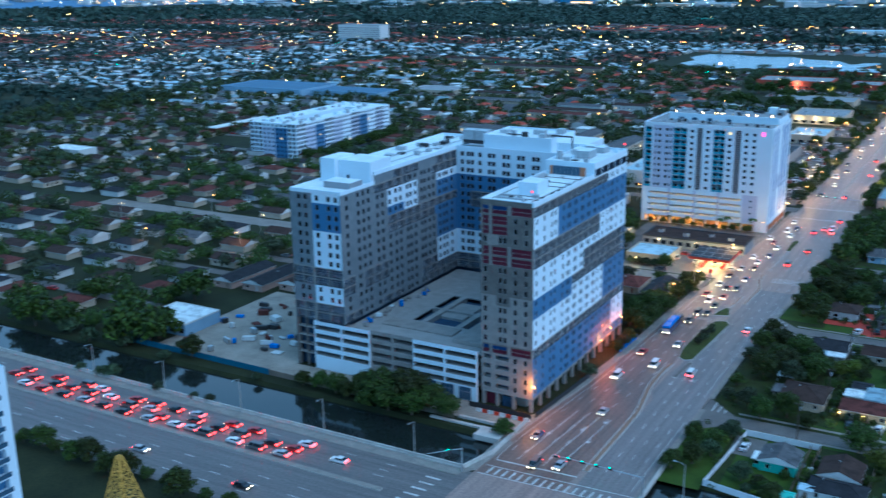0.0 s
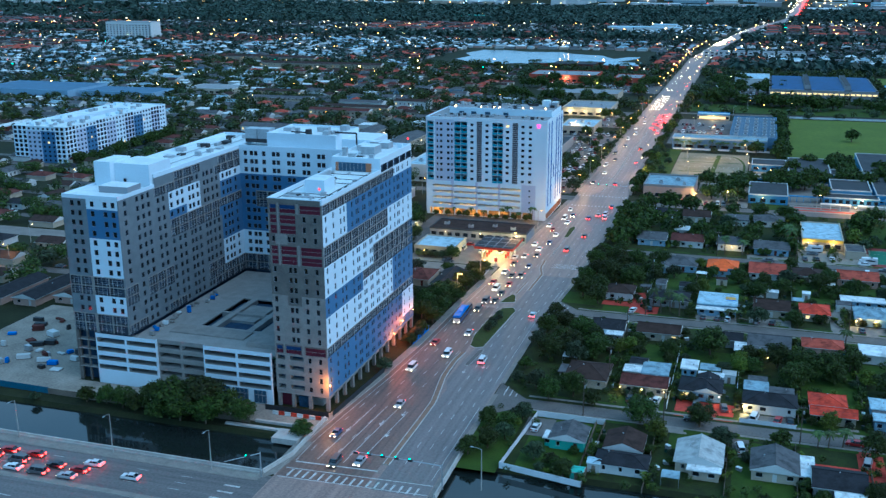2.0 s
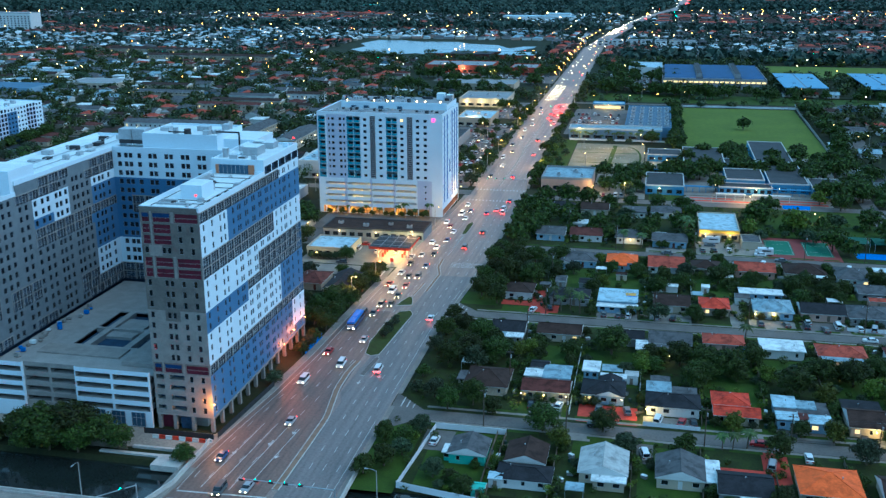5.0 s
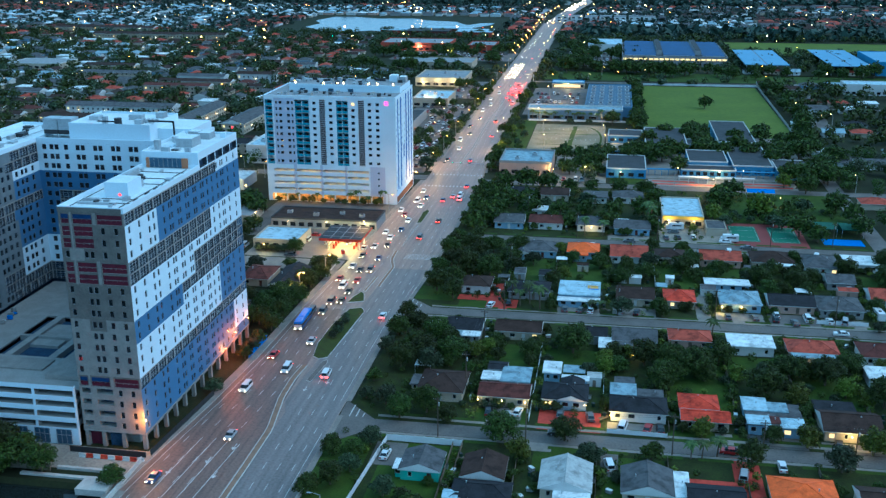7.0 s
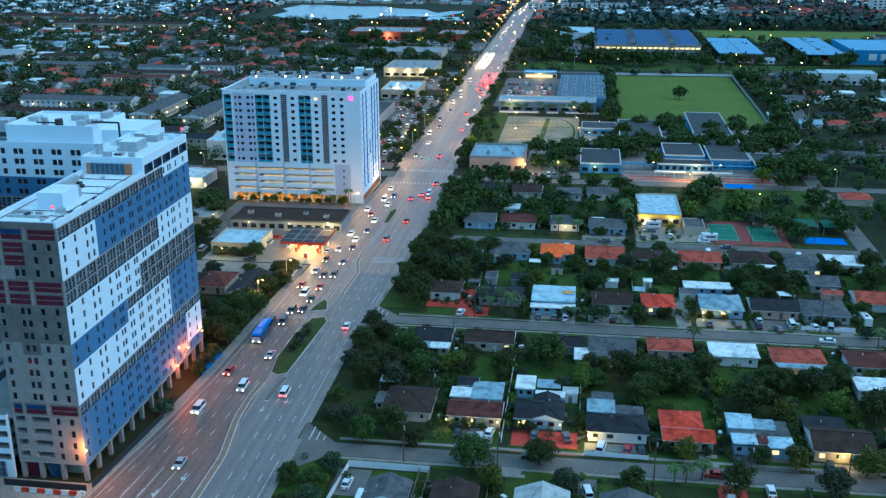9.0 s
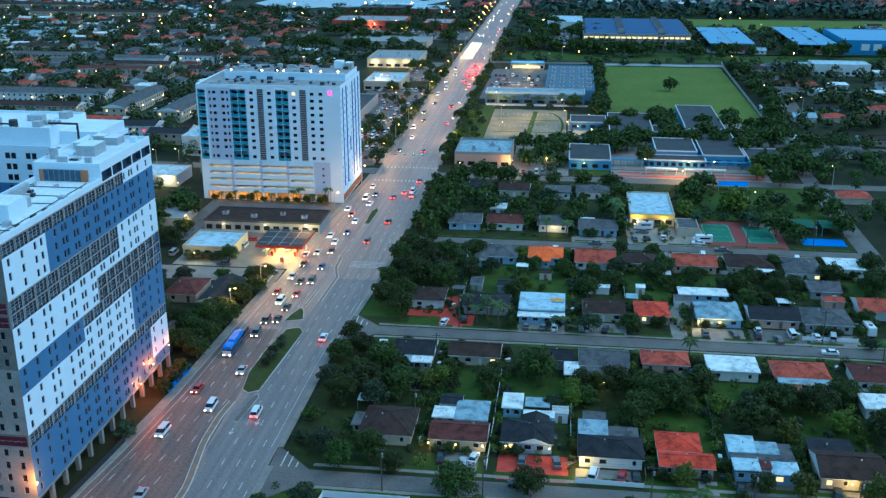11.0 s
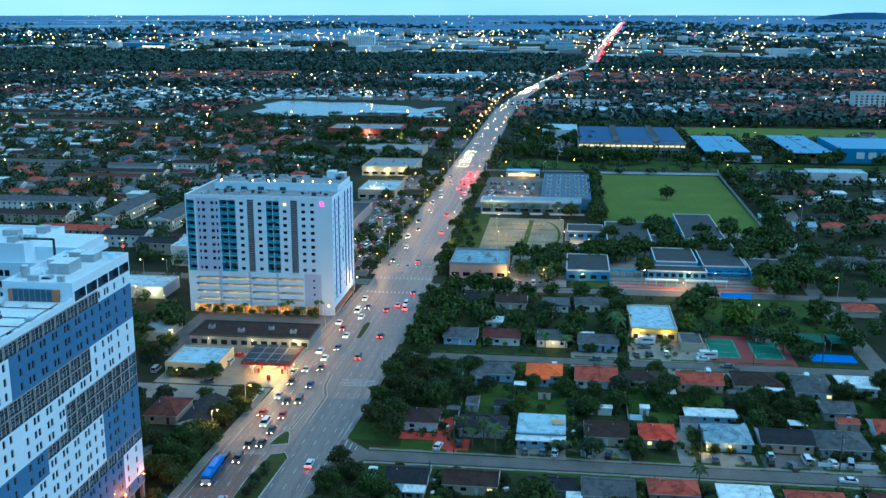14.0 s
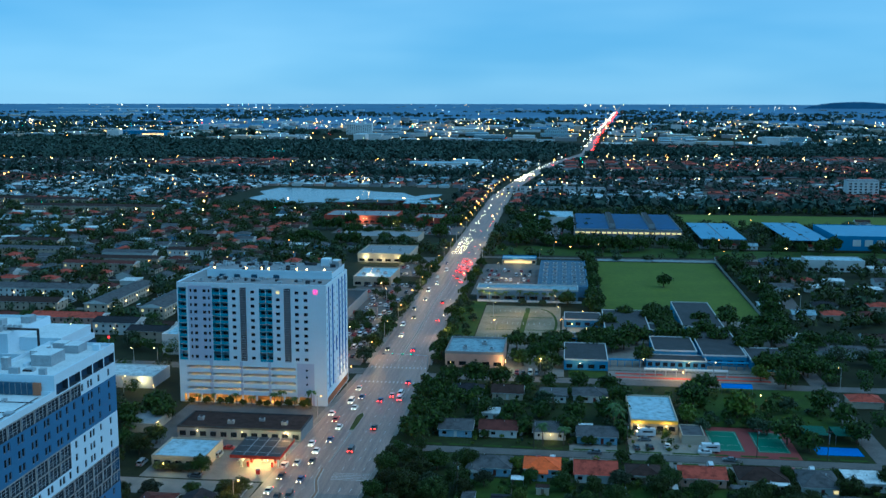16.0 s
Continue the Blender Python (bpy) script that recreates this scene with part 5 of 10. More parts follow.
def house(x, y0, y1, w, kind, roof, wall, label, ridge="x", h=2.8, rise=None, back=False, wings=()):
    """A one-storey house: walls with real openings, windows, a door, a roof, and wings of (dx, dy, w, d, kind, roof, ridge, height)."""
    d = y1 - y0
    w, d = w - 1.0, d - 1.0
    if len(label.split()) < 4:
        label += " standing in its garden"
    root = thing("house", (x, (y0 + y1) / 2, 0), label, "house", "houses of the streets")
    TAKEN.append((x - w / 2 - 0.5, y0, x + w / 2 + 0.5, y1))
    for dx, dy, bw, bd, *_ in wings:
        TAKEN.append((x + dx - bw / 2 - 0.5, (y0 + y1) / 2 + dy - bd / 2 - 0.5, x + dx + bw / 2 + 0.5, (y0 + y1) / 2 + dy + bd / 2 + 0.5))
    g = random.Random(int(x * 7 + y0 * 3))

    def block(cx, cy, bw, bd, kd, rf, rg, bh, first):
        n = max(2, int(bw / 3.2))
        holes, wins, door = [], [], None
        for i in range(n):
            c = bw * (i + 0.5) / n
            if first and i == n // 2:
                door = c
                holes.append((c - 0.5, c + 0.5, 0.1, 2.15, 0.15, wall))
            else:
                ww = g.choice((0.9, 1.3, 1.6))
                holes.append((c - ww / 2, c + ww / 2, 0.9, 2.1, 0.14, wall))
                wins.append((c, ww))
        s = Shape().facade((cx - bw / 2, cy - bd / 2), (1, 0), bw, 0, bh, holes, one(wall))
        s.facade((cx + bw / 2, cy - bd / 2), (0, 1), bd, 0, bh, [], one(wall))
        s.facade((cx - bw / 2, cy + bd / 2), (0, -1), bd, 0, bh, [], one(wall))
        s.facade((cx + bw / 2, cy + bd / 2), (-1, 0), bw, 0, bh, [], one(wall))
        part("wall", s, root)
        for c, ww in wins:
            part("window", window_mesh(ww, 1.2, LIT_PANE if g.random() < 0.07 else GLASS, W_WHITE), root, at=Matrix.Translation((cx - bw / 2 + c, cy - bd / 2 + 0.1, 0.9)))
        if door is not None:
            ds = Shape()
            ds.box(-0.5, 0, 0, 0.5, 0.08, 2.05, g.choice((FENCE_WOOD, W_WHITE, R_MAROON)))
            ds.tube((0.36, -0.06, 1.0), (0.36, 0.0, 1.0), 0.04, 0.04, CHROME, 5)
            part("door", ds, root, at=Matrix.Translation((cx - bw / 2 + door, cy - bd / 2 + 0.06, 0.1)))
        short = min(bw, bd) / 2 + 0.5
        rs = slope_roof(bw, bd, bh, (rise or short * 0.36), kd, rf, ridge=rg)
        part("roof", rs, root, at=Matrix.Translation((cx, cy, 0.004)))
        for k in range(1):
            vs = Shape()
            vs.tube((0, 0, 0), (0, 0, 0.5), 0.12, 0.1, STEEL, 6)
            vs.tube((0, 0, 0.5), (0, 0, 0.62), 0.2, 0.16, STEEL, 6)
            part("vent", vs, root, at=Matrix.Translation((cx + g.uniform(-0.3, 0.3) * bw, cy + g.uniform(-0.12, 0.12) * bd, bh + (0.2 if kd == "flat" else (rise or short * 0.36) * 0.7))))

    block(0, 0, w, d, kind, roof, ridge, h, True)
    for dx, dy, bw, bd, kd, rf, rg, bh in wings:
        block(dx, dy, bw, bd, kd, rf, rg, bh, False)
    ac = Shape()
    ac.box(-0.45, -0.45, 0.1, 0.45, 0.45, 1.0, DUCT, BLACK)
    part("air_conditioner", ac, root, at=Matrix.Translation((w / 2 + 0.7, d / 4, 0)))
    return root


# north side of the first street
house(-41.1, 243.7, 257.5, 12.5, "hip", R_BROWN, W_CREAM, "low house with a dark brown hip roof among trees", wings=((-6.5, 0.5, 3.4, 5.5, "flat", R_GREY, "x", 2.3),))
house(-24.5, 243.2, 252.2, 13.4, "gable", R_MAROON, W_CREAM, "cream house with a maroon shingle roof and porch lamps", wings=((2.0, 10.0, 7.0, 9.0, "flat", R_BLUE, "x", 2.6), (-4.0, 8.6, 5.4, 4.6, "flat", R_WHITE, "x", 2.5)))
house(-9.1, 244.0, 254.6, 12.0, "hip", R_CHAR, W_BLUE, "pale blue house with a charcoal gabled roof", wings=((1.6, 1.0, 5.4, 12.0, "gable", R_CHAR, "y", 3.0), (-4.2, 14.5, 4.1, 7.0, "flat", R_WHITE, "x", 2.6), (2.2, 8.4, 6.4, 2.4, "flat", R_WHITE, "x", 2.7)))
house(9.3, 239.8, 249.6, 14.4, "hip", R_CHAR, W_WHITE, "white house with a black hip roof and lit porch", wings=((-3.7, 8.4, 5.8, 6.5, "flat", R_BLUE, "x", 2.5), (3.0, 7.2, 6.0, 4.0, "flat", R_GREY, "x", 2.4)))
house(24.2, 244.5, 253.1, 10.0, "hip", R_RED, W_CREAM, "cream house with a red clay tile roof", ridge="y", wings=((1.1, -7.6, 11.0, 5.6, "gable", R_RED, "x", 2.7),))
house(41.8, 238.0, 250.6, 13.6, "flat", R_GREY, W_BLUE, "pale house under patched blue and grey metal roofs", h=2.6, wings=((-4.0, 4.6, 5.2, 6.6, "flat", R_SKY, "x", 3.0), (-4.1, -4.0, 4.6, 4.0, "flat", R_SKY, "x", 2.95), (3.8, -4.4, 5.0, 4.4, "hip", R_SKY, "x", 2.95), (1.2, 3.4, 4.2, 4.4, "flat", R_BLUE, "x", 3.0), (0.1, -3.4, 2.6, 3.0, "flat", R_MAROON, "x", 2.8)))
house(59.3, 237.2, 249.0, 14.0, "gable", R_BROWN, W_CREAM, "long low house with a dark brown shingle roof", wings=((-2.0, 8.5, 9.0, 5.0, "flat", R_CHAR, "x", 2.5),))
house(77.0, 239.0, 250.5, 12.5, "hip", R_RUST, W_WHITE, "white house with a faded terracotta hip roof")
house(93.5, 238.5, 249.5, 12.5, "gable", R_GREY, W_GREY, "grey house with a gable roof")
# south side of the second street
house(-41.0, 286.2, 296.6, 11.0, "gable", R_CHAR, W_GREY, "dark-roofed house with a white patio roof behind", wings=((2.6, -6.6, 4.5, 4.0, "flat", R_WHITE, "x", 2.4), (-2.8, -6.2, 5.0, 3.4, "flat", R_BLUE, "x", 2.3)))
house(-25.0, 287.0, 296.7, 14.0, "gable", R_BROWN, W_CREAM, "cream house with a brown gable roof")
house(-4.8, 287.3, 295.2, 12.0, "gable", R_CHAR, W_GREY, "dark-roofed house under a big tree", wings=((5.4, -7.5, 3.0, 7.0, "flat", R_WHITE, "x", 2.4),))
house(8.9, 285.2, 296.0, 13.2, "gable", R_GREY, W_WHITE, "house with a weathered grey roof", wings=((-3.4, -7.4, 5.0, 5.0, "flat", R_GREY, "x", 2.3),))
house(24.8, 288.1, 297.0, 12.6, "hip", R_RUST, W_PINK, "house with a dull red roof behind trees")
house(41.7, 285.8, 295.5, 13.2, "flat", R_WHITE, W_WHITE, "white flat-roofed house with small windows")
house(58.4, 284.5, 294.5, 14.2, "hip", R_RUST, W_PINK, "house with a red-brown hip roof and a grey awning", wings=((0, -6.2, 12.0, 2.6, "flat", R_BLUE, "x", 2.4),))
house(77.4, 284.0, 295.3, 13.0, "hip", R_MAROON, W_WHITE, "white house with a dark maroon roof")
house(75.5, 269.5, 277.7, 12.0, "flat", R_WHITE, W_WHITE, "bright white flat-roofed annexe")
house(94.0, 285.0, 295.3, 12.5, "hip", R_CHAR, W_CREAM, "cream house with a charcoal hip roof")
# north side of the second street
house(-42.8, 324.4, 335.6, 10.5, "hip", R_BROWN, W_WHITE, "white house with a grey-brown hip roof and red driveway")
house(-24.9, 321.7, 332.7, 14.0, "hip", R_CHAR, W_GREY, "house with a dark hip roof behind palms")
house(-8.4, 320.0, 333.8, 13.6, "flat", R_SKY, W_BLUE, "pale blue flat-roofed house with patio arches", h=3.1, wings=((0, -8.2, 12.8, 3.2, "flat", R_WHITE, "x", 2.2),))
house(9.6, 320.5, 332.1, 12.4, "gable", R_BROWN, W_CREAM, "house with a dark brown gable roof")
house(23.6, 320.4, 332.0, 10.2, "hip", R_RED, W_CREAM, "small house with a red clay hip roof")
house(42.6, 320.5, 334.0, 13.0, "hip", R_BLUE, W_BLUE, "house with a pale blue hip roof and lit yard", wings=((-2.5, 15.0, 14.0, 5.5, "flat", R_WHITE, "x", 2.5),))
house(58.2, 321.5, 332.6, 14.6, "gable", R_CHAR, W_PINK, "pinkish house with a black gable roof")
house(72.8, 319.8, 333.0, 14.0, "hip", R_GREY, W_GREY, "house with a grey hip roof and white fence")
house(89.7, 331.0, 342.8, 12.0, "gable", R_RUST, W_WHITE, "house with a dark red roof")
# south side of the third street
house(-25.1, 366.0, 378.0, 14.2, "hip", R_GREY, W_BLUE, "pale house with a grey hip roof", wings=((-5.0, -6.5, 4.0, 5.0, "gable", R_GREY, "y", 2.6),))
house(-8.7, 366.8, 378.3, 12.0, "hip", R_ORANGE, W_BLUE, "small house with a bright orange tile roof", wings=((-1.0, -6.5, 5.0, 4.0, "flat", R_ORANGE, "x", 2.5),))
house(7.9, 363.8, 377.2, 13.8, "gable", R_RUST, W_WHITE, "white house with a faded red roof")
house(22.6, 365.0, 375.5, 11.0, "hip", R_BROWN, W_CREAM, "house with a dark brown roof")
house(40.2, 364.6, 376.0, 15.0, "gable", R_RUST, W_PINK, "long house with a dull red gable roof")
house(58.3, 364.9, 378.0, 15.4, "hip", R_BROWN, W_CREAM, "long dark-roofed house", wings=((3.0, -7.0, 8.0, 3.0, "flat", R_WHITE, "x", 2.4),))
house(74.7, 361.5, 377.2, 12.4, "hip", R_GREY, W_WHITE, "house with grey hip roofs")
house(89.0, 366.7, 378.0, 11.6, "flat", R_WHITE, W_WHITE, "white flat-roofed house with small windows")
house(77.7, 346.0, 356.0, 9.6, "gable", R_GREY, W_GREY, "small grey-roofed house")
# north side of the third street
house(-39.6, 401.5, 413.5, 12.6, "gable", R_GREY, W_BLUE, "pale house with a grey gable roof")
house(-24.8, 402.7, 413.9, 14.0, "gable", R_MAROON, W_WHITE, "white house with a maroon roof")
house(-6.9, 402.5, 415.0, 12.0, "hip", R_GREY, W_WHITE, "white house with a grey hip roof and porch lamp")
house(9.4, 399.9, 411.4, 14.6, "gable", R_GREY, W_BLUE, "blue-grey house with a white annexe", wings=((-4.0, 7.0, 5.0, 3.5, "flat", R_WHITE, "x", 2.4),))
house(-28.8, 421.0, 428.8, 7.0, "flat", R_WHITE, W_WHITE, "small white outbuilding")
house(-40.0, 448.0, 459.0, 13.0, "hip", R_CHAR, W_GREY, "dark-roofed house among trees")
house(-24.0, 447.5, 459.0, 13.0, "gable", R_BROWN, W_CREAM, "brown-roofed house among trees")
house(-6.1, 446.1, 457.5, 11.0, "flat", R_GREY, W_WHITE, "small grey-roofed house")
house(8.2, 447.7, 459.2, 14.0, "hip", R_GREY, W_WHITE, "white house with a grey hip roof")
# south side of the first street
house(-38.9, 204.0, 213.4, 9.6, "gable", R_GREY, W_TEAL, "mint green house with a grey roof in a fenced lawn", ridge="y", wings=((-4.2, -1.5, 3.0, 3.6, "flat", R_WHITE, "x", 2.3),))
house(-24.9, 203.0, 213.4, 10.0, "gable", R_BROWN, W_WHITE, "dark-roofed house", ridge="y", wings=((0.6, -9.2, 12.0, 7.0, "hip", R_CHAR, "x", 2.5),))
house(-6.8, 201.0, 213.5, 11.6, "gable", R_PALE, W_CREAM, "house with a pale weathered gable roof", ridge="y", wings=((1.5, -7.0, 7.0, 3.4, "flat", R_WHITE, "x", 2.4),))
house(10.6, 201.9, 213.5, 11.4, "gable", R_GREY, W_CREAM, "house with a grey gable roof", ridge="y", wings=((6.8, 0.0, 3.4, 10.0, "flat", R_WHITE, "y", 2.5),))
house(24.6, 197.4, 208.5, 12.2, "gable", R_CHAR, W_GREY, "house with a dark roof and white patio", wings=((2.2, -7.4, 6.0, 4.6, "flat", R_WHITE, "x", 2.3),))
house(43.1, 200.8, 214.4, 14.0, "hip", R_ORANGE, W_CREAM, "house with a bright orange tile hip roof")
house(60.0, 201.0, 213.0, 12.5, "gable", R_BROWN, W_CREAM, "cream house with a brown roof")
patch_s = Shape()
patch_s.box(2.6, -4.2, 0, 6.0, -1.2, 0.05, CRANE_YELLOW)
patch_s.box(2.9, -5.0, 0, 6.2, -4.3, 0.06, BLUE_TARP)
tarp = thing("roof_tarpaulin", (-8.4, 330.6, 3.41), "yellow and blue tarpaulin lying on a flat roof", "tarpaulin")
part("sheet", patch_s, tarp)
# beside the avenue, behind the trees
house(-118.4, 320.0, 334.8, 10.6, "hip", R_MAROON, W_CREAM, "dark red hip-roofed house beside the west street")
house(-106.8, 315.0, 335.5, 9.6, "gable", R_CHAR, W_CREAM, "cream house with a dark grey gable roof", ridge="y")
house(-116.5, 289.5, 300.5, 9.5, "flat", R_GREY, W_PINK, "small house with a pale blue patched roof")

# rows behind the construction yard
for x, y0, y1, roof, label in ((-258, 256, 283, R_CHAR, "long pinkish row house with a dark roof"), (-245, 258, 285, R_CHAR, "long pinkish row house with a dark roof"), (-232, 264, 288, R_BROWN, "long row house with a dark brown roof"), (-219, 266, 288, R_BROWN, "long row house with a dark brown roof"), (-206, 268, 289, R_CHAR, "long pinkish row house with a dark roof"), (-256, 308, 331, R_CHAR, "dark-roofed row house on the back lane"), (-241, 307, 331, R_BROWN, "brown-roofed row house on the back lane"), (-226, 308, 332, R_CHAR, "dark-roofed row house on the back lane"), (-211, 308, 331, R_MAROON, "maroon-roofed row house on the back lane"), (-194, 309, 331, R_CHAR, "dark-roofed row house on the back lane"), (-178, 310, 332, R_BROWN, "brown-roofed row house on the back lane")):
    house(x, y0, y1, 10.5, "gable", roof, W_PINK, label, ridge="y", rise=1.6)


# ---- sheds, fences, lawns and drives ----
def shed(x, y, w, d, h, roof, wall, label):
    if len(label.split()) < 4:
        label += " in a back garden"
    t = thing("shed", (x, y, 0), label, "shed", "garden sheds")
    TAKEN.append((x - w / 2, y - d / 2, x + w / 2, y + d / 2))
    s = Shape()
    s.box(-w / 2, -d / 2, 0, w / 2, d / 2, h, wall)
    part("wall", s, t)
    part("roof", slope_roof(w, d, h, 0.5, "gable", roof, 0.2), t, at=Matrix.Translation((0, 0, 0.18)))
    ds = Shape()
    ds.box(-0.45, -0.05, 0, 0.45, 0, 1.9, FENCE_WOOD)
    part("door", ds, t, at=Matrix.Translation((0, -d / 2 - 0.01, 0.05)))


shed(-30.6, 196.5, 3.0, 3.2, 2.3, R_SKY, W_WHITE, "white shed behind the mint house")
shed(-33.8, 191.5, 3.0, 3.0, 2.0, W_TEAL, W_TEAL, "mint green shed in the fenced lawn")
shed(-1.9, 260.6, 3.6, 3.4, 2.6, R_PALE, W_WHITE, "white garden pavilion")
shed(-8.2, 354.5, 3.8, 3.0, 2.2, R_BROWN, W_CREAM, "small brown-roofed shed on the lawn")
shed(7.4, 344.0, 9.0, 2.4, 2.2, R_WHITE, W_WHITE, "long low white-roofed shed")
shed(21.5, 345.0, 2.6, 3.0, 2.4, R_WHITE, W_WHITE, "white garden shed")
shed(-19.5, 343.0, 6.5, 6.0, 2.4, R_CHAR, W_GREY, "dark-roofed shed")
shed(-29.5, 344.0, 3.6, 7.0, 2.4, R_GREY, W_GREY, "grey shed among bushes")
shed(33.5, 336.5, 4.6, 5.0, 2.4, R_GREY, W_WHITE, "grey-roofed shed")
shed(78.5, 341.0, 6.0, 4.0, 2.4, R_RUST, W_PINK, "red-roofed shed")
shed(-28.0, 263.0, 5.0, 5.2, 2.4, R_CHAR, W_GREY, "dark pergola behind the maroon-roofed house")


def fence(x0, y0, x1, y1, h, m, label, step=2.4):
    t = thing("fence", (x0, y0, 0), label, "fence", "garden fences")
    d = Vector((x1 - x0, y1 - y0, 0))
    n = max(1, round(d.length / step))
    rz = math.degrees(math.atan2(d.y, d.x))
    ln = d.length / n
    panel = Shape()
    panel.box(0.05, -0.02, 0.08, ln - 0.05, 0.02, h, m)
    panel.box(0.05, -0.05, h - 0.2, ln - 0.05, 0.05, h - 0.1, m)
    panel.box(0.05, -0.05, 0.2, ln - 0.05, 0.05, 0.3, m)
    panel = panel.mesh("panel")
    post = Shape()
    post.box(-0.06, -0.06, 0, 0.06, 0.06, h + 0.12, m)
    post = post.mesh("post")
    turn = pose(0, 0, 0, 0, 0, rz)
    for k in range(n + 1):
        part("post", post, t, at=turn @ Matrix.Translation((k * ln, 0, 0)))
        if k < n:
            part("panel", panel, t, at=turn @ Matrix.Translation((k * ln, 0, 0)))


fence(-50.0, 221.6, -31.8, 221.4, 1.7, FENCE_WHITE, "white vinyl fence round the mint house's lawn")
fence(-50.0, 221.6, -52.6, 190.6, 1.5, FENCE_WHITE, "white fence beside the lawn")
fence(-52.6, 190.6, -32.2, 186.8, 1.7, FENCE_WHITE, "white vinyl fence above the canal")
fence(-32.2, 186.8, -31.8, 221.4, 1.4, FENCE_WOOD, "dark fence between two gardens")
for k, x in enumerate((-33.0, -17.4, 0.6, 16.6, 33.4, 49.8, 66.4, 83.0)):
    if x > -30:
        fence(x, 236.5 if k % 2 else 250, x, 283, 1.5, FENCE_WHITE if k in (1, 2) else FENCE_WOOD, "low fence between two back gardens", 3.6)
    fence(x, 336, x, 364, 1.4, FENCE_WOOD if k % 3 else FENCE_WHITE, "low fence between two back gardens", 3.6)
    fence(x - 1, 188, x - 1, 222, 1.4, FENCE_WOOD, "weathered fence between two gardens", 3.6)
fence(1.8, 233.6, 16.0, 233.2, 1.2, FENCE_WHITE, "low white front wall", 2.4)
fence(64.5, 314.6, 79.5, 314.6, 1.3, FENCE_WHITE, "low white front garden fence")


def patch(name, x0, y0, x1, y1, m, label, z=0.03, category="ground"):
    s = Shape()
    s.face([(x0, y0, z), (x1, y0, z), (x1, y1, z), (x0, y1, z)], m)
    return setting(name, s, label, category)


GARDEN = mat("garden_grass_and_earth", (0.036, 0.052, 0.008), 0.95, size=3.5, fine=0.5, other=(0.014, 0.015, 0.006), bump=0.03)
for k, (y0, y1) in enumerate(((191.8, 225.9), (231.9, 304.2), (310.4, 386.5), (392.5, 474.6))):
    patch(f"garden_ground_{k + 1}", -62.8, y0, 98.8, y1, GARDEN, "patchy garden grass and bare earth", 0.018, "garden")
k = 1
for x0, y0, x1, y1 in ((-49.5, 191, -32.5, 221), (-47, 310.8, -31.5, 318.5), (18, 245, 33, 284), (-33, 266, -18, 284), (49.9, 255, 66, 282), (-32, 336, -17.8, 365), (-17, 336, 0, 364), (17, 336, 33, 364), (34, 352, 49.5, 363.5), (-31, 233, -18, 242), (-64, 188, -53, 222), (-62, 317, -49, 330), (1, 189, 15, 222), (-15, 213, -1, 225), (17, 230.5, 33, 237.5), (50, 360, 66, 364), (68, 346, 83, 360), (86, 344, 99, 362), (-17.2, 257, 0.2, 283), (34, 275, 49, 285)):
    patch(f"lawn_{k}", x0, y0, x1, y1, LAWN, "green lawn", 0.03 + 0.002 * (k % 4), "lawn")
    k += 1
k = 1
for x0, y0, x1, y1, m, label in (
    (-15.2, 233, 0.2, 243.6, RED_PAVER, "red paver forecourt"), (-38, 311, -33.6, 336, RED_PAVER, "red paver driveway"), (-33.6, 311, -28, 321, RED_PAVER, "red paver driveway"), (-48, 319, -38, 323.8, RED_PAVER, "red paver path"),
    (1.8, 233.8, 15.6, 239.4, CONCRETE_PAVE, "pale concrete forecourt"), (-28, 233, -19.5, 243, CONCRETE_PAVE, "concrete driveway"), (27.5, 232, 31.5, 237.5, CONCRETE_PAVE, "concrete driveway"), (35, 232, 48.5, 238, SIDE_ASPHALT, "asphalt forecourt"), (52, 232, 66, 237, SIDE_ASPHALT, "asphalt forecourt"),
    (-15, 310.6, -1.5, 317, CONCRETE_PAVE, "pale tiled forecourt"), (50.5, 310.6, 65.5, 321, SIDE_ASPHALT, "asphalt forecourt"), (34.5, 310.6, 49, 320, CONCRETE_PAVE, "concrete forecourt"), (2.5, 310.6, 16, 320, CONCRETE_PAVE, "concrete forecourt"), (66.5, 310.6, 80, 319, CONCRETE_PAVE, "concrete forecourt"), (28.6, 311, 33, 336, CONCRETE_PAVE, "concrete driveway"),
    (-17.3, 222, -11, 226, CONCRETE_PAVE, "concrete driveway"), (0.5, 213, 4.5, 226, SIDE_ASPHALT, "dark driveway"), (30, 209, 36, 226, RED_PAVER, "red paver driveway"), (16, 212, 30, 215, RED_PAVER, "red paver terrace"), (-52, 210, -44.5, 220.8, SIDE_ASPHALT, "asphalt yard"),
    (-14, 379, -4, 386, CONCRETE_PAVE, "concrete driveway"), (0, 378, 14, 386, CONCRETE_PAVE, "concrete driveway"), (32, 377, 52, 386, CONCRETE_PAVE, "concrete driveway"), (66, 378, 84, 386, CONCRETE_PAVE, "concrete driveway"), (20, 393, 48, 414, SAND, "pale gravel yard"), (0, 393, 16, 399.5, CONCRETE_PAVE, "concrete driveway")):
    patch(f"drive_{k}", x0, y0, x1, y1, m, label, 0.045 + 0.003 * (k % 3), "driveway")
    k += 1
for y in (225.2, 233.9, 303.0, 311.6):
    patch(f"pavement_{int(y)}", -55, y - 0.6, 100, y + 0.6, CONCRETE_PAVE, "concrete side path", 0.06, "pavement")


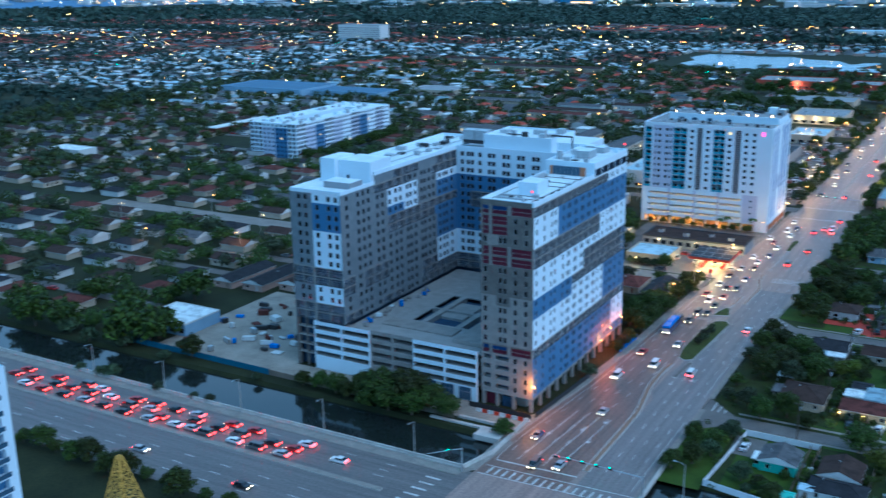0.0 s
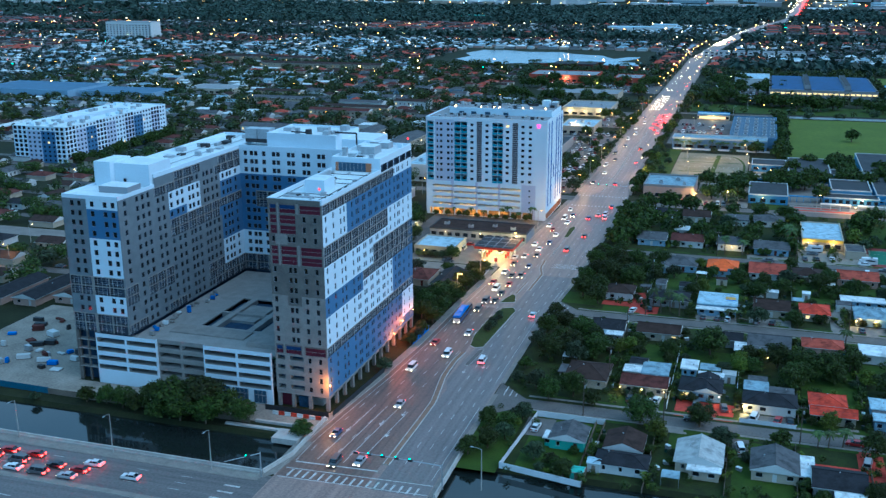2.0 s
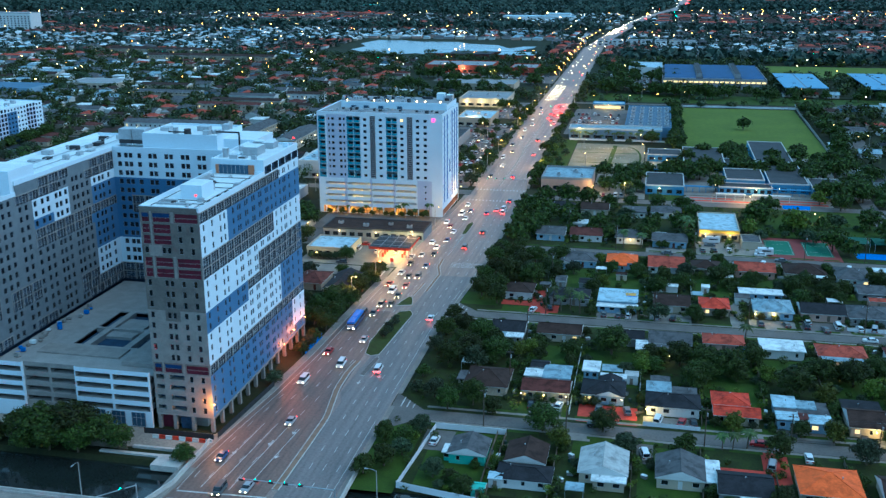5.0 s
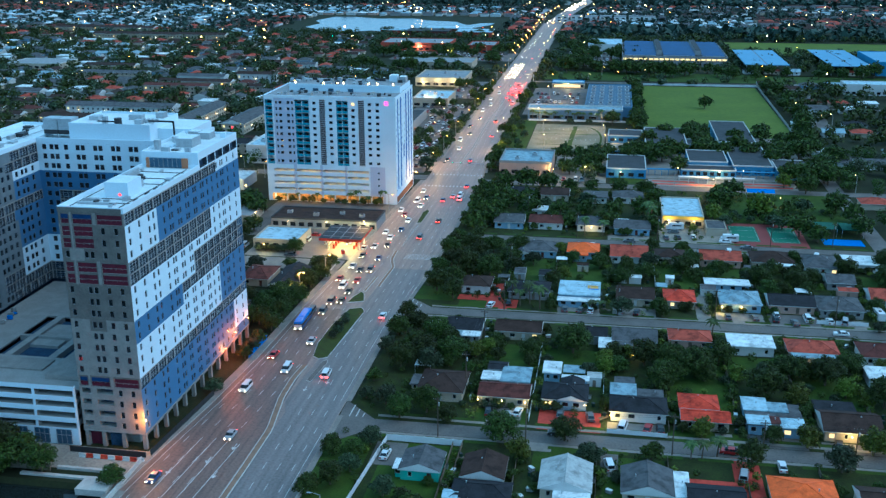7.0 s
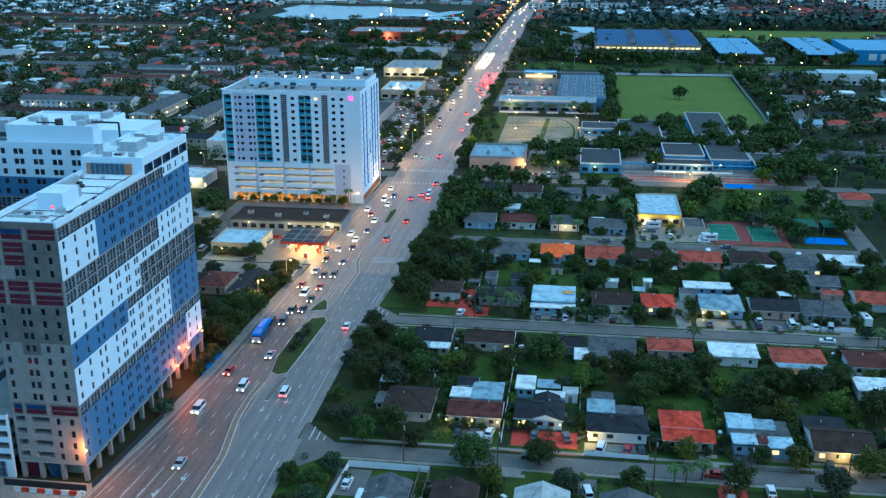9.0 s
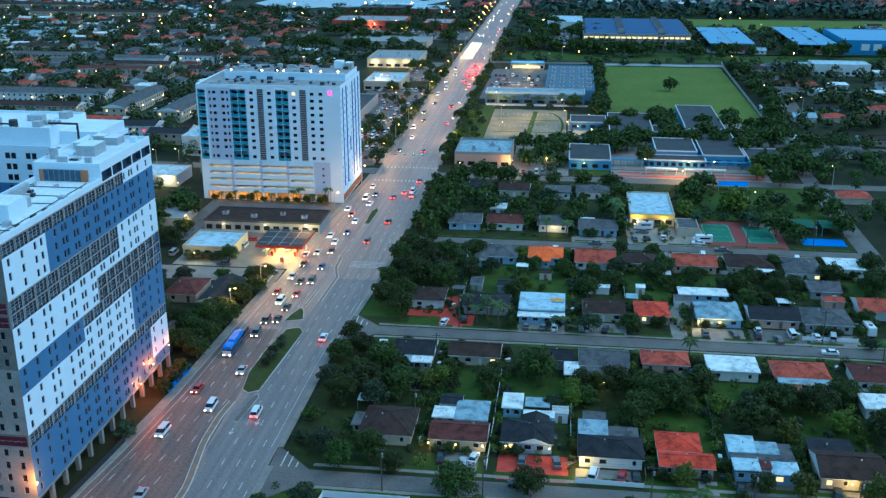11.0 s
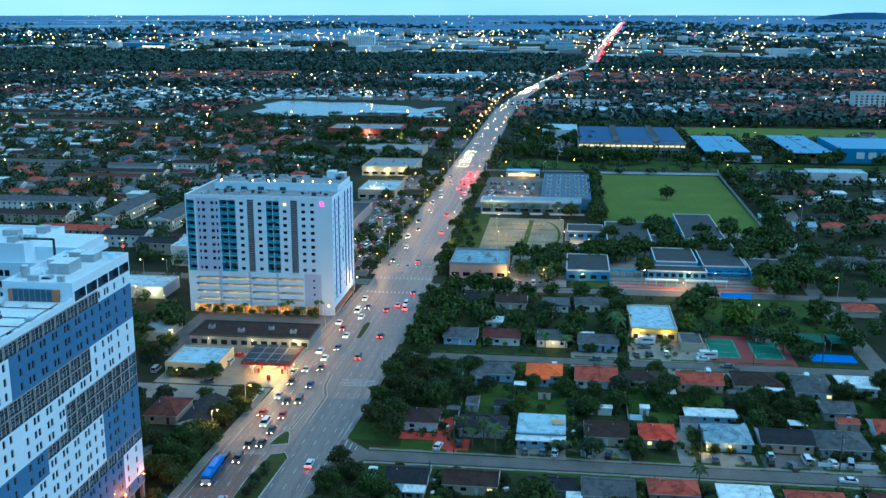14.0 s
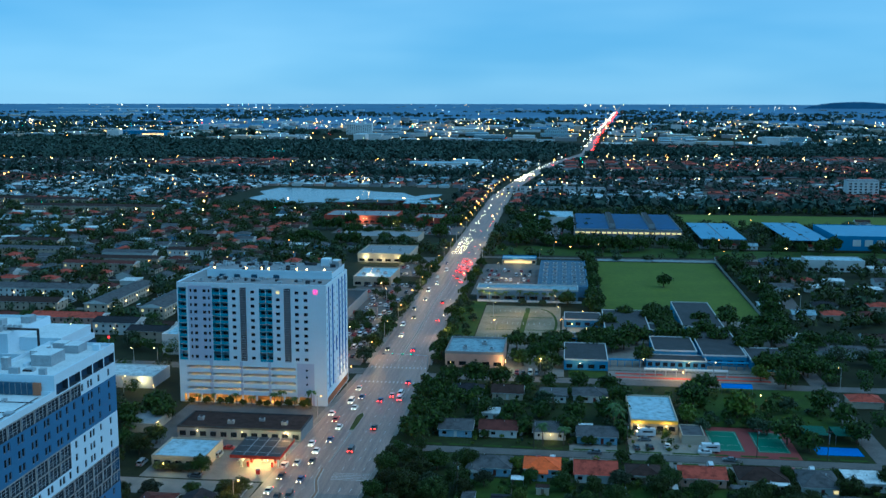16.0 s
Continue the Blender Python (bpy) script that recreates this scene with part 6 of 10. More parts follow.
verge = random.Random(3)
k = 1
for y in (224.0, 235.2, 302.0, 312.6, 384.6, 394.4):
    x = -52.0
    while x < 98:
        w = verge.uniform(5, 9.5)
        patch(f"verge_{k}", x, y - 0.75, x + w, y + 0.75, LAWN, "grass verge beside the street", 0.066, "verge")
        x += w + verge.uniform(2.6, 4.6)
        k += 1


# ---- simple large buildings ----
def flat_block(root, x0, y0, x1, y1, h, wall, roof, para=0.6, edge=None, windows=0, name="wall"):
    """A flat-roofed block under a thing, with a parapet and a row of windows on the side towards the avenue's south."""
    ox, oy = root.matrix_basis.translation.x, root.matrix_basis.translation.y
    TAKEN.append((x0, y0, x1, y1))
    holes = []
    if windows:
        n = max(1, int((x1 - x0) / windows))
        for i in range(n):
            c = (x1 - x0) * (i + 0.5) / n
            holes.append((c - windows * 0.33, c + windows * 0.33, 0.9, min(h - 0.8, 2.7), 0.15, FRAME, GLASS))
    s = Shape().facade((x0 - ox, y0 - oy), (1, 0), x1 - x0, 0, h, holes, one(wall))
    s.facade((x1 - ox, y0 - oy), (0, 1), y1 - y0, 0, h, [], one(wall))
    s.facade((x0 - ox, y1 - oy), (0, -1), y1 - y0, 0, h, [], one(wall))
    s.facade((x1 - ox, y1 - oy), (-1, 0), x1 - x0, 0, h, [], one(wall))
    part(name, s, root)
    r = Shape()
    e, t = edge or wall, 0.35
    a0, b0, a1, b1 = x0 - ox, y0 - oy, x1 - ox, y1 - oy
    r.box(a0 + 0.1, b0 + 0.1, h - 0.3, a1 - 0.1, b1 - 0.1, h, roof)
    r.box(a0 - 0.05, b0 - 0.05, h - 0.25, a1 + 0.05, b0 + t, h + para, e)
    r.box(a0 - 0.05, b1 - t, h - 0.25, a1 + 0.05, b1 + 0.05, h + para, e)
    r.box(a0 - 0.05, b0 + t, h - 0.25, a0 + t, b1 - t, h + para, e)
    r.box(a1 - t, b0 + t, h - 0.25, a1 + 0.05, b1 - t, h + para, e)
    part("roof", r, root)


def roof_units(root, spots, z):
    ox, oy = root.matrix_basis.translation.x, root.matrix_basis.translation.y
    for x, y, w, d, h in spots:
        s = Shape()
        s.box(-w / 2, -d / 2, 0, w / 2, d / 2, h, DUCT, STEEL)
        s.tube((0, 0, h), (0, 0, h + 0.15), min(w, d) * 0.35, min(w, d) * 0.35, BLACK, 8)
        part("air_handler", s, root, at=Matrix.Translation((x - ox, y - oy, z)))


# shops by the avenue
p = thing("shop_building", (-115, 391, 0), "low cream shop building with a dark flat roof", "building")
flat_block(p, -135.5, 389.5, -91.6, 406.5, 4.1, W_GREY, R_BROWN, 0.4, ROOF_DARK, windows=3.4)
flat_block(p, -157, 393, -145.5, 409, 3.0, W_CREAM, ROOF_GREY, 0.4)
roof_units(p, [(-130, 398, 2, 2, 1.1), (-118, 395, 2.2, 1.6, 1.2), (-108, 399, 1.8, 1.8, 1), (-99, 396, 2, 2, 1.1)], 4.1)
patch("lane_back", -300, 295, -130, 301, SIDE_ASPHALT, "pale lane behind the unfinished tower", 0.05, "road")
patch("car_park_shops", -146, 378, -91.5, 431, SIDE_ASPHALT, "dark asphalt lot behind the shops", 0.04, "car park")
p = thing("shop_building", (-124, 367, 0), "small pale shop at the filling station with blue-white roof", "building")
flat_block(p, -132.8, 360.5, -115.2, 378, 3.8, W_CREAM, R_SKY, 0.5, windows=3.0)
patch("forecourt", -134, 353, -92.6, 384, PALE_STREET, "pale concrete filling station forecourt", 0.05, "forecourt")

gas = thing("filling_station_canopy", (-98.6, 368.8, 0), "dark flat canopy with a red edge and lit underside", "canopy")
s = Shape()
s.box(-8.2, -8.8, 4.7, 8.2, 8.8, 5.7, R_RED, ROOF_DARK)
part("canopy_roof", s, gas)
for dy in (-5.7, 0, 5.7):
    s = Shape()
    s.box(-7.4, -0.1, 5.7, 7.4, 0.1, 5.79, ROOF_GREY)
    part("roof_rib", s, gas, at=Matrix.Translation((0, dy, 0.003)))
for dx in (-3.8, 0, 3.8):
    s = Shape()
    s.box(-0.12, -8.4, 5.7, 0.12, 8.4, 5.8, ROOF_GREY)
    part("roof_rib", s, gas, at=Matrix.Translation((dx, 0, 0.003)))
for dx in (-6, 6):
    for dy in (-4, 4):
        s = Shape()
        s.box(-0.25, -0.25, 0, 0.25, 0.25, 4.7, W_WHITE)
        part("column", s, gas, at=Matrix.Translation((dx, dy, 0)))
        s = Shape()
        s.box(-1.2, -0.8, 4.62, 1.2, 0.8, 4.695, glow("canopy_panel_glow", (1.0, 0.75, 0.36), 5, True))
        part("light_panel", s, gas, at=Matrix.Translation((dx * 0.6, dy, 0)))
for dx in (-4, 4):
    for dy in (-3.5, 0, 3.5):
        s = Shape()
        s.box(-0.35, -0.25, 0.15, 0.35, 0.25, 1.7, R_RED)
        s.box(-0.5, -0.4, 0, 0.5, 0.4, 0.15, CONCRETE_PAVE)
        s.box(-0.25, -0.27, 1.1, 0.25, -0.25, 1.5, BLACK)
        t = thing("fuel_pump", (-98.6 + dx, 368.8 + dy, 0.05), "red fuel pump on a concrete plinth", "fuel pump", "fuel pumps")
        part("body", s, t)
t = thing("price_sign", (-96.8, 357.2, 0), "red and white sign at the forecourt", "sign")
s = Shape()
s.box(-0.15, -0.15, 0, 0.15, 0.15, 0.8, STEEL)
part("post", s, t)
s = Shape()
s.box(-0.6, -0.2, 0.8, 0.6, 0.2, 2.3, R_RED)
s.box(-0.62, -0.21, 2.3, 0.62, 0.21, 2.75, W_WHITE)
part("board", s, t)

# blocks further up the west side
for x0, y0, x1, y1, h, wall, roof, label in (
    (-150, 772, -112, 815, 6.0, W_CREAM, ROOF_GREY, "cream restaurant with big wall lamps"), (-134, 680, -110, 716, 5.5, W_CREAM, R_SKY, "shop with a pale blue roof"),
    (-150, 552, -117, 640, 5.0, W_GREY, ROOF_DARK, "long dark-roofed shop row beside the car park"), (-228, 996, -160, 1040, 7, R_RUST, ROOF_GREY, "long red-fronted store with grey roof"), (-140, 984, -114, 1020, 7, R_RUST, ROOF_GREY, "small shop with a red front"),
    (-186, 870, -120, 905, 5, W_CREAM, ROOF_GREY, "low shop row with grey roof"), (-186, 500, -160, 540, 9, W_WHITE, R_SKY, "white hall with terracotta edge"), (-160, 520, -132, 548, 8, R_RUST, R_SKY, "red-roofed hall behind the tower")):
    b = thing("shop_building", ((x0 + x1) / 2, (y0 + y1) / 2, 0), label, "building")
    flat_block(b, x0, y0, x1, y1, h, wall, roof, 0.7, windows=6)
    roof_units(b, [(x0 + (x1 - x0) * f, y0 + (y1 - y0) * g, 2.4, 2.2, 1.4) for f, g in ((0.2, 0.3), (0.5, 0.6), (0.75, 0.4))], h)
patch("car_park_west", -131, 492, -91.5, 690, SIDE_ASPHALT, "asphalt car park beside the avenue", 0.05, "car park")
patch("car_park_west_far", -118, 718, -91, 800, SIDE_ASPHALT, "asphalt car park", 0.05, "car park")
patch("car_park_north", -205, 925, -92, 985, SIDE_ASPHALT, "asphalt car park before the red store", 0.05, "car park")
# east side
b = thing("restaurant_building", (-41, 508, 0), "pinkish flat-roofed restaurant with a pale blue roof", "building")
flat_block(b, -54, 494.5, -28.5, 523, 6.3, W_PINK, R_BLUE, 0.9, W_GREY, windows=5)
roof_units(b, [(-46, 503, 2, 2, 1.2), (-38, 512, 2.4, 2, 1.3), (-34, 502, 1.8, 1.8, 1)], 6.3)
patch("car_park_yard", -28, 484, -2, 540, CONCRETE_PAVE, "pale concrete yard", 0.05, "car park")
patch("car_park_olive", -46, 541, -4, 630, mat("worn_car_park", (0.3, 0.26, 0.19), 0.9, size=11, fine=0.8, other=(0.1, 0.105, 0.06)), "worn olive-grey car park", 0.06, "car park")
s = Shape()
for y in (553, 583, 613):
    for x in np.arange(-40, -8, 2.8):
        strip(s, x, y, x, y + 4.8, 0.14, PAINT, 0.075)
for y in (570, 600):
    strip(s, -42, y, -8, y + 0.6, 1.3, LAWN, 0.074)
strip(s, -24, 545, -22, 625, 2.6, LAWN, 0.073)
for k in range(14):
    a0, a1 = math.radians(-85 + 12.5 * k), math.radians(-72.5 + 12.5 * k)
    strip(s, -15 + 9 * math.cos(a0), 586 + 36 * math.sin(a0), -15 + 9 * math.cos(a1), 586 + 36 * math.sin(a1), 1.3, LAWN, 0.0765)
setting("car_park_lines", s, "white bay lines and grass strips", "road marking")
STORE_WALL = mat("slate_blue_render", (0.13, 0.21, 0.31), 0.85, size=4, fine=0.4, var=0.12)
STORE_ROOF = mat("blue_grey_roof_felt", (0.13, 0.185, 0.25), 0.8, size=6, fine=0.5, other=(0.08, 0.11, 0.15), stain=0.3)
b = thing("store_building", (-20, 700, 0), "long slate blue store with white parapet and blue-grey roof", "building")
flat_block(b, -53, 645, 6, 660, 6.6, STORE_WALL, R_BLUE, 0.8, W_WHITE, windows=7)
flat_block(b, -18, 660.4, 12, 757, 6.0, STORE_WALL, STORE_ROOF, 0.6)
roof_units(b, [(x, y, 3, 2.4, 1.5) for x in (-14, -8, -2, 4, 9) for y in (670, 684, 698, 712, 727, 742)], 6.0)
fence(-52, 640.5, 8, 641.5, 1.2, FENCE_WHITE, "low white wall before the store", 5)
b = thing("kiosk", (-38, 782, 0), "small drive-in with a blue fascia and lit front", "building")
flat_block(b, -46, 776, -22, 789, 4.0, W_CREAM, R_SKY, 0.6, BRIGHT_BLUE, windows=3)
part("lit_front", Shape().box(-6.5, -6.3, 1.0, 13, -6.15, 2.6, LIT_PANE), b, "warm lit counter windows")
patch("car_park_store", -58, 661, -18.5, 775, SIDE_ASPHALT, "store car park", 0.05, "car park")
patch("verge_car_park", -61.5, 528, -46.5, 641, LAWN, "rough grass verge beside the car park", 0.048, "verge")
patch("school_court", -3, 498, 97, 606, CONCRETE_PAVE, "pale concrete courtyards of the school", 0.042, "courtyard")
patch("field_play", 20, 604, 104, 796, FIELD, "mown green playing field", 0.06, "field")
TAKEN.append((20, 596, 104, 800))
fence(17.5, 606, 17.5, 796, 1.8, FENCE_WOOD, "dark fence beside the playing field", 6)
fence(104, 604, 106, 797, 2.0, POLE, "pale fence along the playing field", 6)
fence(22, 800, 106, 801, 1.4, FENCE_WHITE, "pale fence along the playing field", 6)

school = thing("school_building", (40, 530, 0), "low blue school with dark flat roofs and courtyards", "building")
for x0, y0, x1, y1, h in ((-2, 496, 17, 527, 4.6), (18, 556, 40, 604, 4.6), (59, 510, 78, 566, 4.8), (79, 503, 96, 528, 4.4), (57, 568, 77, 630, 4.6), (38, 514, 57, 541, 5.4), (0, 543, 14, 552, 3.6), (-2, 580, 17, 598, 4.0), (40, 560, 57, 575, 4.2)):
    flat_block(school, x0, y0, x1, y1, h, BRIGHT_BLUE, ROOF_DARK, 0.35, W_WHITE, windows=4)
flat_block(school, 34, 503.5, 60, 513.8, 3.6, BRIGHT_BLUE, ROOF_DARK, 0.3, W_WHITE, windows=3)
s = Shape()
s.box(-26, -3.5, 2.9, 38, -1.2, 3.2, BRIGHT_BLUE)
for x in np.arange(-25, 38, 3.2):
    s.box(x, -3.3, 0, x + 0.25, -3.0, 2.9, BRIGHT_BLUE)
part("covered_walkway", s, school, "blue covered walkway", Matrix.Translation((0, -22.5, 0)))
TAKEN.append((-4, 488, 98, 632))
can = thing("entrance_canopy", (48, 491, 0), "white flat entrance canopy on posts", "canopy")
for dx, w in ((-9, 14), (10, 18)):
    s = Shape()
    s.box(-w / 2, -1.3, 2.9, w / 2, 1.3, 3.15, W_WHITE)
    part("canopy_roof", s, can, at=Matrix.Translation((dx, 0, 0)))
    for q in np.linspace(-w / 2 + 0.4, w / 2 - 0.4, 4):
        s = Shape()
        s.box(-0.1, -0.1, 0, 0.1, 0.1, 2.9, W_WHITE)
        part("post", s, can, at=Matrix.Translation((dx + q, 0, 0)))
patch("car_park_school", 17, 483.2, 86, 497, CONCRETE_PAVE, "pale school forecourt", 0.05, "car park")
for k, (x0, x1, y) in enumerate(((20, 40, 492.5), (62, 84, 492.5), (20, 84, 487.0))):
    patch(f"paving_red_{k + 1}", x0, y - 1.1, x1, y + 1.1, RED_PAVER, "red-brown planted paving strip", 0.07, "paving")
patch("lawn_school", 0, 484, 16, 496, LAWN, "bright green school lawn", 0.05, "lawn")
b = thing("community_hall", (29.7, 428, 0), "hall with a pale blue roof and yellow-lit front", "building")
flat_block(b, 21.5, 414.5, 38, 445.0, 4.4, W_CREAM, R_SKY, 0.5, windows=3.4)
flat_block(b, 38.3, 404, 46, 416, 3.0, W_CREAM, R_GREY, 0.3)
# the hall's yellow lamplight is put into this fascia's colour
s = Shape()
s.box(-8.1, -14.0, 3.6, 8.2, -13.55, 4.7, mat("lamplit_yellow_fascia", (0.7, 0.45, 0.05), 0.7, size=2, fine=0.3, var=0.1))
part("fascia", s, b, "fascia with yellow lamplight put into its colour")
patch("lawn_park", 47, 427, 98, 472, LAWN, "open park lawn with scattered trees", 0.03, "lawn")
# courts
patch("court_base", 46, 392.8, 76, 424, COURT_RED, "dull red tennis court surround", 0.04, "court")
for k, x in enumerate((48, 63)):
    patch(f"court_{k + 1}", x, 399, x + 10.5, 420, COURT_GREEN, "green tennis court", 0.055, "court")
s = Shape()
for x in (48, 63):
    for a, c, d, e in ((x + 0.5, 400, x + 0.5, 419), (x + 10, 400, x + 10, 419), (x + 0.5, 400, x + 10, 400), (x + 0.5, 419, x + 10, 419), (x + 1.8, 405, x + 8.7, 405), (x + 1.8, 414, x + 8.7, 414)):
        strip(s, a, c, d, e, 0.12, PAINT, 0.07)
setting("court_lines", s, "white court lines", "road marking")
patch("court_blue", 82, 399, 97, 407, BLUE_TARP, "bright blue court cover", 0.06, "court")
for k, x in enumerate((80.5, 90.5)):
    t = thing("batting_cage", (x + 4, 415, 0), "dark green netted practice cage", "cage", "practice cages")
    net = mat(f"green_net_{k}", (0.03, 0.09, 0.06), 0.9, size=1, fine=0.1, var=0.4)
    s = Shape()
    s.box(-4, -5, 3.2, 4, 5, 3.25, net)
    s.box(-4, 4.95, 0, 4, 5, 3.2, net)
    part("net", s, t)
    for dx in (-4, 4):
        for dy in (-5, 5):
            s = Shape()
            s.box(-0.06, -0.06, 0, 0.06, 0.06, 3.3, STEEL)
            part("post", s, t, at=Matrix.Translation((dx, dy, 0)))
patch("park_lawn", 48, 425, 98, 476, LAWN, "green park lawn", 0.035, "lawn")
t = thing("marquee", (67, 470, 0), "bright blue event tent", "tent")
s = slope_roof(12, 5, 2.4, 1.0, "gable", BLUE_TARP, 0.1)
part("roof", s, t)
for dx in (-6, -2, 2, 6):
    for dy in (-2.5, 2.5):
        s = Shape()
        s.box(-0.06, -0.06, 0, 0.06, 0.06, 2.4, STEEL)
        part("post", s, t, at=Matrix.Translation((dx, dy, 0)))
# further school, solar canopies, blue hall
b = thing("school_building", (50, 975, 0), "large school with blue solar roof and lit front", "building")
solar = mat("solar_roof", (0.022, 0.06, 0.16), 0.45, size=6, fine=1.0, var=0.3, spec=0.2)
canopy_blue = mat("blue_canopy_sheet", (0.15, 0.29, 0.44), 0.55, size=8, fine=1.0, var=0.12)
flat_block(b, 6, 912, 95, 1020, 8.4, W_GREY, ROOF_DARK, 0.4, W_GREY, windows=5)
flat_block(b, -26, 1000, 5.8, 1050, 8, W_WHITE, R_SKY, 0.5, windows=6)
s = Shape()
s.box(-44, -63.3, 5.4, 44, -63.1, 6.8, LIT_PANE)
for x in np.arange(-44, 44, 4.4):
    s.box(x, -63.5, 5.2, x + 1.1, -63.3, 7.0, W_GREY)
part("lit_gallery", s, b, "warm lit upper gallery")
for k in range(9):
    for x0, x1 in ((-42, -15), (-9, 18), (24, 43)):
        q = Shape()
        ya = -58 + 11.4 * k
        q.face([(x0, ya, 8.9), (x1, ya, 8.9), (x1, ya + 8.6, 10.2), (x0, ya + 8.6, 10.2)], solar)
        q.face([(x0, ya + 8.6, 8.45), (x0, ya + 8.6, 10.2), (x1, ya + 8.6, 10.2), (x1, ya + 8.6, 8.45)], W_GREY)
        q.face([(x0, ya, 8.45), (x1, ya, 8.45), (x1, ya, 8.9), (x0, ya, 8.9)], STEEL)
        part("solar_panel", q, b)
for x in (-12, 21):
    part("lift_housing", Shape().box(x - 2.4, -50, 8.4, x + 2.4, 40, 12.2, ROOF_GREY, ROOF_DARK), b)
patch("lawn_far_school", -56, 821, 330, 868, LAWN, "wide lawn with scattered trees before the far school", 0.05, "lawn")
patch("car_park_school_far", -44, 905, 4, 995, SIDE_ASPHALT, "car park beside the far school", 0.05, "car park")
for x0, y0, x1, y1 in ((105, 872, 140, 975), (172, 872, 204, 985)):
    t = thing("solar_canopy", ((x0 + x1) / 2, (y0 + y1) / 2, 0), "pale blue flat canopy on posts", "canopy")
    s = Shape()
    s.box(-(x1 - x0) / 2, -(y1 - y0) / 2, 7.5, -0.6, (y1 - y0) / 2, 8.0, canopy_blue)
    s.box(0.6, -(y1 - y0) / 2, 7.5, (x1 - x0) / 2, (y1 - y0) / 2, 8.0, canopy_blue)
    s.box(-0.6, -(y1 - y0) / 2, 7.4, 0.6, (y1 - y0) / 2, 7.7, W_GREY)
    part("canopy_roof", s, t)
    for fx in (-0.45, 0.45):
        for fy in (-0.45, 0.0, 0.45):
            s = Shape()
            s.box(-0.3, -0.3, 0, 0.3, 0.3, 7.5, STEEL)
            part("post", s, t, at=Matrix.Translation((fx * (x1 - x0), fy * (y1 - y0), 0)))
b = thing("hall_building", (238, 910, 0), "bright blue hall with white letter shapes", "building")
flat_block(b, 208, 876, 270, 950, 11, BRIGHT_BLUE, canopy_blue, 0.4)
for k in range(3):
    s = Shape()
    s.box(-3, -0.2, 0, 3, 0, 5, W_WHITE)
    part("sign_panel", s, b, at=Matrix.Translation((-14 + 9 * k, -34.1, 3.5)))
patch("field_far", 110, 1010, 330, 1110, FIELD, "far green field", 0.05, "field")
b = thing("school_building", (182, 780, 0), "long white two-storey building", "building")
flat_block(b, 163, 772, 201, 790, 7.6, W_WHITE, R_SKY, 0.5, windows=4)


def apartments(x0, y0, x1, y1, h, wall, roof, label, lamps=3):
    """A two-storey row of flats under a low gable roof, with windows on both storeys and wall lamps."""
    w, d = x1 - x0, y1 - y0
    root = thing("apartment_row", ((x0 + x1) / 2, (y0 + y1) / 2, 0), label, "building", "apartment rows")
    TAKEN.append((x0, y0, x1, y1))
    s = Shape()
    for o, u, ln in (((-w / 2, -d / 2), (1, 0), w), ((w / 2, -d / 2), (0, 1), d)):
        n = max(1, int(ln / 3.4))
        holes = []
        for z in (0.9, 3.7):
            for i in range(n):
                c = ln * (i + 0.5) / n
                holes.append((c - 0.6, c + 0.6, z, z + 1.3, 0.15, wall, LIT_PANE if (i * 5 + int(z)) % 23 == 3 else GLASS))
        s.facade(o, u, ln, 0, h, holes, one(wall))
    s.facade((-w / 2, d / 2), (0, -1), d, 0, h, [], one(wall))
    s.facade((w / 2, d / 2), (-1, 0), w, 0, h, [], one(wall))
    part("wall", s, root)
    part("roof", slope_roof(w, d, h, min(w, d) * 0.14, "gable", roof, 0.6, "x" if w > d else "y"), root, at=Matrix.Translation((0, 0, 0.17)))
    for k in range(lamps):
        b = Shape()
        if w > d:
            b.blob((w * ((k + 0.5) / lamps - 0.5), -d / 2 - 0.5, 3.4), 0.3, WARM)
        else:
            b.blob((w / 2 + 0.5, d * ((k + 0.5) / lamps - 0.5), 3.4), 0.3, WARM)
        part("wall_light", b, root, "warm wall light")


apartments(-352, 617, -279, 631, 6.0, W_WHITE, R_GREY, "long cream two-storey apartments with wall lamps", 4)
apartments(-352, 584, -281, 597, 4.6, W_CREAM, R_BROWN, "long low dark-roofed apartments", 0)
apartments(-262, 578, -249, 640, 6.0, W_CREAM, R_GREY, "cream two-storey apartments with a grey gable roof", 4)
apartments(-228, 572, -214, 622, 6.0, W_CREAM, R_GREY, "cream two-storey apartments with a grey gable roof", 2)
apartments(-275, 545, -238, 557, 5.6, W_PINK, R_RUST, "two-storey flats with a rust-brown roof", 0)
apartments(-262, 512, -236, 524, 6.0, W_PINK, R_CHAR, "pink two-storey flats with a dark roof", 0)
apartments(-236, 534, -214, 547, 6.0, W_WHITE, R_CHAR, "white two-storey flats with a dark gable roof", 1)
apartments(-212, 520, -192, 532, 5.6, W_CREAM, R_CHAR, "cream flats with a dark gable roof", 0)
apartments(-340, 706, -290, 716, 6.2, W_CREAM, R_MAROON, "long row of brown-roofed town houses", 0)
apartments(-338, 728, -282, 739, 6.2, W_CREAM, R_BROWN, "row of brown-roofed town houses", 0)
apartments(-334, 752, -296, 763, 6.6, W_WHITE, R_GREY, "row of grey-roofed town houses", 1)
apartments(-292, 770, -262, 781, 6.4, W_WHITE, R_BROWN, "row of town houses with pale gables", 1)
apartments(-440, 806, -396, 818, 6.0, W_CREAM, R_BROWN, "apartments with a warmly lit gallery", 5)
apartments(-430, 772, -370, 783, 5.0, W_CREAM, R_GREY, "low apartments with a grey roof", 0)
apartments(-640, 1112, -520, 1126, 6.4, W_CREAM, R_BROWN, "long apartments with a row of lit doors", 8)
apartments(-560, 1048, -410, 1062, 6.4, W_CREAM, R_BROWN, "long apartments with a row of lit doors", 9)
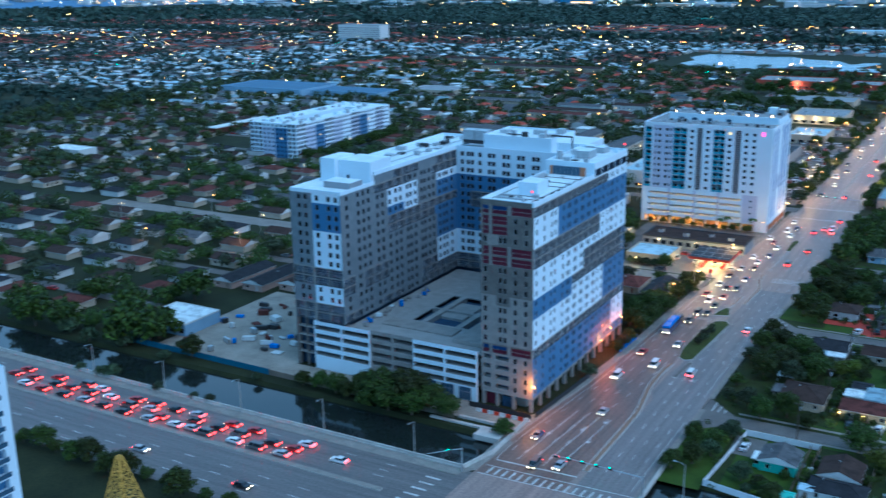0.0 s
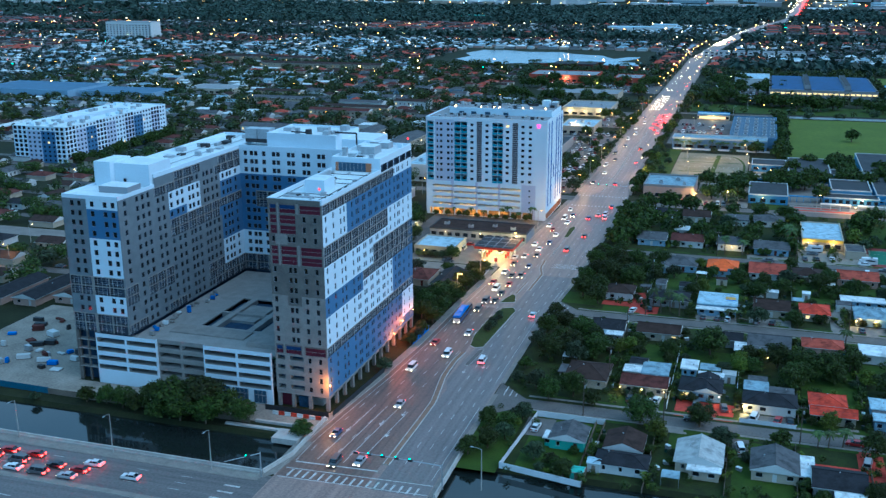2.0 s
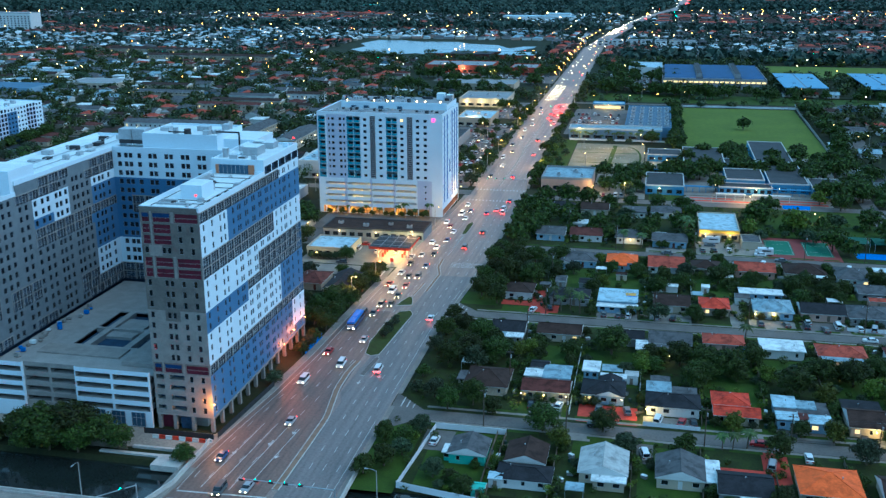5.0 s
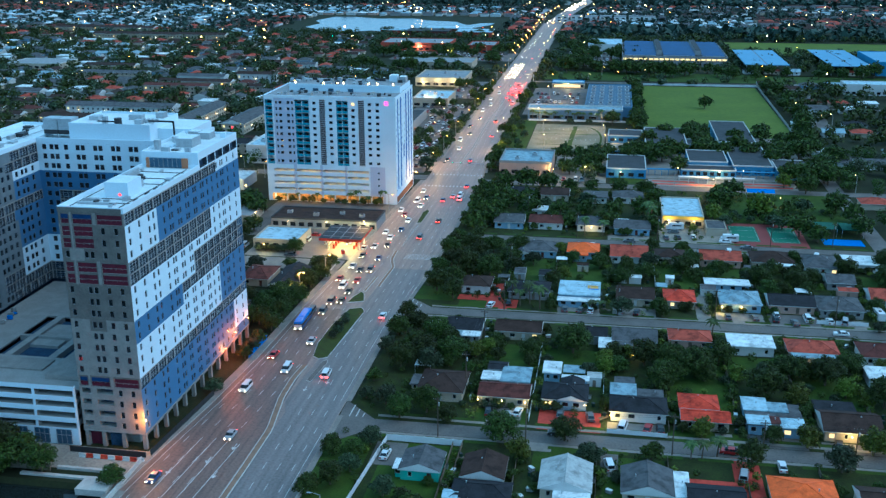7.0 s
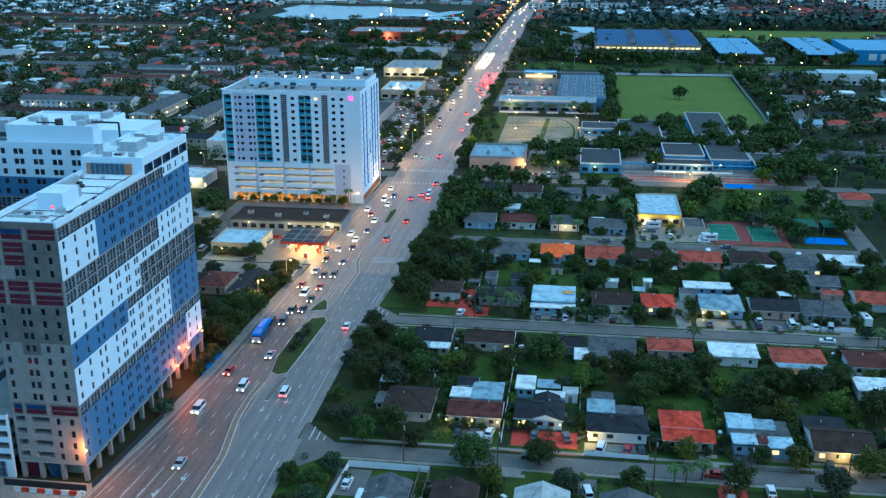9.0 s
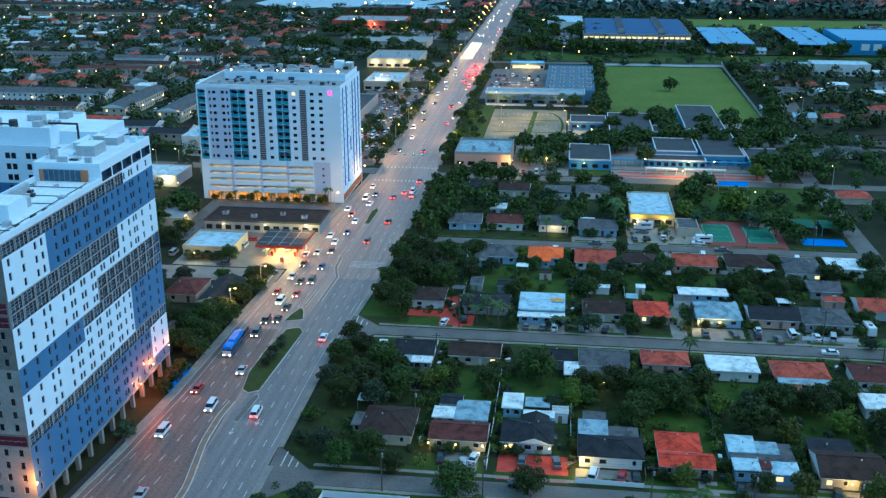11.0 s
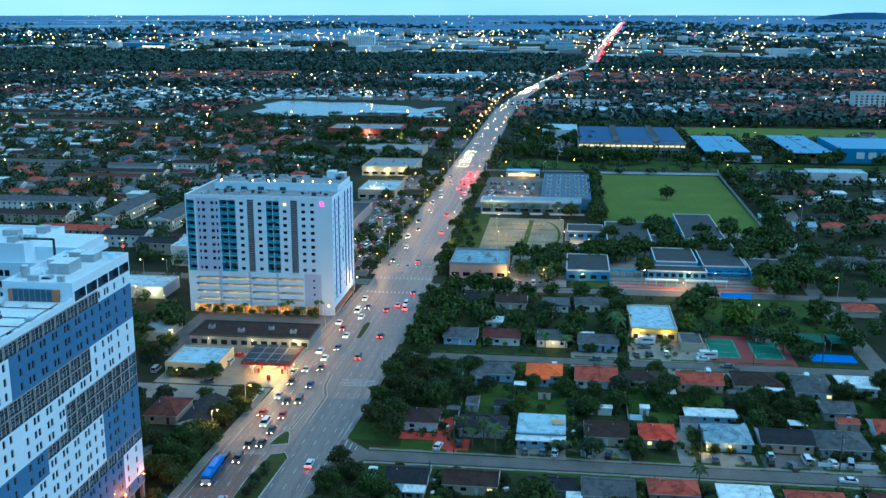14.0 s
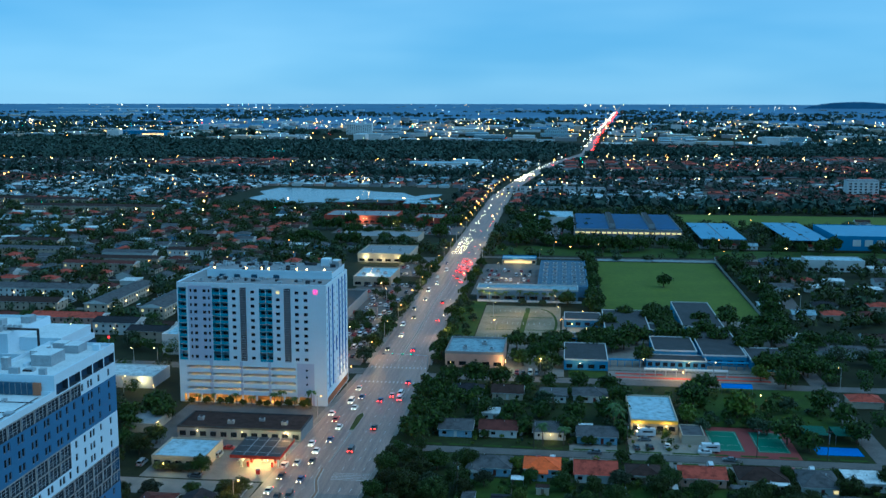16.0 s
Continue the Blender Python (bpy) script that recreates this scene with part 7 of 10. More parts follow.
b = thing("warehouse", (-183, 455, 0), "low warehouse with a white roof", "building")
flat_block(b, -198, 446, -168, 464, 4.6, W_WHITE, R_WHITE, 0.4)

SLATE_ROOF = mat("slate_blue_metal_roof", (0.07, 0.13, 0.21), 0.6, size=5, fine=0.6, var=0.25)
for x0, y0, x1, y1, h, wall, roof, label in (
    (-700, 752, -600, 812, 7, W_BLUE, SLATE_ROOF, "wide warehouse with a slate blue metal roof"), (-596, 764, -520, 800, 6, W_BLUE, SLATE_ROOF, "blue-roofed warehouse with pale edges"), (-530, 545, -520, 612, 4.5, R_MAROON, R_WHITE, "long shed with a white roof"),
    (-560, 425, -530, 440, 6, W_WHITE, R_WHITE, "small white flat-roofed building"), (-518, 818, -470, 850, 5, W_CREAM, ROOF_GREY, "floodlit depot building with a grey roof")):
    b = thing("warehouse", ((x0 + x1) / 2, (y0 + y1) / 2, 0), label, "building")
    flat_block(b, x0, y0, x1, y1, h, wall, roof, 0.4, W_WHITE if roof is not SLATE_ROOF else W_BLUE, windows=6)

# ---- the construction yard by the canal ----
patch("yard_sand", -236, 199, -184, 262, SAND, "trampled sandy construction yard", 0.04, "yard")
patch("yard_front", -184, 197, -104, 207.3, SAND, "sandy strip before the unfinished tower", 0.05, "yard")
b = thing("site_shed", (-242, 217, 0), "blue-walled shed with a flat white roof", "building")
flat_block(b, -252, 209, -232, 226, 4.2, W_BLUE, R_WHITE, 0.25, W_WHITE, windows=4)
fence(-250, 197.2, -186, 196.0, 2.0, mat("blue_green_mesh", (0.03, 0.1, 0.16), 0.8, size=2, fine=0.3, var=0.3), "dark blue-green site fence above the canal", 3.0)
fence(-186, 196.0, -122, 195.5, 1.8, FENCE_WOOD, "dark site fence above the canal", 3.0)
fence(-102.4, 205.5, -100.0, 238, 1.7, BLACK, "black mesh site fence along the avenue", 3.0)
fence(-99.2, 262, -98.6, 276, 1.7, BLUE_TARP, "blue mesh site fence along the avenue", 3.0)
fence(-122, 204.5, -103.2, 204.3, 1.6, BLACK, "black mesh site fence", 3.0)
g = random.Random(21)
for k in range(46):
    x, y = g.uniform(-232, -188), g.uniform(203, 256)
    w, d, h = g.uniform(0.8, 4.5), g.uniform(0.8, 2.6), g.uniform(0.4, 1.8)
    m, label = g.choice(((W_WHITE, "white wrapped stack in the yard"), (BLUE_TARP, "blue-covered stack in the yard"), (FENCE_WOOD, "timber stack in the yard"), (STEEL, "steel stack in the yard"), (R_MAROON, "rust-red stack in the yard"), (BLACK, "dark skip in the yard")))
    t = thing("material_stack", (x, y, 0.04, 0, 0, g.uniform(-30, 30)), label, "building material", "stacks in the yard")
    s = Shape()
    s.box(-w / 2, -d / 2, 0, w / 2, d / 2, 0.14, WOOD_POLE)
    s.box(-w / 2 + 0.04, -d / 2 + 0.04, 0.14, w / 2 - 0.04, d / 2 - 0.04, h, m, taper=0.08)
    part("pallet_load", s, t)
for k in range(9):
    t = thing("road_barrier", (-118 + 1.8 * k, 202.6, 0.05), "plastic road barrier before the tower", "barrier", "road barriers")
    s = Shape()
    s.box(-0.8, -0.3, 0, 0.8, 0.3, 0.25, R_RED if k % 2 else W_WHITE)
    s.box(-0.8, -0.12, 0.25, 0.8, 0.12, 0.95, R_RED if k % 2 else W_WHITE)
    part("body", s, t)
# low concrete walls by the canal's bank
for x0, y0, x1, y1, h in ((-128, 193, -112, 194, 0.5), (-112, 188, -104.8, 193.5, 0.9), (-121, 196.5, -108, 197.3, 0.7)):
    t = thing("low_wall", ((x0 + x1) / 2, (y0 + y1) / 2, 0), "low pale concrete bank wall", "wall")
    s = Shape()
    s.box(-(x1 - x0) / 2, -(y1 - y0) / 2, -0.6, (x1 - x0) / 2, (y1 - y0) / 2, h, KERB)
    part("body", s, t)

# ---- the tower crane's mast and the white building at the near corner ----
crane = thing("lattice_mast", (-157.2, 112, 0), "yellow-brown tapering lattice mast", "mast")
for k in range(9):
    s = Shape()
    z, a, b = k * 2.0, 4.6 - 0.46 * k, 4.6 - 0.46 * (k + 1)
    cs = [(-1, -1), (1, -1), (1, 1), (-1, 1)]
    for i in range(4):
        p_, q_ = cs[i], cs[(i + 1) % 4]
        s.tube((p_[0] * a, p_[1] * a, z), (p_[0] * b, p_[1] * b, z + 2.0), 0.16, 0.16, CRANE_YELLOW, 5)
        s.tube((p_[0] * a, p_[1] * a, z), (q_[0] * b, q_[1] * b, z + 2.0), 0.09, 0.09, CRANE_YELLOW, 4)
        s.tube((q_[0] * a, q_[1] * a, z), (p_[0] * b, p_[1] * b, z + 2.0), 0.09, 0.09, CRANE_YELLOW, 4)
        s.tube((p_[0] * b, p_[1] * b, z + 2.0), (q_[0] * b, q_[1] * b, z + 2.0), 0.09, 0.09, CRANE_YELLOW, 4)
    part("mast_section", s, crane)
corner = thing("apartment_building", (-146, 68, 0), "white and blue balconied building at the near corner", "building")
s = Shape().facade((-14, -12), (1, 0), 14, 0, 52.4, [], one(WHITE))
hs = []
for k in range(17):
    hs.append((3.0, 8.0, 1.0 + 2.9 * k, 2.6 + 2.9 * k, 0.3, BLUE, GLASS))
    hs.append((11.0, 22.0, 0.6 + 2.9 * k, 2.7 + 2.9 * k, 1.2, WHITE, BLUE))
s.facade((0, -12), (0, 1), 24, 0, 52.4, hs, one(WHITE))
s.facade((0, 12), (-1, 0), 14, 0, 52.4, [], one(WHITE))
s.box(-13.9, -11.9, 51, -0.1, 11.9, 51.6, WHITE_ROOF)
part("wall", s, corner)
for k in range(18):
    q = Shape()
    q.box(-0.2, -1.0, 0, 0.9, 10.0, 0.2, WHITE)
    q.box(0.8, -1.0, 0.2, 0.9, 10.0, 1.1, BLUE_GLASS)
    part("balcony", q, corner, at=Matrix.Translation((0.003, 0, 0.3 + 2.9 * k)))


# ---- trees ----
def crown_shape(seed, leaves, rx, rz, z0, lobes, size, material):
    g = np.random.default_rng(seed)
    s = Shape()
    cs = []
    for k in range(lobes * 3):
        a = 2.4 * k + g.uniform(0, 0.8)
        q = math.sqrt((k + 0.5) / (lobes * 3)) * 0.84
        top = 0.45 + 1.25 * math.sqrt(1 - q * q)
        cs.append((q * rx * math.cos(a), q * rx * math.sin(a), z0 + rz * g.uniform(0.5, top), rx * g.uniform(0.18, 0.4), rz * g.uniform(0.18, 0.4)))
    cs.append((0, 0, z0 + rz * 1.05, rx * 0.6, rz * 0.72))
    cs.append((0, 0, z0 + rz * 0.72, rx * 0.74, rz * 0.66))
    w = np.array([c[3] ** 2 for c in cs])
    pick = g.choice(len(cs), leaves, p=w / w.sum())
    n = g.normal(size=(leaves, 3))
    n /= np.linalg.norm(n, axis=1)[:, None]
    n[:, 2] = np.where(n[:, 2] < -0.5, -n[:, 2], n[:, 2])
    rad = g.uniform(0.62, 1.15, leaves)
    for i in range(leaves):
        c = cs[pick[i]]
        p = np.array([c[0] + n[i, 0] * c[3] * rad[i], c[1] + n[i, 1] * c[3] * rad[i], c[2] + n[i, 2] * c[4] * rad[i]])
        d = n[i] + g.normal(size=3) * 0.75 + (0, 0, 0.35)
        d /= np.linalg.norm(d)
        u = np.cross(d, g.normal(size=3))
        u /= np.linalg.norm(u)
        v = np.cross(d, u)
        q = size * g.uniform(0.6, 1.3)
        e = q * g.uniform(0.45, 0.85)
        s.face([p - u * q, p + u * q * 0.7 - v * e, p + u * q * 0.7 + v * e], material)
    return s


def tree_kind(seed, h, rx, leaves, material, size, label, name="tree"):
    root = thing(name, (0, 0, -500), label, "tree", "trees")
    g = random.Random(seed)
    z0 = h * 0.06
    rz = (h - z0) / 2.0
    s = Shape()
    top = Vector((g.uniform(-0.3, 0.3), g.uniform(-0.3, 0.3), h * 0.45))
    s.tube((0, 0, 0), top, 0.05 * rx + 0.08, 0.035 * rx + 0.05, BARK, 6)
    for k in range(5):
        a = 2 * math.pi * k / 5 + g.uniform(-0.4, 0.4)
        e = top + Vector((math.cos(a) * rx * 0.55, math.sin(a) * rx * 0.55, rz * g.uniform(0.4, 1.0)))
        s.tube(top - Vector((0, 0, h * 0.08)), e, 0.025 * rx + 0.03, 0.03, BARK, 5)
    part("trunk", s, root)
    part("crown", crown_shape(seed, leaves, rx, rz, z0, g.choice((5, 6, 7, 8)), size, material), root)
    return root


def palm_kind(seed, h):
    root = thing("palm_tree", (0, 0, -500), "slender palm with drooping fronds", "palm", "palms")
    g = random.Random(seed)
    s = Shape()
    pts = [Vector((0.25 * math.sin(k * 0.5) * k / 4, 0.1 * k / 4, h * k / 4)) for k in range(5)]
    for k in range(4):
        s.tube(pts[k], pts[k + 1], 0.2 - 0.02 * k, 0.18 - 0.02 * k, BARK, 6)
    part("trunk", s, root)
    f = Shape()
    for k in range(16):
        a = 2 * math.pi * k / 16 + g.uniform(-0.15, 0.15)
        up = g.uniform(0.1, 0.9)
        ln = g.uniform(1.9, 2.7)
        prev = None
        for i in range(6):
            q = i / 5
            r = ln * q
            z = h + up * r * 0.7 - 0.42 * r * r * (0.5 + 0.3 * q)
            c = Vector((pts[4].x + math.cos(a) * r, pts[4].y + math.sin(a) * r, z))
            w = 0.42 * math.sin(math.pi * (0.12 + 0.86 * q)) + 0.02
            side = Vector((-math.sin(a), math.cos(a), 0)) * w
            row = (c + side - Vector((0, 0, w * 0.5)), c, c - side - Vector((0, 0, w * 0.5)))
            if prev:
                f.face([prev[0], row[0], row[1], prev[1]], PALM)
                f.face([prev[1], row[1], row[2], prev[2]], PALM)
            prev = row
    part("crown", f, root)
    return root


KINDS = [
    tree_kind(1, 8.5, 4.6, 3919, LEAF, 0.32, "dense dark green broadleaf tree"),
    tree_kind(2, 7.0, 3.8, 3080, LEAF, 0.31, "rounded dark green broadleaf tree"),
    tree_kind(3, 10.0, 5.6, 4900, LEAF, 0.35, "large spreading dark green tree"),
    tree_kind(4, 6.5, 3.6, 2800, LEAF_B, 0.3, "dusty grey-green garden tree"),
    tree_kind(5, 5.5, 2.9, 2029, LEAF_Y, 0.28, "small lime green tree"),
    tree_kind(6, 4.0, 2.2, 1400, LEAF, 0.26, "small dark green garden tree"),
    tree_kind(7, 3.0, 1.9, 840, LEAF_B, 0.24, "low grey-green garden bush", "bush"),
]
LOW = [tree_kind(1, 8.5, 4.6, 850, LEAF, 0.65, "dark green tree"), tree_kind(2, 7.0, 3.8, 675, LEAF, 0.61, "dark green tree"), tree_kind(3, 10.0, 5.6, 1100, LEAF, 0.72, "dark green tree"), tree_kind(4, 6.5, 3.6, 625, LEAF_B, 0.59, "grey-green tree"), tree_kind(5, 5.5, 2.9, 600, LEAF_Y, 0.49, "lime green tree"), tree_kind(6, 4.0, 2.2, 375, LEAF, 0.47, "dark green tree"), tree_kind(7, 3.0, 1.9, 250, LEAF_B, 0.43, "grey-green bush", "bush")]
PALMS = [palm_kind(21, 6.5), palm_kind(22, 4.8)]
grow = random.Random(77)


JOINED = []


def plant(kind, x, y, k=1.0, z=0.0):
    if y > 392 or x < -225:
        k *= 1.2
        JOINED.append((LOW[KINDS.index(kind)] if kind in KINDS else kind, pose(x, y, z, 0, 0, grow.uniform(0, 360)) @ Matrix.Diagonal((k, k, k * grow.uniform(0.9, 1.1), 1))))
        return None
    if taken(x, y, 0.4):
        return None
    o = copy_thing(kind, pose(x, y, z, 0, 0, grow.uniform(0, 360)))
    o.scale = (k * grow.uniform(0.92, 1.08), k * grow.uniform(0.92, 1.08), k * grow.uniform(0.9, 1.1))
    return o


def spots(text):
    """Pairs of numbers with a kind and a size: x y kind size; ..."""
    for row in text.split(";"):
        x, y, n, k = row.split()
        plant(KINDS[int(n)], float(x), float(y), float(k))


# by the avenue, east side
spots("-61.3 213.3 1 0.75; -53.3 218.7 3 0.8; -60.5 300 1 0.8; -60.7 286 1 0.9; -60.5 272.4 3 0.9; -60.7 253.4 5 1.0; -60.2 243 6 1.2; -55.2 262.8 0 0.9; -49.6 268.8 2 0.8; -54.3 239.8 3 0.9; -50.1 248.8 3 1.0; -48.5 282 0 0.95; -42.2 269.7 0 1.0; -55.9 326 0 0.9; -48.8 346 2 0.95; -58.1 344.4 0 0.8; -57.4 363 0 0.9; -52.6 398 1 1.0; -55.5 290 0 0.8; -54 276 1 1.0; -44 279 1 0.9; -47 262 3 1.1; -51 331 0 1.0; -40 343 2 0.9; -55 351 1 1.0; -46 358 0 1.0; -57 373 1 0.9; -50 371 2 0.8; -42 370 0 0.9")
spots("-57 404 1 0.8; -50 386 0 0.75; -56 381 1 0.8; -54 416 0 0.9; -46 420 2 0.8; -56 430 1 0.9; -49 436 0 0.9; -57 444 0 0.8; -51 450 2 0.8; -43 434 0 0.9; -36 440 1 0.9; -57 458 1 0.8; -48 464 0 0.9; -38 466 2 0.9; -28 466 0 0.9; -52 470 1 0.7; -18 464 1 0.9; -8 468 1 0.8; 4 466 0 0.8; 16 462 2 0.75; -33 424 2 0.75; -20 425 0 0.8; -10 428 1 0.9; 2 424 0 0.8; 14 427 2 0.8")
# verge of the car park
for x, y, n, k in ((-58, 536, 5, 1.0), (-53, 541, 6, 1.1), (-59, 549, 4, 0.8), (-50, 552, 5, 0.9), (-57, 560, 5, 1.0), (-52, 567, 6, 1.0), (-60, 574, 3, 0.7), (-55, 581, 5, 0.9), (-50, 588, 6, 1.2), (-58, 597, 4, 0.9), (-53, 606, 5, 0.9), (-60, 614, 3, 0.8), (-55, 625, 6, 1.1), (-58, 634, 5, 0.8), (-36, 534, 6, 1.2), (-30, 536, 4, 0.8), (-22, 543, 6, 1.0), (-12, 542, 6, 1.1), (-26, 633, 6, 1.1), (-14, 634, 6, 1.0)):
    plant(KINDS[n], x, y, k)
# gardens between the streets
spots("-8.4 280.5 2 1.05; -23.1 225.5 2 0.85; -17.8 217 4 1.0; -8.1 227.9 0 0.85; -43.2 237.2 2 0.75; -49.4 233.4 0 0.8; -2.3 217.9 3 0.9; -31.6 349 1 0.9; -42 353 3 1.0; -49.4 319.3 0 0.9; -34 356 2 0.8; 18.2 272 0 1.0; 25.3 270 2 0.9; 31.8 278 0 0.9; 14.8 260 1 1.0; 42.3 261 0 1.1; 50.8 271.7 2 0.85; 58.7 269.5 0 1.0; 62.5 262.2 4 1.1; 49.1 256 4 1.2; 66 277 0 0.9; 26.5 355.9 0 1.0; 13.2 348.5 1 1.0; 51.2 347.9 0 0.9; 63.5 346.9 2 0.8; 11.5 275 0 1.0; -17.7 337.6 1 0.8; 24.2 234.8 4 1.0; 40.6 234.5 1 0.7; 48.3 233.3 4 1.1")
spots("62.8 232.3 4 1.2; 67 235 4 1.0; 54 223.2 3 1.1; 34.4 222.8 0 0.8; 12 222 5 1.2; 3.1 257.1 1 0.8; 0.8 273.4 4 1.0; -37.3 233.1 1 0.7; -55 206 3 0.8; -61.8 195.3 1 0.8; -58 200 0 0.7; -56 212 1 0.7; -20 276 1 0.9; -29 272 5 1.1; -31 281 1 0.8; 36 268 4 1.0; 48 278 5 1.2; 71 258 2 0.9; 80 262 0 1.0; 88 270 2 0.9; 70 225 0 0.8; 84 227 1 0.9; 96 262 0 0.9; 91 254 1 0.9; 5 340 0 0.8; 30 350 5 1.3; 38 356 1 0.9; 56 355 0 0.9; 69 352 1 0.9; 94 352 2 0.9")
spots("98 328 0 1.0; 97 313 1 0.9; 82 310.5 6 1.2; 18 313 5 1.1; 5.5 313 3 1.0; 17 317 1 0.8; -17 313 5 1.1; -20.5 322 1 0.7; 66 340 1 0.8; 84 326 1 0.8; 17 383 5 1.2; 27.5 380 1 0.8; 30 362 0 0.8; -33 372 2 0.8; -17 372 4 0.9; 0 372 5 1.1; 66.5 372 1 0.8; 82 360 0 0.9; 97 371 2 0.8; -16 408 1 0.9; 0 409 0 0.8; 18 406 1 0.9; -32 410 5 1.3; -47 407 0 0.9; 20 448 0 0.9; 19 430 1 0.8; 47 446 2 0.9; 43 430 4 1.1")
# park and school
spots("62 436 4 1.5; 95 446 0 1.0; 54 466 2 0.85; 48 458 4 1.2; 74 408 0 1.0; 80 402 1 0.9; 98 412 0 0.9; 99 432 1 1.0; 88 478 0 1.0; 80 488 4 1.2; 90 496 2 1.1; 84 500 0 1.0; 100 500 2 1.0; 104 520 0 1.1; 26 535 2 1.0; 20 542 0 1.0; 29 548 2 0.9; 46 548 2 0.95; 50 556 0 1.0; 66 560 2 0.9; 70 545 0 0.9; 12 538 2 1.0; 8 534 0 1.0; 68 590 2 0.8; 86 540 0 1.0; 96 548 2 1.1; 104 560 0 1.1")
spots("112 540 2 1.0; 88 560 0 1.0; 98 572 2 1.0; 106 585 0 1.0; 92 585 1 1.0; 45 604 0 1.0; -20 500 1 1.0; -14 508 0 1.0; -8 515 2 0.9; -24 530 0 0.9; -16 532 1 1.0; -8 530 2 0.9; -2 536 0 0.9; -24 508 5 1.3; -11 492 4 1.2; 33 508 0 0.9; 2 509 6 1.2; 108 610 2 1.0; 112 640 0 1.1; 116 670 2 1.0; 112 700 0 1.0; 118 730 1 1.2; 114 760 2 1.0; 110 780 0 1.0; 16 630 0 1.0; 15 650 2 0.8; 16 690 1 1.2; 16 730 0 1.0; 15 760 2 0.9; 0 634 0 1.0")
spots("98 508 2 1.1; 101 496 0 1.0; 20 530 2 0.9; 10 531 0 0.9; 36 545 0 0.9; 57 545 2 0.9; 48 570 0 1.0; 20 576 2 0.8; 42 590 0 1.0; 50 598 2 0.9; 80 532 0 1.0; 84 545 2 0.9; 79 560 0 0.9; 82 590 2 0.9; 84 605 0 1; -6 500 1 0.9; -10 486 3 0.9; 30 549 2 0.8; 90 500 2 0.8; 60 700 0 0.9; 14 616 2 0.9; 30 600 0 0.9")
# west of the avenue, between the towers
spots("-99.9 293.5 0 0.85; -98.8 306.5 2 0.75; -98.8 322 0 0.8; -97.9 331 1 0.9; -99.5 283 0 0.8; -100.6 300.5 1 0.9; -104.8 287.2 2 0.75; -106.9 298 0 0.8; -100.5 312 4 1.0; -114.5 302.2 2 0.8; -140.5 382.6 0 0.9; -142 372 2 0.8; -152.4 412 2 0.9; -130 358.4 6 1.0; -127.5 358.6 6 1.1; -125 358.5 6 1.0; -122.5 358.4 6 1.1; -120 358.6 6 1.0; -115.5 358 2 0.62; -160 404 0 0.9; -147 406 0 0.9; -168 398 2 0.9; -155 395 1 0.9; -176 410 0 1.0; -145 361 1 0.9; -150 377 0 0.9; -160 380 2 0.9; -172 388 0 1.0; -140 330 0 0.9; -144 315 2 0.9; -136 300 1 0.9; -118 284 0 0.7; -127 286.5 1 0.9")
spots("-98.5 338.5 0 0.75; -98.2 344 1 0.85; -101.5 340 1 0.8; -104 305 2 0.8; -103 310 0 0.9; -102.5 317 2 0.75; -101 324 0 0.85; -120 305 2 0.9; -126 312 0 1.0; -128 322 2 0.9; -131 332 0 0.9; -122 312 1 0.9; -126 300 2 0.9; -133 308 0 0.95; -110 306 1 0.7; -124 338 3 0.9; -137 320 2 0.9; -108 286.5 1 0.9; -126 293 0 0.9; -112 341 5 1.1")
spots("-100.6 240 6 1.3; -100.2 262 5 1.1; -100 268 6 1.4; -99.8 273 5 1.2; -105.3 192.3 1 0.75; -144.4 195.7 2 1.15; -136.6 196.6 2 1.22; -151.1 196.3 2 0.85; -129.6 196 2 0.95; -123.6 194.7 0 0.8; -140.5 191.4 0 0.95; -133 191.8 0 0.9; -160 194 0 0.75; -166 195 1 0.8; -156 193.5 1 0.8; -147 191.5 1 0.9; -172 194.5 5 1.2; -286.6 193 2 1.1; -274.6 196 0 1.1; -245.8 196.6 2 1.3; -237.3 198.2 0 1.2; -238.9 203.7 2 1.1; -217.1 196 0 0.9; -262 214 0 1.2; -257 240 2 1.1; -300 200 2 1.1; -290 222 0 1.0")
for k in range(30):
    plant(KINDS[grow.choice((5, 5, 1))], -330 + k * 6.4 + grow.uniform(-1, 1), 131 - 0.035 * k + grow.uniform(-1, 1), grow.uniform(0.8, 1.1))
for k in range(26):
    x = grow.uniform(-400, -180)
    if grow.random() < 0.5:
        plant(KINDS[6], x, grow.uniform(172, 173.4), grow.uniform(0.7, 1.3), -0.3)
    else:
        plant(KINDS[6], x, grow.uniform(191, 194.5), grow.uniform(0.8, 1.6), -0.3)
# street trees along the avenue's east kerb and before the white tower
for k in range(46):
    plant(KINDS[grow.choice((0, 2, 1, 2))], grow.uniform(-225, -95), grow.choice((grow.uniform(905, 930), grow.uniform(945, 962), grow.uniform(978, 992), grow.uniform(850, 868))), grow.uniform(0.7, 1.1))
for k in range(30):
    plant(KINDS[grow.choice((0, 2, 2))], grow.uniform(-45, 20), grow.uniform(870, 1040), grow.uniform(0.8, 1.2))
for k in range(26):
    plant(KINDS[grow.choice((1, 3, 0))], grow.uniform(-118, -96), grow.uniform(500, 780), grow.uniform(0.5, 0.8))
for y in range(500, 780, 13):
    plant(KINDS[grow.choice((5, 1, 6))], lerp(EAST, y) + grow.uniform(2, 5), y + grow.uniform(-3, 3), grow.uniform(0.8, 1.2))
for y in range(495, 780, 10):
    plant(KINDS[grow.choice((5, 1, 6, 3))], lerp(WEST, y) - grow.uniform(2, 3.6), y + grow.uniform(-3, 3), grow.uniform(0.7, 1.1))
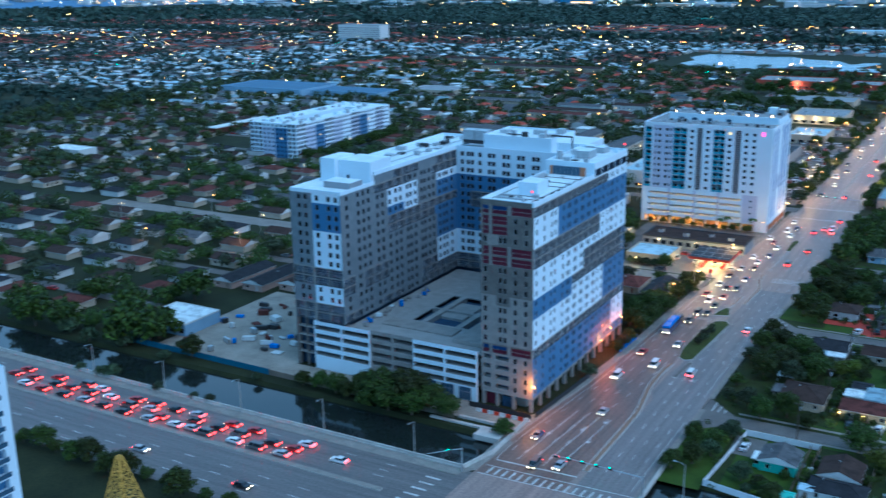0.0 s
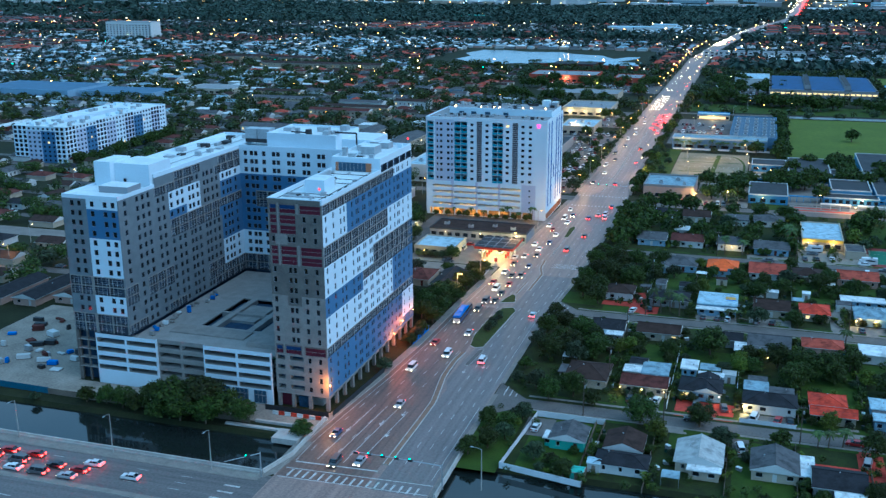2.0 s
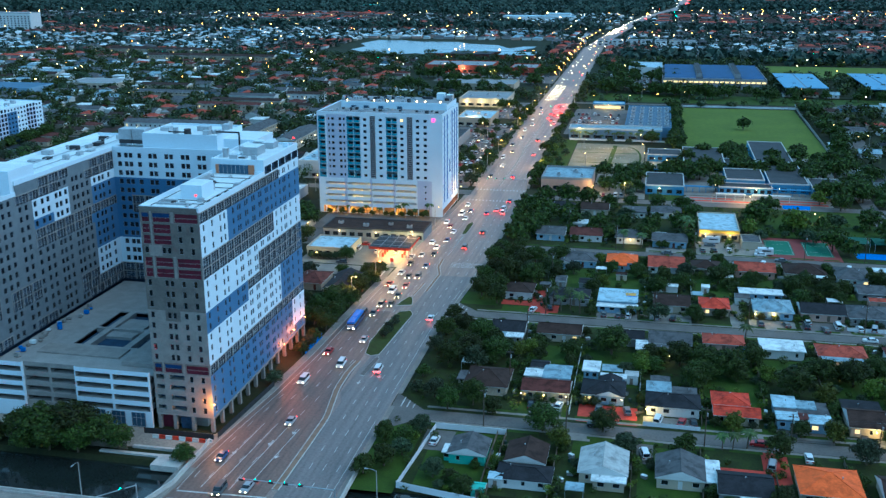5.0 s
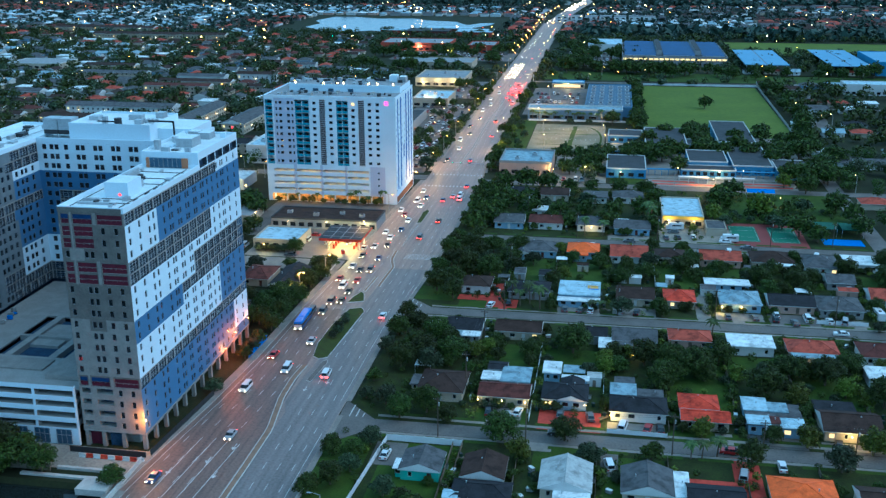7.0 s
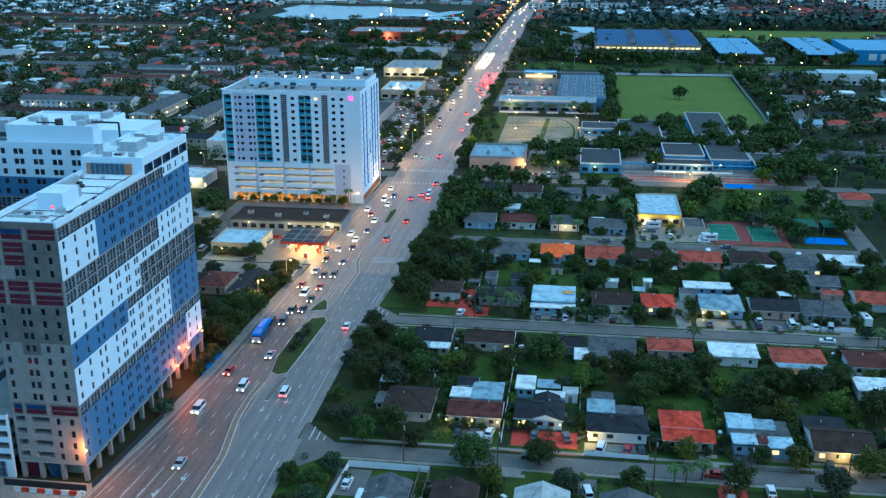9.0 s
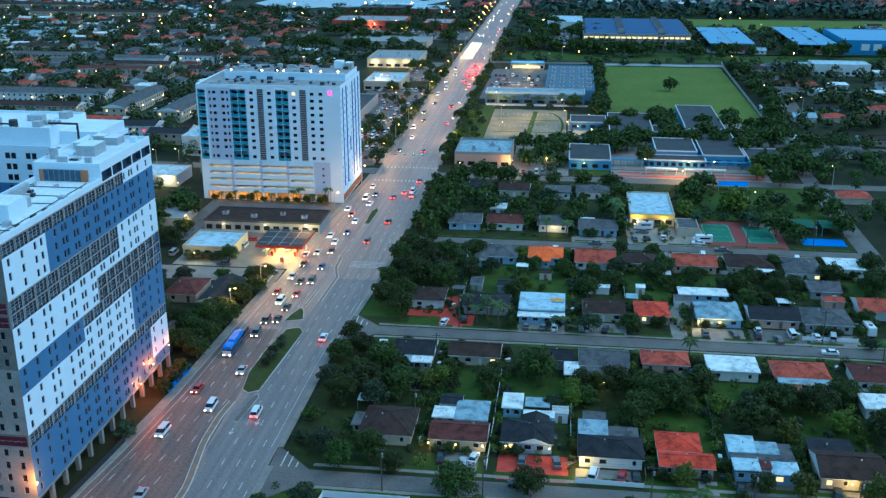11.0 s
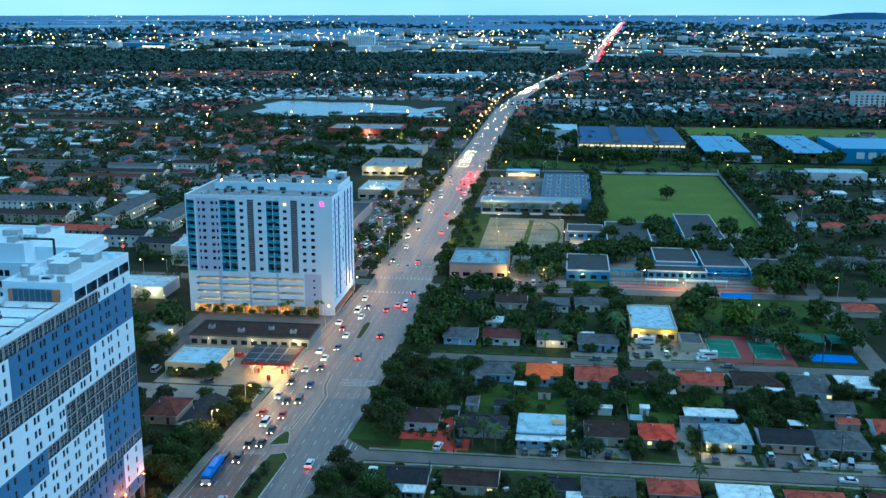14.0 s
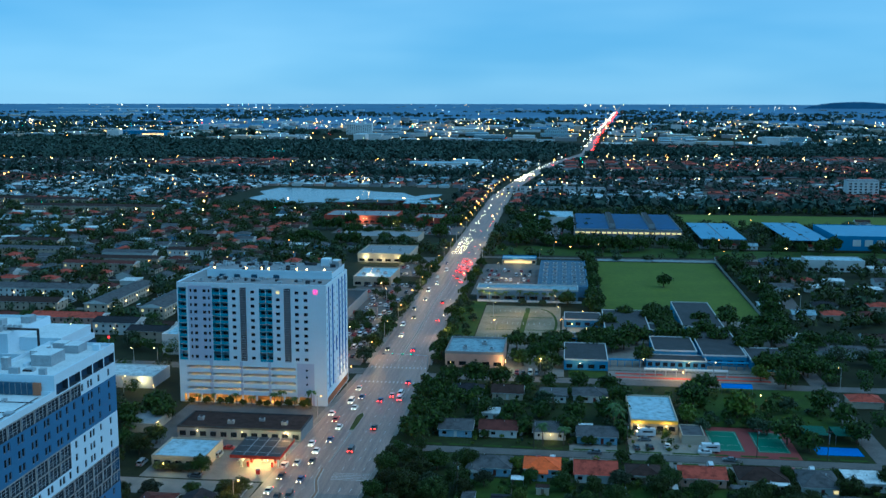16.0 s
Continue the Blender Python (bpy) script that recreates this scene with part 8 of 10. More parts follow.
for x, y, n, k in ((-142, 428, 1, 0.65), (-136, 427.5, 0, 0.55), (-127, 428, 0, 0.6), (-121, 427.5, 1, 0.65), (-112, 428, 0, 0.75), (-109, 427, 0, 0.8), (-104, 427.5, 1, 0.7), (-97.5, 427, 0, 0.85), (-24, 318, 0, 1.2), (-27, 316, 1, 1.1), (-20.5, 313.8, 0, 1.3), (-4, 313.6, 1, 0.9), (-1.5, 314, 1, 0.8), (21, 224, 1, 0.9), (23.5, 224.5, 1, 0.9), (27, 226, 1, 1.0), (43.5, 340, 0, 1.0), (16, 418, 0, 1.2), (17, 412, 0, 1.1), (-2, 398, 1, 1.0), (-9, 397, 0, 1.0), (-30, 320, 0, 1.0), (75, 230, 0, 1.1), (32, 300, 1, 1.0), (83, 303, 0, 1.0), (87, 303, 1, 1.0)):
    plant(PALMS[n], x, y, k)
for k in range(16):
    plant(PALMS[k % 2], -50 + 3.6 * k + grow.uniform(-1, 1), 643.4 + grow.uniform(-0.6, 0.6), grow.uniform(0.6, 0.9))
for k in range(46):
    plant(KINDS[grow.choice((0, 1, 1, 3))], 15 + grow.uniform(-1.6, 1.6), 606 + 4.1 * k, grow.uniform(0.5, 0.85))
for k in range(34):
    plant(KINDS[grow.choice((0, 2, 1))], -50 + grow.uniform(0, 360), 838 + grow.uniform(0, 34), grow.uniform(0.9, 1.3))
for x in (-145, -139, -133.5, -130, -124.5, -118, -115, -110.5, -106.5, -101, -99.5):
    plant(KINDS[5], x, 428.2, grow.uniform(0.45, 0.75))
for x, y, k in ((-79.4, 280, 0.8), (-79, 284, 1.0), (-79.8, 288, 0.9), (-78.6, 292, 0.8), (-79.6, 296, 0.7)):
    plant(KINDS[6], x, y, k, 0.2)
for k in range(22):
    plant(KINDS[grow.choice((0, 1, 3))], -393 + grow.uniform(-3, 3), 492 + 4.6 * k, grow.uniform(0.7, 1.0))
# further gardens, filled in where nothing stands
fill = random.Random(5)
streets = [(229.5, 6), (307.3, 6), (389.5, 6), (479, 7)]


def clear(x, y, r):
    if taken(x, y, r) or any(abs(y - c) < w for c, w in streets if x > -66):
        return False
    if lerp(WEST, y) - 4 < x < lerp(EAST, y) + 4 or 97 < x < 108 and y < 650:
        return False
    if -135 < x < -88 and 335 < y < 800 or -58 < x < 14 and 540 < y < 800 or -240 < x < -88 and 860 < y < 995:
        return False
    if -260 < x < -100 and 196 < y < 305 or -170 < x < -88 and 425 < y < 472 or -500 < x < -383 and 495 < y < 602:
        return False
    if -58 < x < 340 and 815 < y < 870 or -46 < x < 6 and 903 < y < 997:
        return False
    return not (340 - 9 < y < 353 + 2 and x < -90 or 477 < y < 489 and x < -60)


for k in range(175):
    x, y = fill.uniform(-46, 98), fill.choice((fill.uniform(256, 284), fill.uniform(336, 364), fill.uniform(188, 202), fill.uniform(415, 446)))
    if clear(x, y, 1.0):
        plant(KINDS[fill.choice((1, 1, 3, 4, 5, 5, 6, 6, 6))], x, y, fill.uniform(0.7, 1.0))
# bushes pressed against the houses, and covers and bins in the yards
yard = random.Random(41)
near_houses = [b_ for b_ in TAKEN if -56 < b_[0] < 96 and 186 < b_[1] < 460 and b_[2] - b_[0] > 8]
for x0, y0, x1, y1 in near_houses:
    for k in range(5):
        side = yard.randrange(4)
        x = (x0 - 0.9, x1 + 0.9, yard.uniform(x0, x1), yard.uniform(x0, x1))[side]
        y = (yard.uniform(y0, y1), yard.uniform(y0, y1), y1 + 1.0, y0 - 1.0)[side]
        if not taken(x, y, 0.5) and not any(abs(y - c) < w * 0.6 for c, w in streets):
            plant(KINDS[yard.choice((5, 5, 6))], x, y, yard.uniform(0.45, 0.85))


def patio_cover(x, y, w, d, h, m, label):
    t = thing("patio_cover", (x, y, 0), label, "patio cover", "patio covers")
    TAKEN.append((x - w / 2, y - d / 2, x + w / 2, y + d / 2))
    s = Shape().box(-w / 2, -d / 2, h, w / 2, d / 2, h + 0.1, m)
    part("sheet", s, t)
    for sx in (-1, 1):
        for sy in (-1, 1):
            part("post", Shape().box(-0.05, -0.05, 0, 0.05, 0.05, h, STEEL), t, at=Matrix.Translation((sx * (w / 2 - 0.1), sy * (d / 2 - 0.1), 0)))


for x, y, w, d, m, label in (
    (-7.4, 264.2, 6.0, 5.0, R_BLUE, "long pale blue metal patio cover on posts"), (-28.6, 257.2, 4.4, 4.8, R_WHITE, "white metal patio cover behind the maroon-roofed house"),
    (6.0, 259.0, 5.4, 4.6, R_GREY, "grey metal patio cover behind the black-roofed house"), (37.0, 243.0, 4.0, 5.0, R_WHITE, "white metal carport cover by the patched house"),
    (-48.5, 262.0, 4.5, 4.0, R_WHITE, "white metal cover in a wooded garden"), (18.5, 336.5, 3.6, 4.2, R_BLUE, "pale metal cover beside the red-roofed house"), (93, 319, 5, 5, R_WHITE, "white metal carport cover by a drive"),
    (-34.6, 337.5, 4, 3.4, R_GREY, "grey metal patio cover behind the white house"), (64, 338, 5, 4, R_WHITE, "white metal patio cover behind the pinkish house"), (29.5, 358.5, 5, 4, R_WHITE, "white metal patio cover near the red gable house"), (-12.6, 195.0, 4.2, 3.8, R_BLUE, "pale metal cover behind the weathered house"), (33.2, 196, 3.2, 5, R_WHITE, "white metal cover beside the dark-roofed house"), (-16, 360, 4, 3.6, R_WHITE, "white metal cover behind the orange-roofed house"), (50, 360.5, 4.6, 3.4, R_GREY, "grey metal cover between two back gardens")):
    patio_cover(x, y, w, d, 2.4, m, label)
t = thing("tarpaulin", (31.4, 286.0, 0), "bright blue tarpaulin slung beside the red-roofed house", "tarpaulin")
s = Shape()
s.box(-1.6, -2.2, 0.0, 1.6, 3.4, 1.7, BLUE_TARP, taper=0.7)
s.box(-1.9, -2.8, 0.0, 0.6, 0.4, 0.9, BLUE_TARP, taper=0.45)
part("sheet", s, t)
bin_ = thing("wheelie_bin", (0, 0, -500), "dark green wheelie bin in a yard", "bin", "wheelie bins")
part("body", Shape().box(-0.28, -0.34, 0.08, 0.28, 0.34, 0.95, mat("bin_plastic", (0.02, 0.05, 0.035), 0.6), taper=-0.05), bin_)
part("lid", Shape().box(-0.34, -0.42, 0.95, 0.34, 0.42, 1.05, BLACK), bin_)
chest = thing("storage_box", (0, 0, -500), "pale plastic storage box in a yard", "storage box", "storage boxes")
part("body", Shape().box(-0.7, -0.4, 0, 0.7, 0.4, 0.75, W_GREY), chest)
part("lid", Shape().box(-0.75, -0.45, 0.75, 0.75, 0.45, 0.85, R_WHITE, taper=0.05), chest)
planks = thing("timber_pile", (0, 0, -500), "pile of weathered boards in a yard", "timber pile", "timber piles")
for k in range(5):
    part("board", Shape().box(-1.6 + 0.1 * k, -0.5 + 0.22 * k, 0.12 * (k % 2), 1.5, -0.3 + 0.22 * k, 0.12 * (k % 2) + 0.11, FENCE_WOOD), planks)
for x0, y0, x1, y1 in near_houses:
    for k in range(3):
        x, y = yard.choice((yard.uniform(x0 - 2.4, x0 - 1.0), yard.uniform(x1 + 1.0, x1 + 2.4))), yard.uniform(y0 - 3, y1 + 3)
        if not taken(x, y, 0.8) and not any(abs(y - c) < w * 0.6 for c, w in streets):
            copy_thing(yard.choice((bin_, bin_, bin_, bin_, chest, chest, planks)), pose(x, y, 0.05, 0, 0, yard.uniform(0, 360)))
MIDHOUSES = []
protos = []
for w, d, kd, rf, wl, label in (
    (13, 9, "hip", R_CHAR, W_WHITE, "white house with a charcoal roof"), (13, 9, "gable", R_BROWN, W_CREAM, "cream house with a brown roof"), (12, 9, "hip", R_RUST, W_CREAM, "cream house with a terracotta roof"),
    (14, 10, "gable", R_GREY, W_WHITE, "white house with a grey roof"), (12, 10, "flat", R_WHITE, W_WHITE, "white flat-roofed house with small windows"), (13, 9, "hip", R_MAROON, W_CREAM, "cream house with a maroon roof"), (12, 9, "gable", R_BLUE, W_WHITE, "house with a pale metal roof"), (13, 10, "hip", R_GREY, W_BLUE, "pale house with a grey roof")):
    root = thing("house", (0, 0, -500), label, "house", "houses further off")
    holes = [(2, 3.4, 0.9, 2.1, 0.1, wl, GLASS), (5.5, 6.5, 0.1, 2.1, 0.1, wl, GLASS), (8.5, 10, 0.9, 2.1, 0.1, wl, GLASS)]
    s = Shape().facade((-w / 2, -d / 2), (1, 0), w, 0, 2.8, holes, one(wl))
    s.facade((w / 2, -d / 2), (0, 1), d, 0, 2.8, [], one(wl))
    s.facade((-w / 2, d / 2), (0, -1), d, 0, 2.8, [], one(wl))
    s.facade((w / 2, d / 2), (-1, 0), w, 0, 2.8, [], one(wl))
    part("wall", s, root)
    part("roof", slope_roof(w, d, 2.8, (d / 2 + 0.5) * 0.36, kd, rf), root, at=Matrix.Translation((0, 0, 0.004)))
    protos.append(root)


def lanes(name, x0, x1, ys):
    """Pale side streets of the further gardens."""
    for k, y in enumerate(ys):
        s = Shape()
        s.face([(x0, y - 2.8, 0.05), (x1, y - 2.8, 0.05), (x1, y + 2.8, 0.05), (x0, y + 2.8, 0.05)], SIDE_ASPHALT)
        setting(f"{name}_{k + 1}", s, "narrow asphalt street between gardens", "road")


def in_view(x, y):
    """Whether a place lies in the country that the flight looks over."""
    a = math.degrees(math.atan2(x, y + 30))
    return -58 < a < 26


def district(x, y):
    """The kinds of house in a part of town: dark shingles near the canal, pale roofs in the old park, red clay further up."""
    if x < -170 and y < 660:
        return [protos[i] for i in (0, 1, 5, 0, 1, 5, 0, 3, 1)]
    if x < -420 and y < 1000:
        return [protos[i] for i in (4, 6, 7, 3, 6, 4, 1)]
    if x < -170:
        return [protos[i] for i in (2, 5, 3, 7, 1, 2, 4)]
    return protos


def spread(x0, x1, ys, step, seed, want):
    g = random.Random(seed)
    for y in ys:
        for side in (-12, 12):
            x = x0
            while x < x1:
                px, py = x + g.uniform(-1.5, 1.5), y + side + g.uniform(-2, 2)
                if in_view(px, py) and not taken(px, py, 8.5) and clear(px, py, 8) and g.random() < want:
                    rz = 0 if g.random() < 0.8 else 90
                    MIDHOUSES.append((g.choice(district(px, py)), pose(px, py, 0.0, 0, 0, rz + (180 if side < 0 and rz == 0 else 0)), math.hypot(px + 20, py - 40)))
                    TAKEN.append((px - 7, py - 5.5, px + 7, py + 5.5))
                x += step * g.uniform(0.9, 1.25)


spread(112, 330, (229, 307, 389, 470, 550, 630, 710, 790, 865), 15.5, 31, 0.9)
WEST_ROWS = (228, 272, 316, 372, 416, 460, 504, 548, 592, 636, 680, 724, 768, 812)
spread(-680, -262, WEST_ROWS, 13.2, 32, 0.95)
lanes("lane_west", -680, -258, WEST_ROWS)
lanes("lane_east", 112, 330, (389, 550, 630, 710, 865))
spread(-262, -170, (330, 500, 560, 700, 745, 800, 850), 17, 33, 0.8)
spread(-700, -240, (860, 905, 950, 995, 1040, 1085), 13.6, 34, 0.92)
spread(275, 470, (900, 945, 990, 1035), 14, 35, 0.9)
MIDHOUSES.sort(key=lambda h: h[2])


def joined(name, copies, label, category):
    """Copies of things past the first hundreds, as one mesh."""
    v, f, m, mats, base = [], [], [], [], 0
    for kind, at in copies:
        for c in kind.children_recursive:
            w = c.matrix_basis if c.parent is kind else c.parent.matrix_basis @ c.matrix_basis
            a = np.array(at @ w)
            me = c.data
            co = np.empty(len(me.vertices) * 3)
            me.vertices.foreach_get("co", co)
            v.append(co.reshape(-1, 3) @ a[:3, :3].T + a[:3, 3])
            slots = []
            for q in me.materials:
                if q not in mats:
                    mats.append(q)
                slots.append(mats.index(q))
            for p_ in me.polygons:
                f.append([base + i for i in p_.vertices])
                m.append(slots[p_.material_index])
            base += len(me.vertices)
    me = bpy.data.meshes.new(name)
    me.from_pydata(np.concatenate(v).tolist(), [], f)
    for q in mats:
        me.materials.append(q)
    me.polygons.foreach_set("material_index", m)
    return tagged(new(name, me), label, category, kind="stuff")


for proto, at, _ in MIDHOUSES[:300]:
    copy_thing(proto, at)
joined("further_houses", [(p_, at) for p_, at, _ in MIDHOUSES[300:]], "suburban houses in rows further off", "houses")


def leaf_cloud(name, trees, quads, material, label, seed):
    """Many tree crowns of loose leaf clumps, as one mesh. trees: rows of x, y, z, radius, height."""
    g = np.random.default_rng(seed)
    t = np.repeat(np.array(trees), quads, axis=0)
    n = len(t)
    d = g.normal(size=(n, 3))
    d /= np.linalg.norm(d, axis=1)[:, None]
    lump = np.repeat(g.uniform(0.75, 1.2, (len(trees), 1)), quads, axis=0)
    q = g.uniform(0.55, 1.0, (n, 1)) * lump
    R, H = t[:, 3:4], t[:, 4:5]
    c = t[:, :3] + np.hstack([d[:, :2] * q * R, H * 0.58 + d[:, 2:] * q * H * 0.42])
    nm = d + g.normal(size=(n, 3)) * 0.5 + (0, 0, 0.4)
    u = np.cross(nm, g.normal(size=(n, 3)))
    u /= np.linalg.norm(u, axis=1)[:, None] + 1e-9
    w = np.cross(nm, u)
    w /= np.linalg.norm(w, axis=1)[:, None] + 1e-9
    size = R * g.uniform(0.6, 1.3, (n, 1)) * 1.95 / math.sqrt(quads)
    u, w = u * size, w * size * g.uniform(0.5, 1.0, (n, 1))
    verts = np.stack([c - u, c + u * 0.7 - w, c + u * 0.7 + w], 1).reshape(-1, 3)
    me = bpy.data.meshes.new(name)
    me.from_pydata(verts.tolist(), [], np.arange(3 * n).reshape(-1, 3).tolist())
    me.materials.append(material)
    return tagged(new(name, me), label, "trees", kind="stuff")


g = random.Random(61)
rows_a, rows_b = [], []
tries = 0
while len(rows_a) + len(rows_b) < 4400 and tries < 90000:
    tries += 1
    x, y = g.uniform(-760, 480), g.uniform(200, 1150)
    if in_view(x, y) and (x > 104 or x < -160 or y > 800) and not (350 > x > 105 and 1005 < y < 1115) and clear(x, y, 1.0):
        (rows_a if g.random() < 0.75 else rows_b).append((x, y, 0.0, g.uniform(2.6, 5.8), g.uniform(4.5, 9.5)))


def close(row):
    return row[1] < 560 and -430 < row[0] < 250


leaf_cloud("garden_trees", [q for q in rows_a if close(q)], 230, LEAF, "dark green garden trees beyond the avenue", 1)
leaf_cloud("garden_trees", [q for q in rows_b if close(q)], 230, LEAF_B, "grey-green garden trees beyond the avenue", 2)
leaf_cloud("garden_trees", [q for q in rows_a if not close(q)], 60, LEAF, "dark green garden trees further off", 3)
leaf_cloud("garden_trees", [q for q in rows_b if not close(q)], 60, LEAF_B, "grey-green garden trees further off", 4)


low_rows, low_b = [], []
shrub = random.Random(88)
while len(low_rows) + len(low_b) < 1500:
    x, y = shrub.uniform(-61, 98), shrub.uniform(188, 470)
    if shrub.random() < 0.45:
        x = shrub.choice((-33.0, -17.4, 0.6, 16.6, 33.4, 49.8, 66.4, 83.0)) + shrub.uniform(-1.1, 1.1)
    if taken(x, y, 0.3) or any(abs(y - c) < 5.4 for c, _ in streets) or x < lerp(EAST, y) + 3 or (46 < x < 98 and 392 < y < 426) or (-49 < x < -33 and 192 < y < 221):
        continue
    if any(abs(y - c) < 12 for c, _ in streets) and shrub.random() < 0.7:
        continue
    r = shrub.uniform(0.5, 1.5)
    (low_rows if shrub.random() < 0.7 else low_b).append((x, y, 0.0, r, r * shrub.uniform(1.2, 2.2)))
leaf_cloud("undergrowth", low_rows, 90, LEAF, "dark shrubs and hedges filling the back gardens", 8)
leaf_cloud("undergrowth", low_b, 90, LEAF_Y, "lighter green shrubs along the garden fences", 9)
joined("trees_beyond", JOINED, "trees of the park, school and far gardens", "trees")


# ---- vehicles ----
def car_kind(paint, label, van=False, lights="both"):
    root = thing("car", (0, 0, -500), label, "car", "cars")
    L, W = (2.55, 0.98) if van else (2.3, 0.92)
    s = Shape()
    s.box(-W, -L, 0.28, W, L, 0.62, paint, taper=-0.02)
    s.box(-W, -L + 0.02, 0.62, W, L - 0.05, 0.95 if not van else 1.05, paint, taper=0.08)
    part("body", s, root)
    c = Shape()
    if van:
        z0, z1 = 1.05, 1.85
        pts = [(-L + 0.15, z0), (L - 0.75, z0), (L - 1.35, z1), (-L + 0.3, z1)]
    else:
        z0, z1 = 0.95, 1.42
        pts = [(-L + 0.55, z0), (L - 1.15, z0), (L - 1.9, z1), (-L + 1.2, z1)]
    for sx in (-1, 1):
        q = [(sx * (W - 0.1 - (0.14 if z == z1 else 0)), y, z) for y, z in pts]
        c.face(q if sx > 0 else q[::-1], GLASS)
    for i, j in ((1, 2), (3, 0)):
        a, b = pts[i], pts[j]
        wa, wb = W - 0.1 - (0.14 if a[1] == z1 else 0), W - 0.1 - (0.14 if b[1] == z1 else 0)
        c.face([(wa, *a), (wb, *b), (-wb, *b), (-wa, *a)], GLASS)
    part("glazing", c, root)
    r = Shape()
    r.box(-W + 0.22, pts[3][0] - 0.05, z1 - 0.02, W - 0.22, pts[2][0] + 0.05, z1 + 0.06, paint, taper=0.05)
    for y in (pts[3][0] * 0.5 + pts[0][0] * 0.5, 0.1):
        for sx in (-1, 1):
            r.box(sx * (W - 0.17) - 0.05, y - 0.06, z0, sx * (W - 0.17) + 0.05, y + 0.06, z1, paint)
    part("roof", r, root)
    wheel = Shape()
    wheel.tube((-0.11, 0, 0.33), (0.11, 0, 0.33), 0.33, 0.33, RUBBER, 10)
    wheel.tube((0.1, 0, 0.33), (0.125, 0, 0.33), 0.2, 0.18, CHROME, 8)
    wheel.tube((-0.1, 0, 0.33), (-0.125, 0, 0.33), 0.2, 0.18, CHROME, 8)
    wheel = wheel.mesh("wheel")
    for sx in (-1, 1):
        for y in (-L + 0.85, L - 0.85):
            part("wheel", wheel, root, at=Matrix.Translation((sx * (W - 0.1), y, 0)))
    for sx in (-1, 1):
        h = Shape()
        h.box(-0.17, 0, 0, 0.17, 0.1, 0.16, HEAD if lights in ("both", "brake") else STEEL)
        part("headlight", h, root, at=Matrix.Translation((sx * (W - 0.26), L - 0.06, 0.56)))
        h = Shape()
        if lights == "brake":
            h.box(min(-0.28 * sx, 0.31 * sx), -0.1, -0.08, max(-0.28 * sx, 0.31 * sx), 0.45, 0.28, TAIL)
        else:
            h.box(-0.26, -0.085, -0.06, 0.26, 0, 0.26, TAIL if lights in ("both", "tail") else TAIL_DIM)
        part("tail_light", h, root, at=Matrix.Translation((sx * (W - 0.28), -L + 0.06, 0.62)))
    return root


P = {n: mat("paint_" + n, c, 0.28, 0.2, size=2, fine=0.5, var=0.06, spec=0.6) for n, c in (("white", (0.7, 0.71, 0.72)), ("black", (0.02, 0.02, 0.023)), ("silver", (0.38, 0.39, 0.41)), ("red", (0.32, 0.02, 0.02)), ("blue", (0.03, 0.07, 0.2)), ("grey", (0.11, 0.115, 0.12)))}
DRIVEN = [car_kind(P["white"], "white car with its lights on"), car_kind(P["black"], "black car with its lights on"), car_kind(P["silver"], "silver car with its lights on"), car_kind(P["grey"], "dark grey car with its lights on", True), car_kind(P["white"], "white van with its lights on", True), car_kind(P["red"], "red car with its lights on"), car_kind(P["blue"], "blue car with its lights on")]
PARKED = [car_kind(P["white"], "white car parked off the street", lights="no"), car_kind(P["black"], "black car parked off the street", lights="no"), car_kind(P["silver"], "silver car parked off the street", True, "no"), car_kind(P["grey"], "dark grey car parked off the street", lights="no"), car_kind(P["red"], "red car parked off the street", lights="no"), car_kind(P["white"], "white van parked off the street", True, "no")]
BRAKING = [car_kind(P["white"], "white car braking in the queue", lights="brake"), car_kind(P["black"], "black car braking in the queue", lights="brake"), car_kind(P["silver"], "silver car braking in the queue", lights="brake"), car_kind(P["grey"], "dark grey car braking in the queue", True, "brake"), car_kind(P["red"], "red car braking in the queue", lights="brake")]
drive = random.Random(9)
FAR_CARS = []


def cars(text, kinds, rz, z=0.07, jitter=2):
    for row in text.split(";"):
        x, y = row.split()[:2]
        kind, at = drive.choice(kinds), pose(float(x), float(y), z, 0, 0, rz + drive.uniform(-jitter, jitter))
        if float(y) > 452:
            FAR_CARS.append((kind, at))
        else:
            copy_thing(kind, at)


# southbound on the avenue, facing the flight
cars("-91.3 181; -85.6 183; -97.3 195.7; -87.5 217.1; -93 242.9; -86 256.1; -92.6 264.5; -91.7 299; -88.2 300; -88.0 309; -84.9 310; -84.7 319; -88 324; -91 331; -84.6 330; -89.9 345; -86.2 341; -82.7 342; -82.7 355; -89.3 357; -87.5 369; -83 371; -84 380.7; -87.3 387.7; -82 392; -81.8 405.7; -85 414; -88 421; -81 429; -84 437; -81 442.8; -84.5 454.5; -84 520; -82 548; -85 572; -82 590; -85 612; -82.5 640; -84.5 668; -82 690; -85 715; -82 742; -85 770; -84.8 276", DRIVEN, 180)
# northbound
cars("-74.2 254.3; -68.5 299; -72.7 383.5; -69.3 407; -66.5 450; -69.5 447; -65.8 443; -73.0 440; -66 466; -72 520; -68.5 585; -71.5 632; -68 700; -71.3 712; -74.5 722; -68.2 728; -71.5 735; -74.8 742; -68 748; -71.5 756; -74.8 764; -68.3 771; -71.5 780", DRIVEN, 0)
